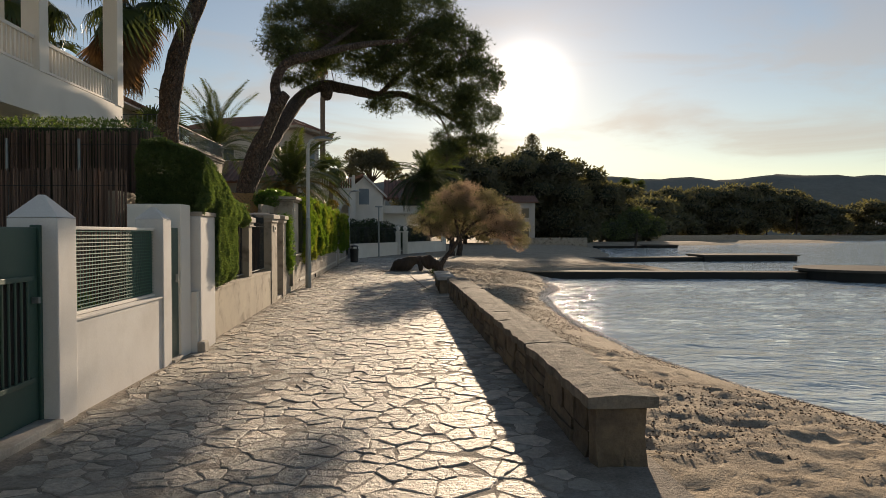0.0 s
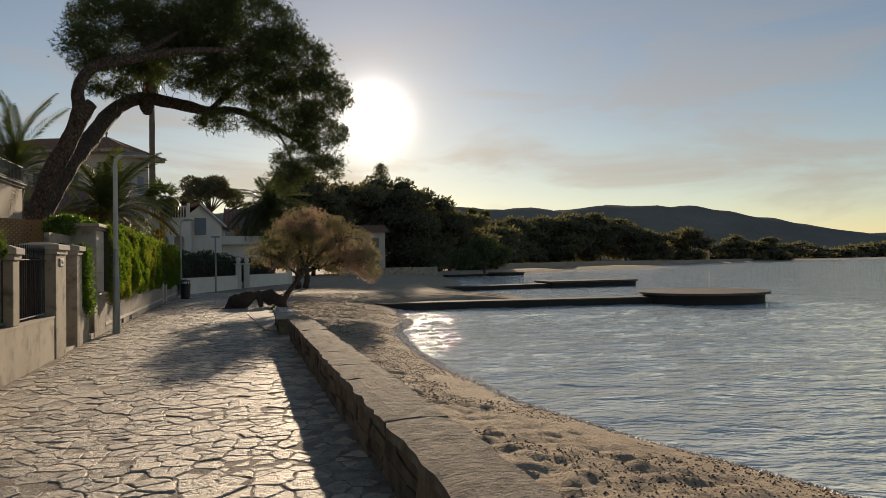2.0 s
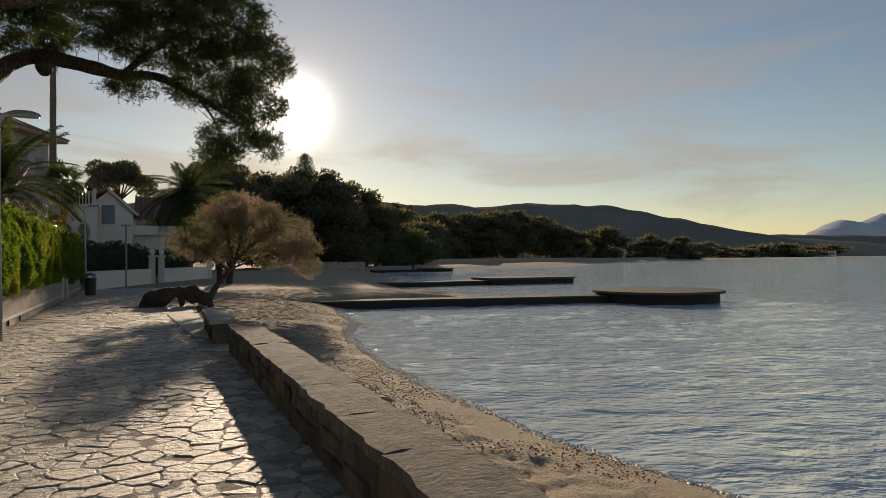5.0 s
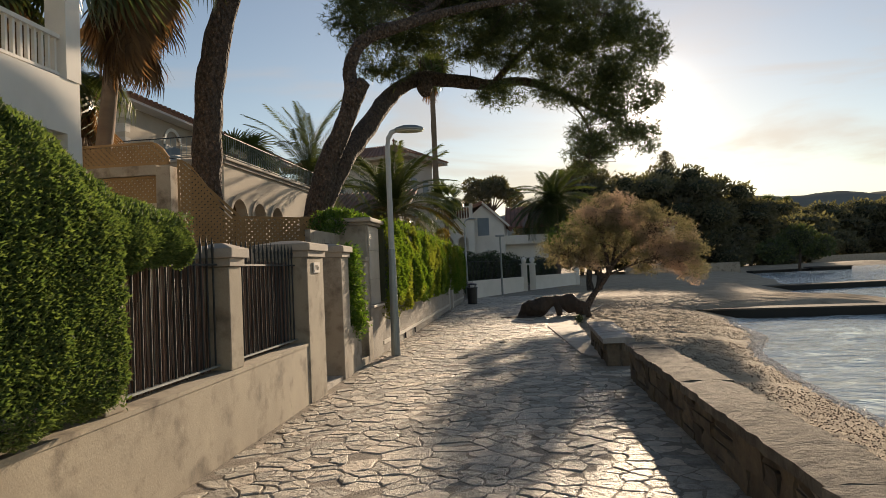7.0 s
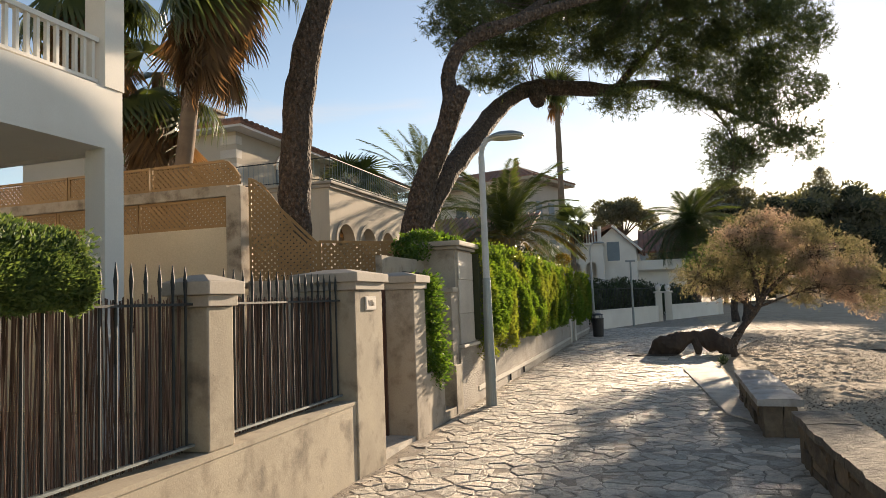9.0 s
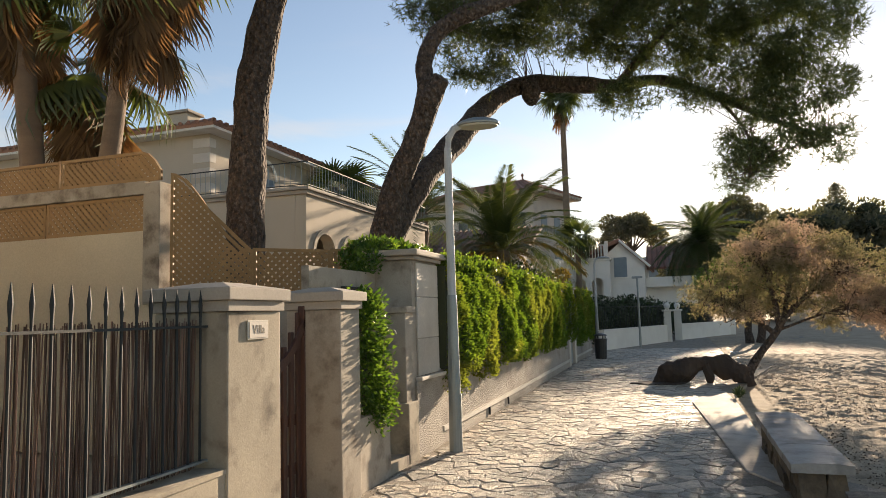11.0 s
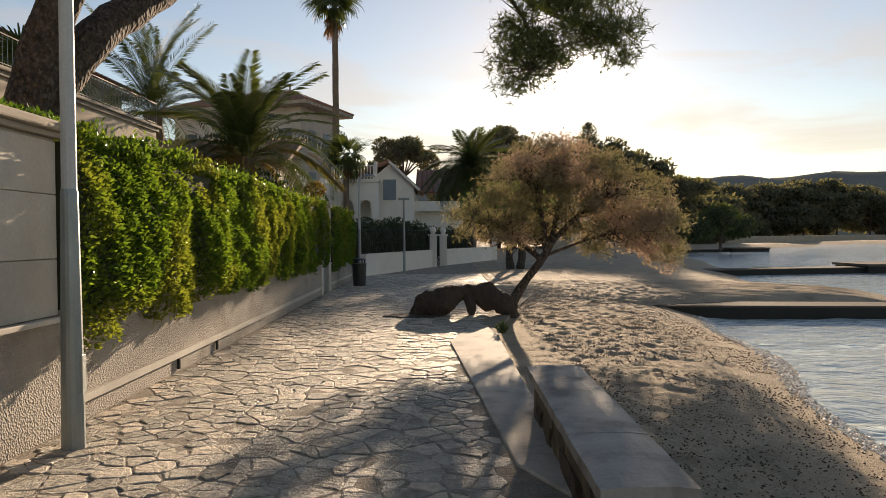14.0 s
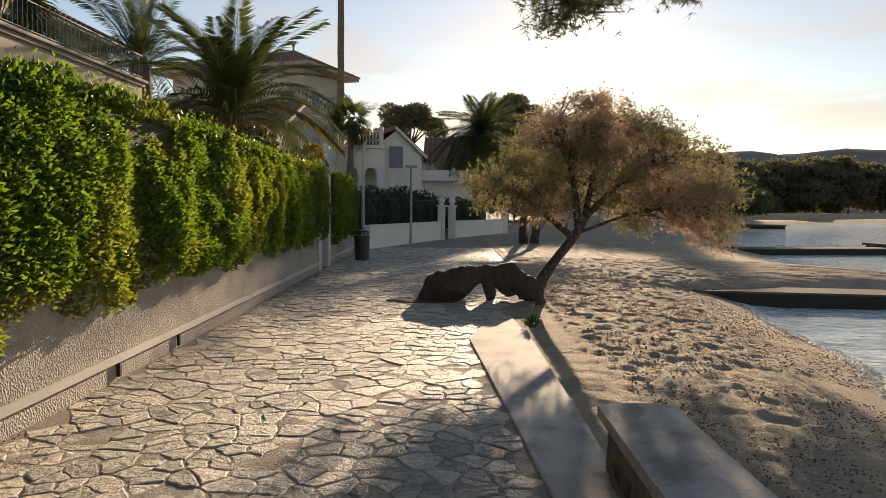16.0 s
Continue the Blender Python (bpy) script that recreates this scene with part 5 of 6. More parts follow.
# ---- vegetation ----
def hedge_slab(name, y0, y1, zlow, ztop, front, depth, count, length, width, mat, label, seed, bulge=0.12, top_share=0.22, ragged=0.14):
    """A clipped hedge along the wall line."""
    rng = np.random.default_rng(seed)
    t = thing(name, label, "hedge")
    n = 12
    ys = [y0 + (y1 - y0) * i / n for i in range(n + 1)]
    # added solid filler behind the leaves, its inner shade painted dark
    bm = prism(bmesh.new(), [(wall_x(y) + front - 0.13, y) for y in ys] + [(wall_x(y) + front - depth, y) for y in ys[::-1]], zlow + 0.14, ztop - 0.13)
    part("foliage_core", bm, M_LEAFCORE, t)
    m = int(count * (1 - top_share))
    y = rng.uniform(y0, y1, m)
    low = zlow + ragged * vnoise(y * 2.2, y * 0, seed) - 0.5 * ragged * (vnoise(y * 6, y * 0, seed + 1) > 0.3)
    high = ztop + 0.05 * vnoise(y * 1.7, y * 0, seed + 2) + 0.05 * vnoise(y * 5, y * 0, seed + 3)
    z = low + (high - low) * rng.uniform(0, 1, m)
    wx = np.interp(y, [20, 25, 35, 42], [-2.93, -3.0, -3.25, -3.35])
    u = (z - low) / (high - low)
    x = wx + front + bulge * vnoise(y * 1.6, z * 1.6, seed + 4) + 0.5 * bulge * vnoise(y * 4.5, z * 4.5, seed + 5) - 0.18 * u ** 6 - 0.06 * (1 - u) ** 4 - np.abs(rng.normal(0, 0.07, m))
    o = np.tile([1.1, -0.25, 0.35], (m, 1))
    k = count - m
    ty = rng.uniform(y0, y1, k)
    tx = np.interp(ty, [20, 25, 35, 42], [-2.93, -3.0, -3.25, -3.35]) + front - rng.uniform(0, depth, k)
    tz = ztop + 0.05 * vnoise(ty * 1.7, ty * 0, seed + 2) + 0.05 * vnoise(ty * 5, tx * 5, seed + 3) - np.abs(rng.normal(0, 0.05, k)) + 0.12 * (rng.uniform(size=k) > 0.97)
    pts = np.concatenate([np.stack([x, y, z], 1), np.stack([tx, ty, tz], 1)])
    out = np.concatenate([o, np.tile([0.2, -0.2, 1.0], (k, 1))])
    leaves("leaves", pts, mat, t, length, width, out, 0.75, rng=rng)
    return t


hedge_slab("hedge", 20.98, 34.55, 0.86, 2.56, 0.22, 0.75, 92000, 0.058, 0.030, M_HEDGE, "bright green clipped hedge spilling over the roughcast wall", 21, bulge=0.13)
hedge_slab("hedge", 36.4, 41.5, 0.72, 2.5, 0.18, 0.7, 14000, 0.085, 0.042, M_HEDGE, "further clipped green hedge above the wall", 31, bulge=0.07)


def blob_leaves(rng, blobs, count, shell=0.75):
    """Points in and mostly near the skin of ellipsoids, with their outward directions."""
    vol = np.array([b[3] * b[4] + b[4] * b[5] + b[3] * b[5] for b in blobs])
    pick = rng.choice(len(blobs), count, p=vol / vol.sum())
    d = rng.normal(size=(count, 3))
    d /= np.linalg.norm(d, axis=1)[:, None]
    r = np.where(rng.uniform(size=count) < shell, rng.uniform(0.82, 1.06, count), rng.uniform(0.3, 0.9, count))
    b = np.array(blobs)[pick]
    return b[:, :3] + d * b[:, 3:6] * r[:, None], d


# clipped cypress hedge over the fence wall
cy = thing("cypress_hedge", "dense dark green clipped cypress hedge overhanging the fence wall", "hedge")
rng = np.random.default_rng(41)


def cypress_top(y):
    return np.interp(y, [9.6, 10.0, 10.6, 11.1, 11.45, 11.65, 12.4], [2.82, 2.80, 2.62, 2.42, 2.20, 2.12, 2.06])


def cypress_round(x, y):
    """How far the clipped crown falls away towards its promenade side."""
    return np.interp(y, [9.6, 10.4, 11.0, 11.5], [0.26, 0.09, 0.03, 0.0]) * np.clip((x + 3.15) / 0.7, 0, 1) ** 1.3


# filler blocks under the leaves, coloured as the hedge's shaded inside
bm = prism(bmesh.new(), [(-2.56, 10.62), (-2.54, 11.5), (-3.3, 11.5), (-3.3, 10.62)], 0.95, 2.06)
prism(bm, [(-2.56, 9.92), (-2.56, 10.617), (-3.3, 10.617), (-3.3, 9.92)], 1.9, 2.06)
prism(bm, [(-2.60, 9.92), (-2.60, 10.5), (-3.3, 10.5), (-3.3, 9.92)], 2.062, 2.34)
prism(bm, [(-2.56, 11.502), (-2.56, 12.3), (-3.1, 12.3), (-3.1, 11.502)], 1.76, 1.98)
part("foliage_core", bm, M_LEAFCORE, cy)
P, O = [], []
m = 76000
y, q = rng.uniform(9.82, 12.45, m), rng.uniform(0, 1, m)
top = cypress_top(y) - cypress_round(-2.45, y) + 0.03 * vnoise(y * 7, y * 0, 3)
lip = np.where(y < 10.5 + 0.03 * vnoise(q * 20, q * 0, 18), 1.80, 0.80)
low_ = np.where(y < 11.58 + 0.04 * vnoise(q * 20, q * 0, 8), lip + 0.05 * vnoise(y * 6, y * 0, 4), 1.66 + 0.05 * vnoise(y * 6, y * 0, 4))
z = low_ + (top - low_) * q
edge_round = 0.20 * np.clip((z - top + 0.35) / 0.35, 0, 1) ** 2 + 0.14 * np.clip((0.2 - (z - low_)) / 0.2, 0, 1) ** 2 + 0.1 * np.clip((9.98 - y) / 0.16, 0, 1) ** 2
x = -2.44 + 0.03 * vnoise(y * 3, z * 3, 5) + 0.012 * vnoise(y * 8, z * 8, 6) - edge_round - np.abs(rng.normal(0, 0.025, m))
P.append(np.stack([x, y, z], 1))
O.append(np.tile([1.0, -0.1, 0.5], (m, 1)))
m = 28000
x, q = rng.uniform(-3.35, -2.46, m), rng.uniform(0, 1, m)
z = 1.80 + (2.8 - cypress_round(x, 9.8) - 1.80) * q
y = 9.84 + 0.04 * vnoise(x * 4, z * 4, 7) + np.abs(rng.normal(0, 0.025, m)) + 0.25 * np.clip((z - 2.5) / 0.3, 0, 1) ** 2
P.append(np.stack([x, y, z], 1))
O.append(np.tile([0.1, -1.0, 0.4], (m, 1)))
m = 20000
x, y = rng.uniform(-3.3, -2.5, m), rng.uniform(9.85, 12.42, m)
z = cypress_top(y) - cypress_round(x, y) + 0.04 * vnoise(x * 5, y * 5, 9) - np.abs(rng.normal(0, 0.02, m)) - 0.12 * np.clip((x + 2.62) / 0.14, 0, 1) ** 2
P.append(np.stack([x, y, z], 1))
O.append(np.tile([0.1, 0.1, 1.0], (m, 1)))
m = 3000
x, z = rng.uniform(-2.62, -2.45, m), rng.uniform(0.82, 1.9, m)
P.append(np.stack([x, 10.50 + np.abs(rng.normal(0, 0.03, m)), z], 1))
O.append(np.tile([0.1, -1.0, 0.3], (m, 1)))
m = 5000
x, q = rng.uniform(-3.2, -2.46, m), rng.uniform(0, 1, m)
y = np.where(q < 0.62, 11.57, 12.43) + rng.normal(0, 0.02, m)
z = np.where(q < 0.62, 0.82 + 0.86 * q / 0.62, 1.68 + 0.38 * (q - 0.62) / 0.38)
P.append(np.stack([x, y, z], 1))
O.append(np.tile([0.1, 1.0, 0.3], (m, 1)))
leaves("leaves", np.concatenate(P), M_CYPRESS, cy, 0.036, 0.014, np.concatenate(O), 0.6, rng=rng)

ht = thing("trimmed_hedge", "dark trimmed hedge rising above the tall brushwood screen", "hedge")
# filler block, dark as the shaded depth of the hedge
part("foliage_core", boxed(-9.0, -3.6, 10.85, 11.9, -0.05, 3.1, bevel=0.1), M_LEAFCORE, ht)
pts, d = blob_leaves(rng, [(x, 11.35, 3.02, 0.5, 0.6, 0.26) for x in np.arange(-9.0, -3.6, 0.45)], 16000, 0.9)
leaves("leaves", pts, M_CYPRESS, ht, 0.055, 0.024, d, 0.6, rng=rng)

# climbing plants
vn = thing("climbing_plant", "glossy green climbing plant on the wall stub", "plant")
rng = np.random.default_rng(44)
pts, d = blob_leaves(rng, [(-2.90, 18.55, 1.62, 0.13, 0.30, 0.34), (-2.90, 18.62, 1.15, 0.12, 0.32, 0.36), (-2.88, 18.72, 0.78, 0.12, 0.26, 0.2), (-2.95, 18.5, 1.85, 0.13, 0.22, 0.15)], 3600, 0.7)
pts = pts + rng.normal(0, 0.045, pts.shape)
leaves("leaves", pts, M_VINE, vn, 0.062, 0.032, d * 0.6 + np.array([0.7, -0.2, 0.1]), 0.6, droop=0.1, rng=rng)
part("stems", tube(tube(bmesh.new(), [(-2.98, 18.6, 0.72), (-2.97, 18.55, 1.3), (-2.99, 18.5, 1.9)], 0.014, 5), [(-2.97, 18.7, 0.72), (-2.95, 18.75, 1.2), (-2.97, 18.6, 1.7)], 0.012, 5), M_BARK, vn)
vt = thing("climbing_plant", "leafy creeper growing over the stone pier", "plant")
pts, d = blob_leaves(rng, [(-3.55, 20.2, 2.64, 0.30, 0.35, 0.13), (-3.6, 20.7, 2.70, 0.3, 0.4, 0.10), (-3.55, 21.3, 2.66, 0.35, 0.5, 0.10), (-3.8, 20.3, 2.5, 0.3, 0.3, 0.25), (-3.5, 19.8, 2.42, 0.22, 0.22, 0.16)], 3600, 0.6)
pts = pts[(pts[:, 2] > 2.6) | (pts[:, 0] < -3.62) | (pts[:, 1] < 19.9)]
leaves("leaves", pts, M_VINE, vt, 0.075, 0.036, np.tile([0.2, -0.2, 0.8], (len(pts), 1)), 0.7, rng=rng)
part("stem", tube(bmesh.new(), [(-3.7, 20.3, 0), (-3.75, 20.4, 1.5), (-3.7, 20.4, 2.5)], 0.03, 6), M_BARK, vt)
weed = thing("weed", "small green weed at the edge of the kerb", "plant")
pts, d = blob_leaves(rng, [(1.22, 26.6, 0.07, 0.09, 0.11, 0.09)], 130, 0.5)
leaves("leaves", pts, M_SHRUB, weed, 0.09, 0.025, np.tile([0, 0, 0.9], (130, 1)), 0.7, rng=rng)


def twig_crown(t, rng, blobs, clusters, per, tuft_len, mat, limb_pts, twig_mat, blades=7, width=0.012, cluster_r=0.24, droop=0.0, twigs=True):
    """Foliage in clusters spread over the blobs, each cluster on a thin twig from the nearest limb point."""
    c, d = blob_leaves(rng, blobs, clusters, 0.8)
    pts = np.repeat(c, per, 0) + rng.normal(size=(clusters * per, 3)) * cluster_r * np.array([1, 1, 0.62])
    out = np.repeat(d, per, 0) * 0.5 + np.array([0, 0, 0.25])
    tufts("needles", pts, mat, t, tuft_len, width, blades, out, 0.8, droop, rng)
    if twigs:
        L_ = np.array(limb_pts)
        bm = bmesh.new()
        for p in c[:: max(1, clusters // 260)]:
            j = int(np.argmin(np.linalg.norm(L_ - p, axis=1) + rng.uniform(0, 0.6, len(L_))))
            a = L_[j]
            mid = (a + p) / 2 + rng.normal(size=3) * 0.18
            tube(bm, [a, mid, p], [0.013, 0.008, 0.003], 4)
        part("twig_work", bm, twig_mat, t)


# leaning pine over the promenade
pine = thing("pine_tree", "old leaning pine with a forked trunk and wide dark crown", "tree")
limb_a = [(-5.7, 24.3, -0.1, 0.365), (-5.15, 24.25, 3.4, 0.296), (-4.55, 24.15, 4.9, 0.244), (-4.12, 24.05, 5.85, 0.217), (-4.15, 24.0, 6.65, 0.174), (-3.7, 24.05, 7.3, 0.157), (-2.8, 24.2, 7.6, 0.139), (-1.4, 24.8, 8.1, 0.104), (0.2, 25.6, 8.5, 0.061)]
limb_b = [(-5.2, 24.3, 3.0, 0.28), (-4.75, 24.9, 4.3, 0.27), (-4.35, 26.4, 5.6, 0.26), (-3.85, 28.0, 6.95, 0.24), (-3.1, 28.7, 7.5, 0.22), (-2.0, 28.7, 7.35, 0.20), (-0.9, 28.5, 7.1, 0.17), (0.1, 28.8, 7.2, 0.12), (1.35, 29.2, 6.75, 0.085), (2.4, 29.0, 6.05, 0.06), (3.4, 28.0, 5.2, 0.02)]
limb_c = [(-0.9, 28.5, 7.1, 0.11), (0.2, 28.0, 8.0, 0.08), (1.4, 27.6, 8.6, 0.05), (2.4, 27.4, 8.6, 0.02)]
limb_d = [(1.35, 29.2, 6.75, 0.05), (1.8, 28.5, 5.8, 0.035), (1.9, 27.6, 4.9, 0.02), (1.7, 27.2, 4.3, 0.01)]
limb_e = [(-2.8, 24.2, 7.6, 0.09), (-2.0, 25.4, 8.6, 0.07), (-1.2, 26.6, 9.6, 0.03)]
bm = bmesh.new()
for limb in (limb_a, limb_b):
    rough_limb(bm, limb, 7, 14, 0.10)
trunk = part("trunk", bm, M_BARK, pine, smooth=True)
for limb in (limb_c, limb_d, limb_e):
    part("branch", rough_limb(bmesh.new(), limb, 6, 8, 0.1), M_BARK, pine, smooth=True)
part("sawn_stub", rough_limb(bmesh.new(), [(-4.12, 24.0, 5.75, 0.2), (-3.95, 23.95, 6.05, 0.19), (-3.80, 23.9, 6.22, 0.17)], 4, 12, 0.12), M_BARK, pine)
part("sawn_stub", rough_limb(bmesh.new(), [(-3.05, 28.6, 7.45, 0.24), (-2.95, 28.45, 7.12, 0.22), (-2.92, 28.35, 6.92, 0.15)], 4, 12, 0.15), M_BARK, pine)
limb_pts = [q for l in (limb_a[4:], limb_b[4:], limb_c, limb_d, limb_e) for q in smooth_line(l, 5)[0]]
PINE_BLOBS = [(-3.4, 26.8, 9.2, 1.6, 1.5, 1.0), (-1.8, 27.0, 9.9, 2.0, 1.9, 1.1), (0.1, 27.2, 9.7, 2.0, 1.9, 1.1), (1.7, 27.2, 8.6, 1.5, 1.6, 1.0), (2.8, 27.2, 7.5, 1.0, 1.3, 0.8),
              (0.3, 27.6, 8.0, 1.6, 1.5, 0.7), (-1.7, 27.2, 8.4, 1.5, 1.3, 0.7), (-3.9, 27.0, 7.8, 0.8, 0.8, 0.7), (1.6, 28.0, 6.8, 1.2, 1.2, 0.55), (2.9, 27.8, 6.3, 0.85, 1.0, 0.5),
              (2.3, 27.6, 5.3, 0.8, 0.8, 0.4), (3.3, 27.2, 5.0, 0.45, 0.5, 0.25), (1.7, 27.2, 4.6, 0.45, 0.6, 0.35), (-0.6, 27.6, 6.6, 0.6, 0.6, 0.25), (-4.0, 24.4, 7.9, 0.7, 0.7, 0.6)]
twig_crown(pine, np.random.default_rng(51), [b for b in PINE_BLOBS if b[2] >= 6.0], 1750, 24, 0.15, M_PINE, limb_pts, M_BARK, blades=7, width=0.017, cluster_r=0.165)

twig_crown(pine, np.random.default_rng(53), [(*b[:3], b[3] * 1.15, b[4] * 1.15, b[5] * 1.3) for b in PINE_BLOBS if b[2] < 6.0], 130, 20, 0.15, M_PINE, limb_pts, M_BARK, blades=7, width=0.015, cluster_r=0.15)

# straight pine by the villa
p2 = thing("pine_tree", "tall pine with thick fissured bark leaning at its top", "tree")
bm = rough_limb(bmesh.new(), [(-7.5, 22.8, -0.1, 0.42), (-7.35, 22.8, 2.5, 0.36), (-7.3, 22.8, 4.5, 0.33), (-7.15, 22.8, 6.2, 0.32), (-6.75, 22.8, 7.8, 0.27), (-6.0, 22.8, 9.6, 0.23), (-5.2, 23, 12, 0.18)], 8, 16, 0.08)
part("trunk", bm, M_BARK, p2, smooth=True)
twig_crown(p2, np.random.default_rng(52), [(-5.6, 23, 13.0, 2.4, 2.2, 1.2), (-4.2, 22.8, 12.4, 1.6, 1.8, 0.9)], 160, 22, 0.16, M_PINE, [(-5.2, 23, 12), (-5.6, 22.9, 11)], M_BARK, blades=7, cluster_r=0.26)


# ---- palms ----
def frond_mesh(name, length, arch, leaflet, count, mat, seed, width=0.035, drop=0.35):
    """A feather frond along +x that arches over; one mesh, rachis and leaflets."""
    rng = np.random.default_rng(seed)
    v, f = [], []

    def at(u):
        return np.array([length * (u - 0.12 * arch * u * u), 0, length * (0.35 * arch * u - 0.62 * arch * u * u)])
    k = 10
    for i in range(k + 1):
        p, r = at(i / k), 0.028 * (1 - 0.85 * i / k)
        for dy, dz in ((-r, 0), (0, r), (r, 0)):
            v.append(p + (0, dy, dz))
    for i in range(k):
        for j in range(2):
            f.append((i * 3 + j, i * 3 + j + 1, i * 3 + 4 + j, i * 3 + 3 + j))
    for i in range(count):
        u = 0.10 + 0.9 * (i + rng.uniform(-0.3, 0.3)) / count
        u = min(u, 0.995)
        p = at(u)
        dirn = at(min(u + 0.03, 1.0)) - at(u - 0.03)
        dirn /= np.linalg.norm(dirn)
        l = leaflet * (0.45 + 0.9 * math.sin(math.pi * min(u * 0.86 + 0.14, 1)) ** 0.8) * rng.uniform(0.85, 1.1)
        for side in (-1, 1):
            w = np.array([0, side, 0]) * 0.78 + dirn * 0.62 + np.array([0, 0, 0.30 - drop * u + rng.normal(0, 0.08)])
            w /= np.linalg.norm(w)
            b = np.cross(w, (0, 0, 1.0))
            b = b / (np.linalg.norm(b) + 1e-6) * width / 2
            tip = p + w * l + np.array([0, 0, -0.18 * l])
            mid = p + w * l * 0.5
            o = len(v)
            v += [p, mid + b, tip, mid - b]
            f.append((o, o + 1, o + 2, o + 3))
    ob = fast_mesh(name, np.array(v), np.array(f), mat)
    return ob


def date_palm(at, height, trunk_r, length, count, label, seed, gold=0, spread=(-25, 80), leaflet=0.48, leaf_mat=None):
    rng = np.random.default_rng(seed)
    t = thing("palm_tree", label, "palm tree", at=at)
    pts = [(0, 0, -0.1, trunk_r * 1.15), (0, 0, height * 0.5, trunk_r), (0, 0, height - 0.25, trunk_r * 1.05), (0, 0, height, trunk_r * 0.7)]
    bm = rough_limb(bmesh.new(), pts, 10, 14, 0.12)
    part("trunk", bm, M_PALMTRUNK, t)
    variants = [frond_mesh("frond", length, a, leaflet, 64, leaf_mat or M_PALM, seed + i, width=0.036) for i, a in enumerate((0.8, 1.2, 1.45))]
    olds = [frond_mesh("frond", length * 0.92, 1.35, leaflet, 64, M_PALMGOLD, seed + 9, width=0.05)] if gold else []
    used = set()
    for i in range(count + gold):
        old = i >= count
        el = rng.uniform(*spread) if not old else rng.uniform(-28, 8)
        base = olds[0] if old else variants[0 if el > 52 else (1 if el > 18 else 2)]
        if base.name in used:
            ob = new("frond", base.data)
        else:
            ob = base
            used.add(base.name)
        ob.parent = t
        az = i * 137.5 + rng.uniform(-12, 12)
        m = pose(0, 0, height - 0.08, 0, 0, az) @ pose(0.06, 0, 0, rng.uniform(-22, 22), -el, 0)
        ob.matrix_basis = m @ Matrix.Scale(rng.uniform(0.82, 1.08), 4)
    for base in variants + olds:
        if base.name not in used:
            bpy.data.objects.remove(base)
    return t


def fan_mesh(name, radius, blades, mat, seed, sag=0.5, petiole=0.7, opening=270, blade=0.05):
    """A fan leaf on a stalk along +x."""
    rng = np.random.default_rng(seed)
    v, f = [], []
    for i in range(5):
        u = i / 4
        p = np.array([petiole * u, 0, -0.1 * sag * u * u])
        v += [p + (0, -0.015, 0), p + (0, 0, 0.012), p + (0, 0.015, 0)]
    for i in range(4):
        for j in range(2):
            f.append((i * 3 + j, i * 3 + j + 1, i * 3 + 4 + j, i * 3 + 3 + j))
    hub = np.array([petiole, 0, -0.1 * sag])
    for i in range(blades):
        a = math.radians(opening * ((i + 0.5) / blades - 0.5))
        d = np.array([math.cos(a), math.sin(a), 0.1 - 0.18 * abs(math.sin(a))])
        l = radius * (0.8 + 0.25 * math.cos(a)) * rng.uniform(0.85, 1.1)
        s = np.cross(d, (0, 0, 1.0))
        s /= np.linalg.norm(s)
        w = radius * blade
        p1 = hub + d * l * 0.5 + np.array([0, 0, -0.08 * sag * l])
        p2 = hub + d * l * 0.85 + np.array([0, 0, -0.42 * sag * l])
        p3 = hub + d * l + np.array([0, 0, -0.9 * sag * l])
        o = len(v)
        v += [hub, p1 + s * w, p2 + s * w * 0.6, p3, p2 - s * w * 0.6, p1 - s * w]
        f += [(o, o + 1, o + 2, o + 5), (o + 5, o + 2, o + 3, o + 4)]
    return fast_mesh(name, np.array(v), np.array(f), mat)


def fan_palm(at, height, trunk_r, radius, count, dead, label, seed, lean=(0, 0), skirt_drop=1.4, petiole=0.7):
    rng = np.random.default_rng(seed)
    t = thing("palm_tree", label, "palm tree", at=at)
    lx, ly = lean
    pts = [(0, 0, -0.1, trunk_r * 1.35), (lx * 0.15, ly * 0.15, height * 0.35, trunk_r * 1.05), (lx * 0.6, ly * 0.6, height * 0.75, trunk_r * 0.9), (lx, ly, height, trunk_r * 0.75)]
    part("trunk", rough_limb(bmesh.new(), pts, 8, 12, 0.05), M_PALMTRUNK, t, smooth=True)
    live = [fan_mesh("leaf", radius, 30, M_PALM, seed + i, s, petiole, blade=0.04) for i, s in enumerate((0.35, 0.75))]
    gone = fan_mesh("dead_leaf", radius * 1.2, 26, M_SKIRT, seed + 5, 0.25, 0.35, 62, 0.020)
    used = set()
    for i in range(count + dead):
        is_dead = i >= count
        el = rng.uniform(-90, -62) if is_dead else rng.uniform(-68, 75)
        base = gone if is_dead else live[int(el < 15)]
        ob = new(base.name.split(".")[0], base.data) if base.name in used else base
        used.add(base.name)
        ob.parent = t
        dz = -rng.uniform(0.1, skirt_drop) if is_dead else rng.uniform(-0.2, 0.1)
        u = 1 + dz / height
        m = pose(lx * u, ly * u, height + dz, 0, 0, i * 137.5 + rng.uniform(-15, 15)) @ pose(trunk_r * 0.7, 0, 0, rng.uniform(-60, 60) if is_dead else rng.uniform(-25, 25), -el, 0)
        ob.matrix_basis = m @ Matrix.Scale(rng.uniform(0.75, 1.15), 4)
    for base in (*live, gone):
        if base.name not in used:
            bpy.data.objects.remove(base)
    return t


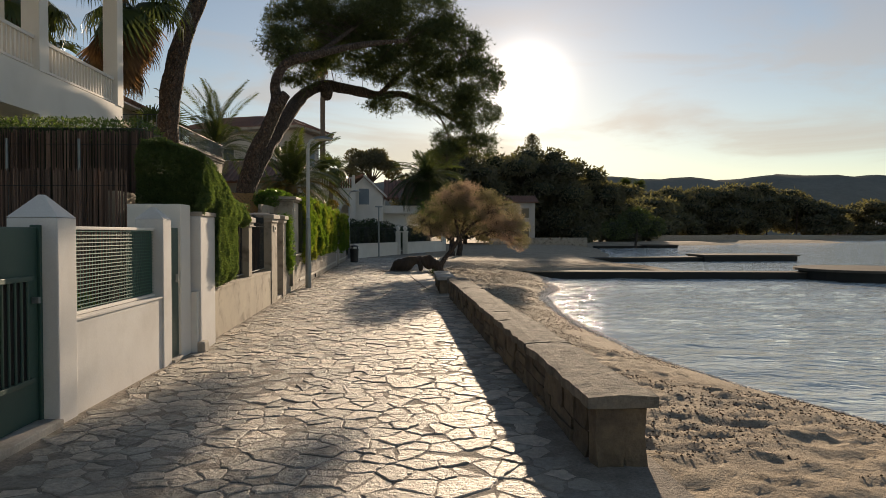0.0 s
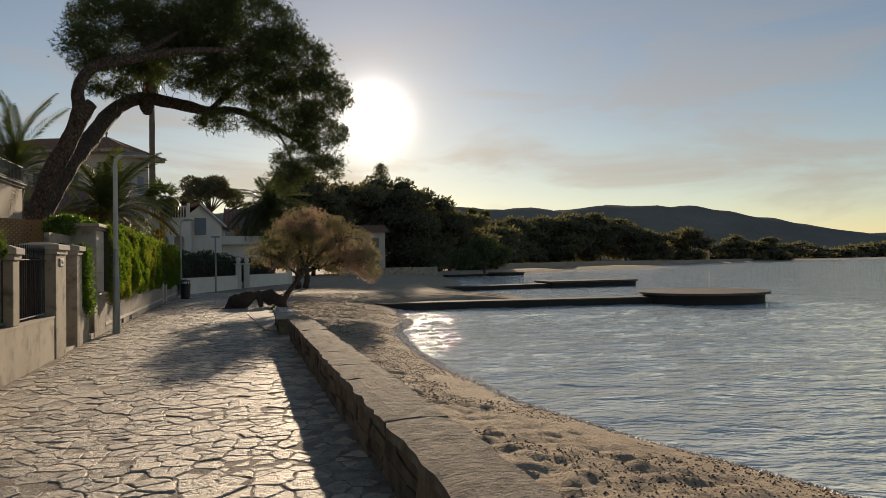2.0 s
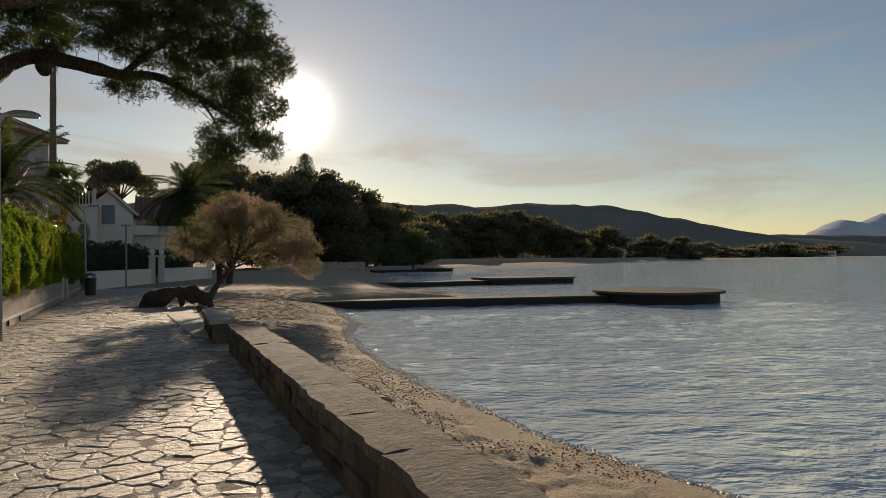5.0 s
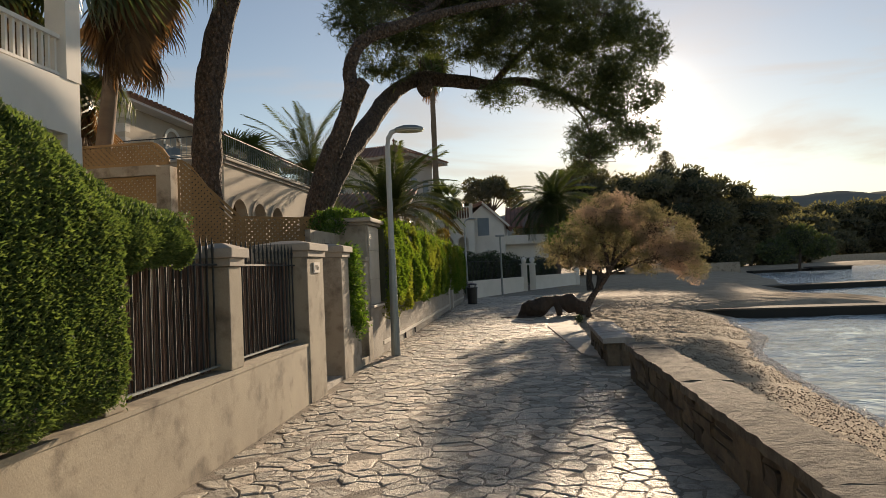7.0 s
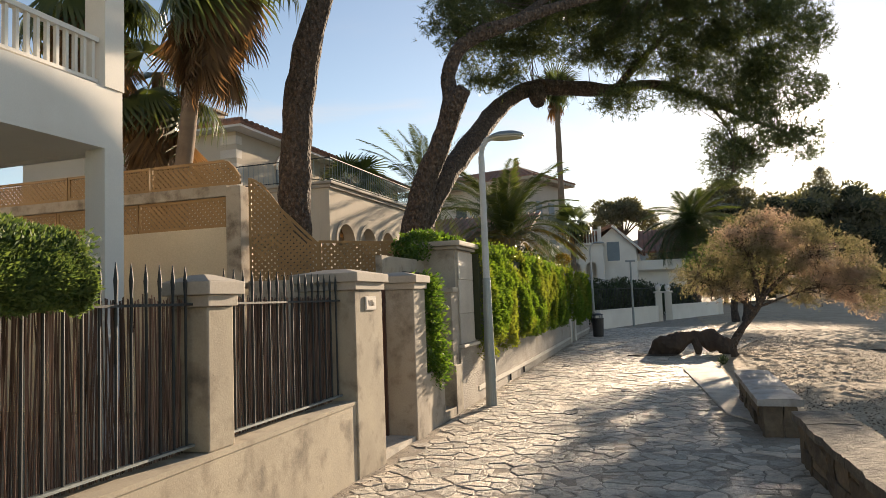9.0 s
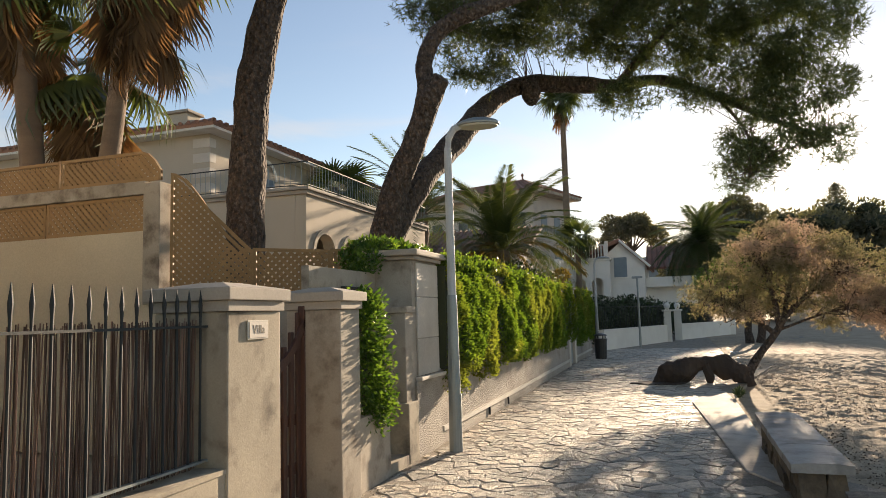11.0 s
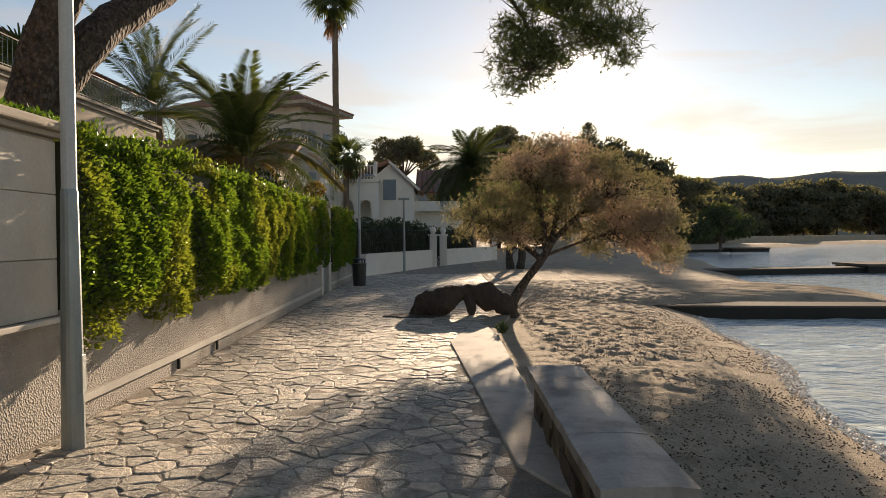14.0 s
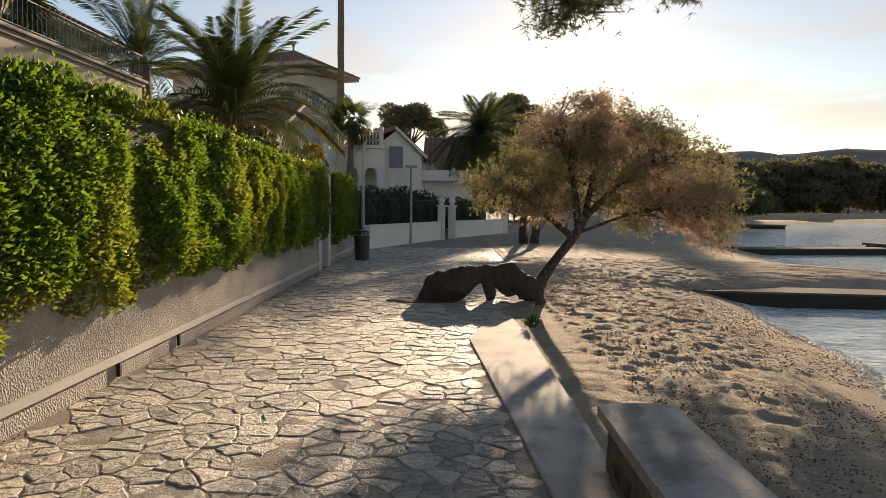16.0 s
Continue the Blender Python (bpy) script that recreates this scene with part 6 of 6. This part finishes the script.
date_palm((-10.9, 41.8, 0), 6.5, 0.32, 4.8, 44, "tall date palm with arching grey-green fronds behind the terrace", 61, spread=(-30, 85))
date_palm((-5.35, 34.6, 0), 3.9, 0.30, 3.4, 42, "date palm with some golden drooping fronds behind the hedge", 62, gold=8, spread=(-18, 80))
date_palm((2.0, 64.0, 0), 6.4, 0.40, 3.9, 84, "dense dark date palm beside the white house", 63, spread=(-45, 80), leaflet=0.62)
fan_palm((-7.2, 62.7, 0), 17.6, 0.24, 1.25, 22, 5, "very tall slender fan palm with a small crown", 64, skirt_drop=0.9)
fan_palm((-6.3, 61.0, 0), 7.2, 0.2, 1.15, 18, 3, "short fan palm near the grey house", 65, skirt_drop=0.5)
fan_palm((-9.75, 20.6, 0), 8.6, 0.20, 1.0, 24, 60, "fan palm with a golden skirt of dead leaves", 66, lean=(-1.0, 0), skirt_drop=1.5, petiole=1.0)
fan_palm((-8.75, 20.6, 0), 8.5, 0.165, 1.0, 26, 60, "leaning fan palm with golden hanging dead leaves", 67, lean=(1.05, 0), skirt_drop=1.5, petiole=1.0)
fan_palm((-9.9, 21.7, 0), 6.7, 0.18, 0.95, 16, 70, "shorter fan palm thickly skirted with dead leaves", 68, skirt_drop=1.5, petiole=0.8)
fan_palm((-12.6, 36.5, 0), 7.0, 0.2, 1.2, 18, 4, "fan palm showing above the villa terrace", 69)
fan_palm((91.5, 285, 0), 22.5, 0.5, 2.6, 20, 6, "distant fan palm above the far wood", 70, skirt_drop=1.2)
fan_palm((98.0, 287, 0), 22.0, 0.5, 2.6, 20, 6, "distant fan palm beside its twin above the wood", 71, skirt_drop=1.2)

# ---- tamarisk with its fallen trunk ----
tm = thing("tamarisk_tree", "wind-bent tamarisk with feathery rusty foliage and a fallen arched trunk", "tree")
log_pts = [(-0.40, 29.45, -0.12, 0.12), (-0.10, 29.5, 0.08, 0.24), (0.25, 29.5, 0.30, 0.27), (0.55, 29.5, 0.42, 0.24), (0.9, 29.5, 0.38, 0.19), (1.3, 29.55, 0.34, 0.21), (1.55, 29.55, 0.20, 0.22), (1.68, 29.6, -0.12, 0.16)]
part("fallen_trunk", rough_limb(bmesh.new(), log_pts, 8, 18, 0.40), M_BARKDARK, tm, "dark gnarled fallen trunk", smooth=True)
part("root_lump", rough_limb(bmesh.new(), [(0.72, 29.45, 0.42, 0.15), (0.78, 29.4, 0.18, 0.13), (0.8, 29.4, -0.02, 0.06)], 4, 9, 0.25), M_BARKDARK, tm)
stem = [(1.58, 29.5, 0.1, 0.13), (1.85, 29.6, 0.55, 0.10), (2.25, 29.7, 1.05, 0.09), (2.55, 29.8, 1.5, 0.07)]
limbs = [[(2.3, 29.7, 1.1, 0.08), (1.6, 29.9, 1.7, 0.05), (0.9, 29.6, 2.1, 0.02)], [(2.4, 29.75, 1.3, 0.08), (2.3, 29.9, 2.2, 0.05), (2.0, 30.0, 3.2, 0.02)],
         [(2.5, 29.8, 1.45, 0.07), (3.2, 30.0, 2.1, 0.05), (4.0, 30.1, 2.6, 0.02)], [(2.4, 29.75, 1.2, 0.04), (3.4, 29.9, 1.55, 0.025), (4.6, 30.2, 1.8, 0.012)], [(2.5, 29.8, 1.45, 0.06), (2.8, 30.4, 2.4, 0.04), (3.0, 30.8, 3.3, 0.02)]]
part("stem", rough_limb(bmesh.new(), stem, 6, 10, 0.1), M_BARK, tm)
for l in limbs:
    part("branch", rough_limb(bmesh.new(), l, 5, 6, 0.1), M_BARK, tm)
tam_blobs = [(0.7, 29.8, 2.0, 0.9, 0.9, 0.5), (1.5, 29.9, 2.75, 1.0, 1.0, 0.6), (2.3, 30.0, 3.2, 1.0, 1.0, 0.5), (3.3, 30.1, 2.85, 1.1, 1.1, 0.55), (4.2, 30.2, 2.35, 1.1, 1.1, 0.6), (4.9, 30.3, 1.7, 0.85, 0.9, 0.5),
             (3.6, 30.1, 1.75, 1.1, 1.1, 0.5), (2.4, 30.0, 2.2, 1.1, 1.0, 0.55), (1.3, 29.8, 1.75, 0.7, 0.8, 0.35), (5.3, 30.3, 1.2, 0.4, 0.6, 0.3)]
tam_blobs = [(2.95 + (b[0] - 2.75) * 0.84, b[1], b[2], b[3] * 0.88, b[4] * 0.88, b[5]) for b in tam_blobs]
twig_crown(tm, np.random.default_rng(74), [b for b in tam_blobs if b[0] <= 2.0], 140, 36, 0.075, M_TAMARISK, [q for l in limbs for q in smooth_line(l, 5)[0]], M_BARK, blades=6, width=0.013, cluster_r=0.125, droop=0.4)
twig_crown(tm, np.random.default_rng(72), [b for b in tam_blobs if b[0] > 2.0], 400, 36, 0.075, M_TAMARISK, [q for l in limbs for q in smooth_line(l, 5)[0]], M_BARK, blades=6, width=0.015, cluster_r=0.125, droop=0.4)
rng = np.random.default_rng(73)
t2 = thing("tamarisk_tree", "second greener tamarisk standing further back on the beach", "tree")
for k, x in enumerate((3.4, 3.9)):
    part("trunk", rough_limb(bmesh.new(), [(x, 49.0, -0.1, 0.22), (x + 0.1 * k, 49.1, 1.0, 0.17), (x + 0.3 - 0.6 * k, 49.2, 2.4, 0.1)], 5, 9, 0.12), M_BARK, t2)
twig_crown(t2, rng, [(2.5, 49, 3.0, 1.3, 1.3, 0.7), (4.2, 49.2, 3.2, 1.5, 1.4, 0.7), (3.4, 49, 3.6, 1.2, 1.2, 0.5)], 200, 20, 0.18, M_VINE, [(3.6, 49.2, 2.4)], M_BARK, blades=7, width=0.02, cluster_r=0.26)


# ---- shrubs, middle wood, far woods ----
def leafy_mass(name, label, blobs, count, length, width, mat, seed, category="shrub", trunks=(), kind="", shell=0.8):
    rng = np.random.default_rng(seed)
    t = thing(name, label, category, kind=kind)
    pts, d = blob_leaves(rng, blobs, count, shell)
    leaves("leaves", pts, mat, t, length, width, d, 0.8, rng=rng)
    # filler balls close the gaps, shade put into their colour
    core = bmesh.new()
    for b in blobs:
        bmesh.ops.create_icosphere(core, subdivisions=2, radius=1.0, matrix=Matrix.LocRotScale(b[:3], None, (b[3] * 0.84, b[4] * 0.84, b[5] * 0.84)))
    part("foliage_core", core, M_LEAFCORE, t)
    for p in trunks:
        part("trunk", rough_limb(bmesh.new(), p, 5, 8, 0.12), M_BARK, t)
    return t


rng = np.random.default_rng(80)
leafy_mass("shrub", "dark leafy shrubs crowding behind the white wall", [(-4.0 + i * 0.5 + rng.uniform(-0.2, 0.2), 47.6 + i * 1.05, 1.35 + rng.uniform(-0.1, 0.3), 0.9, 1.0, 1.05) for i in range(6)], 9000, 0.16, 0.07, M_SHRUB, 81)
leafy_mass("shrub", "low shrubs behind the far white wall", [(-0.6 + i * 0.55, 56.5 + i * 1.2, 1.1 + rng.uniform(0, 0.3), 0.9, 1.0, 0.9) for i in range(4)], 4500, 0.16, 0.07, M_SHRUB, 82)
leafy_mass("shrub", "small green shrub behind the mesh fence", [(-3.0, 7.05, 0.8, 0.16, 0.3, 0.3), (-3.0, 7.5, 0.7, 0.15, 0.25, 0.25)], 700, 0.06, 0.03, M_VINE, 84)
leafy_mass("shrub", "garden shrubs below the palms", [(-5.0 + rng.uniform(-1.5, 0.8), 33 + i * 1.2, 2.3 + rng.uniform(0, 0.5), 1.0, 1.1, 0.8) for i in range(7)], 8000, 0.14, 0.06, M_SHRUB, 83)


def umbrella_pine(at, height, spread, label, seed, name="pine_tree"):
    rng = np.random.default_rng(seed)
    x, y, z = at
    t = thing(name, label, "tree")
    top = z + height
    part("trunk", rough_limb(bmesh.new(), [(x, y, z - 0.2, 0.3), (x + 0.3, y, z + height * 0.4, 0.24), (x - 0.2, y, z + height * 0.72, 0.18)], 6, 9, 0.1), M_BARK, t)
    blobs = []
    for i in range(9):
        a, r = i * 2.4, spread * math.sqrt((i + 0.5) / 9) * 0.8
        bx, by, bz = x + r * math.cos(a), y + r * math.sin(a), top - 0.22 * height * (0.35 + (r / spread) ** 2) + rng.uniform(-0.9, 0.5)
        blobs.append((bx, by, bz, spread * rng.uniform(0.2, 0.4), spread * 0.3, height * rng.uniform(0.04, 0.085)))
        part("branch", tube(bmesh.new(), [(x, y, z + height * 0.62), ((x + bx) / 2, (y + by) / 2, z + height * 0.72), (bx, by, bz)], [0.12, 0.08, 0.03], 5), M_BARK, t)
    pts, d = blob_leaves(rng, blobs, 7500, 0.7)
    leaves("needles", pts, M_HAZYLEAF, t, 0.42, 0.17, d, 0.9, rng=rng)
    return t


umbrella_pine((-4.4, 92, 0), 13.2, 3.8, "umbrella pine with an open crown behind the white house", 91)
umbrella_pine((-8.0, 96, 0), 11.0, 3.0, "smaller umbrella pine behind the roofs", 92)
umbrella_pine((7.0, 104, 0), 15.5, 5.0, "broad umbrella pine at the edge of the wood", 93)


def wood(name, label, line, count, length, mat, seed, depth=8.0, under=True):
    """A belt of tree crowns: line holds (x, y, top height, half width)."""
    rng = np.random.default_rng(seed)
    blobs, P, stems = [], [], bmesh.new()
    for x, y, top, w in line:
        for k in range(26):
            cz = top * rng.uniform(0.08, 0.86)
            r = w * rng.uniform(0.38, 0.75)
            bz = top * rng.uniform(0.07, 0.13)
            blobs.append((x + rng.uniform(-w, w) * 0.8, y + rng.uniform(-depth, depth), min(cz, top - bz), r, r, bz))
        blobs.append((x, y, top * 0.9, w * 0.45, w * 0.45, top * 0.1))
        tube(stems, [(x, y - depth * 0.6, -1), (x + 0.4, y - depth * 0.6, top * 0.6)], [0.35, 0.2], 5)
    t = thing(name, label, "wood", kind="stuff")
    part("stems", stems, M_BARK, t)
    pts, d = blob_leaves(rng, blobs, count, 0.8)
    pts = pts[pts[:, 2] > -0.3]
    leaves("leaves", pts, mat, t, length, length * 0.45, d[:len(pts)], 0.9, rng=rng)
    # filler balls carry the shade between the crowns as dark colour
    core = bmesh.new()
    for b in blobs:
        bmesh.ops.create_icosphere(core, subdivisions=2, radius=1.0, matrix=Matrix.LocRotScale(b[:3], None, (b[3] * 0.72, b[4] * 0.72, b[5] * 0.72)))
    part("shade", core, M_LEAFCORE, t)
    return t


wood("wood", "dark pine and oak wood behind the beach", [(3, 100, 11, 4), (9, 108, 13.5, 5), (15, 116, 15, 5), (22, 124, 17, 6), (27, 126, 17, 5), (32, 130, 15.5, 5), (37, 134, 14, 5), (42, 138, 11.5, 4), (46, 142, 8, 4)], 110000, 0.75, M_HAZYLEAF, 101, 6)
wood("wood", "dark wood along the shore of the next bay", [(60, 190, 9, 8), (75, 215, 13, 9), (90, 250, 17, 10), (105, 270, 20, 11), (122, 280, 21, 11), (138, 288, 22.5, 11), (152, 290, 23.5, 10), (166, 292, 21, 10), (180, 292, 15, 9), (207, 300, 17, 8), (240, 305, 13, 8), (262, 308, 12, 8), (290, 330, 9, 9)], 95000, 1.5, M_HAZYLEAF, 102, 9)
wood("wood", "low trees along the far side of the bay", [(330 + i * 42, 420 + i * 16, 8 + (i % 3) * 2.5, 20) for i in range(9)], 16000, 2.6, M_HAZYLEAF, 103, 12)
leafy_mass("beach_tree", "light green young tree at the edge of the wood", [(33, 98, 3.5, 2.2, 2.2, 1.6), (36, 100, 2.6, 2.0, 2.0, 1.3), (30, 97, 2.2, 2.0, 2.0, 1.3)], 4000, 0.45, 0.2, M_PINE, 104, "tree", trunks=([(33, 98, -0.5, 0.2), (33.2, 98, 2.5, 0.15), (33.3, 98, 3.5, 0.1)],))
ar = thing("araucaria", "slim conifer with level tiers above the wood", "tree", at=(23.5, 128, 0))
part("trunk", tube(bmesh.new(), [(0, 0, -0.5), (0, 0, 19.6)], [0.35, 0.06], 7), M_BARK, ar)
rng = np.random.default_rng(105)
pts = []
for k in range(7):
    z, r = 19.6 - k * 0.55, 0.7 + 0.55 * math.sqrt(k)
    a = rng.uniform(0, 2 * math.pi, 330)
    q = rng.uniform(0.1, 1, 330) * r
    pts.append(np.stack([q * np.cos(a), q * np.sin(a), z + 0.1 * q + rng.normal(0, 0.16, 330)], 1))
leaves("leaves", np.concatenate(pts), M_HAZYLEAF, ar, 0.35, 0.12, None, 1.0, rng=rng)
sw = thing("sea_wall", "long low pale wall along the next bay", "wall")
part("body", run(bmesh.new(), (50, 140), (128, 206), -0.5, 0.5, -0.8, 1.2), M_TANDARK, sw)
part("body", run(bmesh.new(), (128, 206), (330, 365), -0.5, 0.5, -0.8, 1.0), M_TANDARK, sw)


def hill(name, label, profile, y, mat, depth, seed):
    """A ridge from (x, height) points at distance y."""
    xs = np.linspace(profile[0][0], profile[-1][0], 160)
    top = np.interp(xs, [p[0] for p in profile], [p[1] for p in profile])
    top = top + 0.018 * top.max() * vnoise(xs * 60 / (xs[-1] - xs[0]), xs * 0, seed) + 0.010 * top.max() * vnoise(xs * 200 / (xs[-1] - xs[0]), xs * 0, seed + 1)
    prof = [0.0, 0.25, 0.55, 0.82, 0.96, 1.0, 0.9]
    v = np.concatenate([np.stack([xs, np.full_like(xs, y - depth * (1 - i / 5)), np.maximum(top * p, 0) - 2 + 0.06 * top * vnoise(xs * 40 / (xs[-1] - xs[0]), xs * 0 + i * 1.7, seed + 2) * (0 < i < 5)], 1) for i, p in enumerate(prof)])
    n = 160
    i = np.arange((len(prof) - 1) * n).reshape(-1, n)[:, :-1].ravel()
    ob = fast_mesh(name, v, np.stack([i, i + 1, i + n + 1, i + n], 1), mat, None, True)
    return tagged(ob, label, "hill", kind="structure")


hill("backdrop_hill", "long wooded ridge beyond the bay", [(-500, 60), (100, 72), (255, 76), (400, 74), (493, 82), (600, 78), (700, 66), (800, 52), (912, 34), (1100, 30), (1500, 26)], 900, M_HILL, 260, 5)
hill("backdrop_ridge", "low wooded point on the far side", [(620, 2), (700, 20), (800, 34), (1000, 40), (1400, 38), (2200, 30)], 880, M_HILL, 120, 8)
hill("backdrop_mountains", "far mountains behind the bay, coloured pale blue for haze", [(2230, 0), (2400, 90), (2540, 150), (2640, 128), (2790, 176), (3000, 150), (3200, 200), (3800, 120)], 2000, M_HAZE, 300, 9)

# ---- beach litter and foam line ----
rng = np.random.default_rng(120)
n = 9000
y = rng.uniform(5, 34, n)
x = shore_x(y) - 0.04 + rng.normal(0, 0.12, n) - 0.08 * rng.random(n)
P = np.stack([x, y, ground_z(x, y)], 1)


def pebbles(name, P, size, mat, rng, label, category):
    n = len(P)
    base = np.array([(1, 0, 0), (0, 1, 0), (-1, 0, 0), (0, -1, 0), (0, 0, 0.8), (0, 0, -0.5)], float)
    s = size * rng.uniform(0.4, 1.4, (n, 1, 1)) * rng.uniform(0.6, 1.3, (n, 1, 3))
    a = rng.uniform(0, 2 * math.pi, n)
    c, q = np.cos(a)[:, None], np.sin(a)[:, None]
    b = base[None] * s
    r = np.stack([b[..., 0] * c - b[..., 1] * q, b[..., 0] * q + b[..., 1] * c, b[..., 2]], -1) + P[:, None, :]
    f = np.array([(0, 1, 4), (1, 2, 4), (2, 3, 4), (3, 0, 4), (1, 0, 5), (2, 1, 5), (3, 2, 5), (0, 3, 5)])
    ob = fast_mesh(name, r.reshape(-1, 3), (np.arange(n)[:, None, None] * 6 + f[None]).reshape(-1, 3), mat)
    return tagged(ob, label, category, kind="stuff")


pebbles("foam_line", P, 0.024, M_FOAM, rng, "line of foam and pale debris along the waterline", "foam")
n = 34000
x, y = rng.uniform(1.9, 6.0, n), rng.uniform(3, 36, n)
keep = (shore_x(y) - x > 0.25) & (vnoise(x * 0.8, y * 0.8, 77) + 0.25 * vnoise(x * 3, y * 3, 78) > -0.35)
x, y = x[keep], y[keep]
pebbles("beach_litter", np.stack([x, y, ground_z(x, y) + 0.003], 1), 0.011, M_LITTER, rng, "scattered dry seaweed and bark crumbs on the sand", "litter")

# soil pit round the fallen trunk
pit = bmesh.new()
poly = [(-0.35 + 0.62 * math.cos(i * math.pi / 10) * (1 + 0.12 * math.sin(i * 1.9)), 29.25 + 0.34 * math.sin(i * math.pi / 10)) for i in range(20)]
prism(pit, poly, -0.05, 0.022)
tagged(part("tree_pit", pit, M_BARKDARK), "dark soil pit in the paving round the fallen trunk", "soil", kind="structure")

n = 900
y = rng.uniform(5, 34, n)
x = np.interp(y, [5, 10, 16, 21, 25, 35], [-2.6, -2.6, -2.78, -2.95, -3.0, -3.25]) + 0.03 + np.abs(rng.normal(0, 0.16, n))
keep = vnoise(y * 0.9, x * 0, 140) > -0.2
pebbles("leaf_litter", np.stack([x, y, np.full(n, 0.006)], 1)[keep], 0.007, M_LITTER, rng, "dry brown leaf crumbs gathered along the garden walls", "litter")
pot = thing("potted_plant", "potted plant with orange-brown leaves on the gate post", "plant", at=(wall_x(34.9) - 0.16, 34.78, 2.602))
part("pot", tube(bmesh.new(), [(0, 0, 0), (0, 0, 0.2), (0, 0, 0.24)], [0.1, 0.15, 0.155], 12), M_ROOF, pot)
pts, d = blob_leaves(rng, [(0, 0, 0.38, 0.26, 0.26, 0.17)], 420, 0.7)
leaves("leaves", pts, M_PALMGOLD, pot, 0.11, 0.04, d, 0.6, rng=rng)


# ---- flagstones ----
def flagstones():
    rng = random.Random(9)
    cell_x, cell_y = 0.215, 0.135
    cols, rows = 23, 342
    x_start, y_start = -3.35, -1.5
    seeds = {}
    for j in range(rows):
        for i in range(cols):
            seeds[i, j] = Vector((x_start + (i + 0.5 + 0.5 * (j % 2) + rng.uniform(-0.42, 0.42)) * cell_x, y_start + (j + 0.5 + rng.uniform(-0.42, 0.42)) * cell_y))
    # some stones swallow their neighbours and come out large
    for key in list(seeds):
        if key not in seeds:
            continue
        u = rng.random()
        if u < 0.045:
            for di, dj in ((-1, 0), (1, 0), (0, -1), (0, 1), (-1, 1), (1, 1)):
                seeds.pop((key[0] + di, key[1] + dj), None)
        elif u < 0.24:
            seeds.pop((key[0] + rng.choice((-1, 1)), key[1] + rng.choice((0, 1))), None)

    def clip(poly, m, n):
        out = []
        for k in range(len(poly)):
            a, b = poly[k], poly[(k + 1) % len(poly)]
            da, db = (a - m).dot(n), (b - m).dot(n)
            if da <= 0:
                out.append(a)
            if da * db < 0:
                out.append(a + (b - a) * (da / (da - db)))
        return out

    def right_edge(y):
        return 1.40 if y < 18 else (1.0 if y < 19.5 else (0.74 if y < 20 else (0.36 + (26 - y) * 0.068 if y < 26 else 0.75 + (y - 26) * 0.12)))
    rest = bmesh.new()
    near = 0
    for (i, j), c in seeds.items():
        if not (wall_x(c.y) + 0.08 < c.x < right_edge(c.y) - 0.05):
            continue
        poly = [c + Vector(p) for p in ((-0.7, -0.5), (0.7, -0.5), (0.7, 0.5), (-0.7, 0.5))]
        for di in range(-4, 5):
            for dj in range(-4, 5):
                o = seeds.get((i + di, j + dj))
                if o is None or (di == 0 and dj == 0):
                    continue
                dv = o - c
                # stones lie wider than they are deep
                poly = clip(poly, (c + o) / 2, dv)
                if len(poly) < 3:
                    break
            if len(poly) < 3:
                break
        lx, rx = wall_x(c.y) + 0.02, right_edge(c.y)
        if len(poly) >= 3:
            poly = clip(poly, Vector((lx, 0)), Vector((-1, 0)))
        if len(poly) >= 3:
            poly = clip(poly, Vector((rx, 0)), Vector((1, 0)))
        if len(poly) < 3:
            continue
        mid = sum(poly, Vector((0, 0))) / len(poly)
        size = max((p - mid).length for p in poly)
        if size < 0.05:
            continue
        gap = 0.002 + rng.uniform(0, 0.011)
        h = rng.uniform(-0.005, 0.006)
        tilt = 0.014 if size > 0.2 else 0.035
        tx, ty = rng.uniform(-tilt, tilt), rng.uniform(-tilt, tilt)
        rings = []
        jit = [Vector((rng.uniform(-0.012, 0.012), rng.uniform(-0.012, 0.012))) for _ in poly]
        pts = []
        for k, p in enumerate(poly):
            q = poly[(k + 1) % len(poly)]
            pts.append(p + jit[k])
            n = min(3, int((q - p).length / 0.055))
            for s in range(1, n + 1):
                pts.append(p.lerp(q, s / (n + 1)) + Vector((rng.uniform(-0.010, 0.010), rng.uniform(-0.010, 0.010))))
        own = 28 <= j < 62 and near < 300
        bm = bmesh.new() if own else rest
        for inset, z in ((gap, -0.03), (gap, h - 0.005), (gap + 0.012, h)):
            ring = []
            for p in pts:
                d = p - mid
                k = max(0.3, 1 - inset / max(d.length, 0.03))
                q = mid + d * k
                dz = 0 if z < -0.02 else (q.x - mid.x) * tx + (q.y - mid.y) * ty
                ring.append(bm.verts.new((q.x, q.y, z + dz)))
            rings.append(ring)
        for a, b in zip(rings, rings[1:]):
            for k in range(len(pts)):
                bm.faces.new((a[k], a[(k + 1) % len(pts)], b[(k + 1) % len(pts)], b[k]))
        bm.faces.new(rings[-1])
        if own:
            part("flagstone", bm, M_STONE, pavement)
            near += 1
    ob = part("flagstones", rest, M_STONE, pavement)
    tagged(ob, kind="stuff")


flagstones()
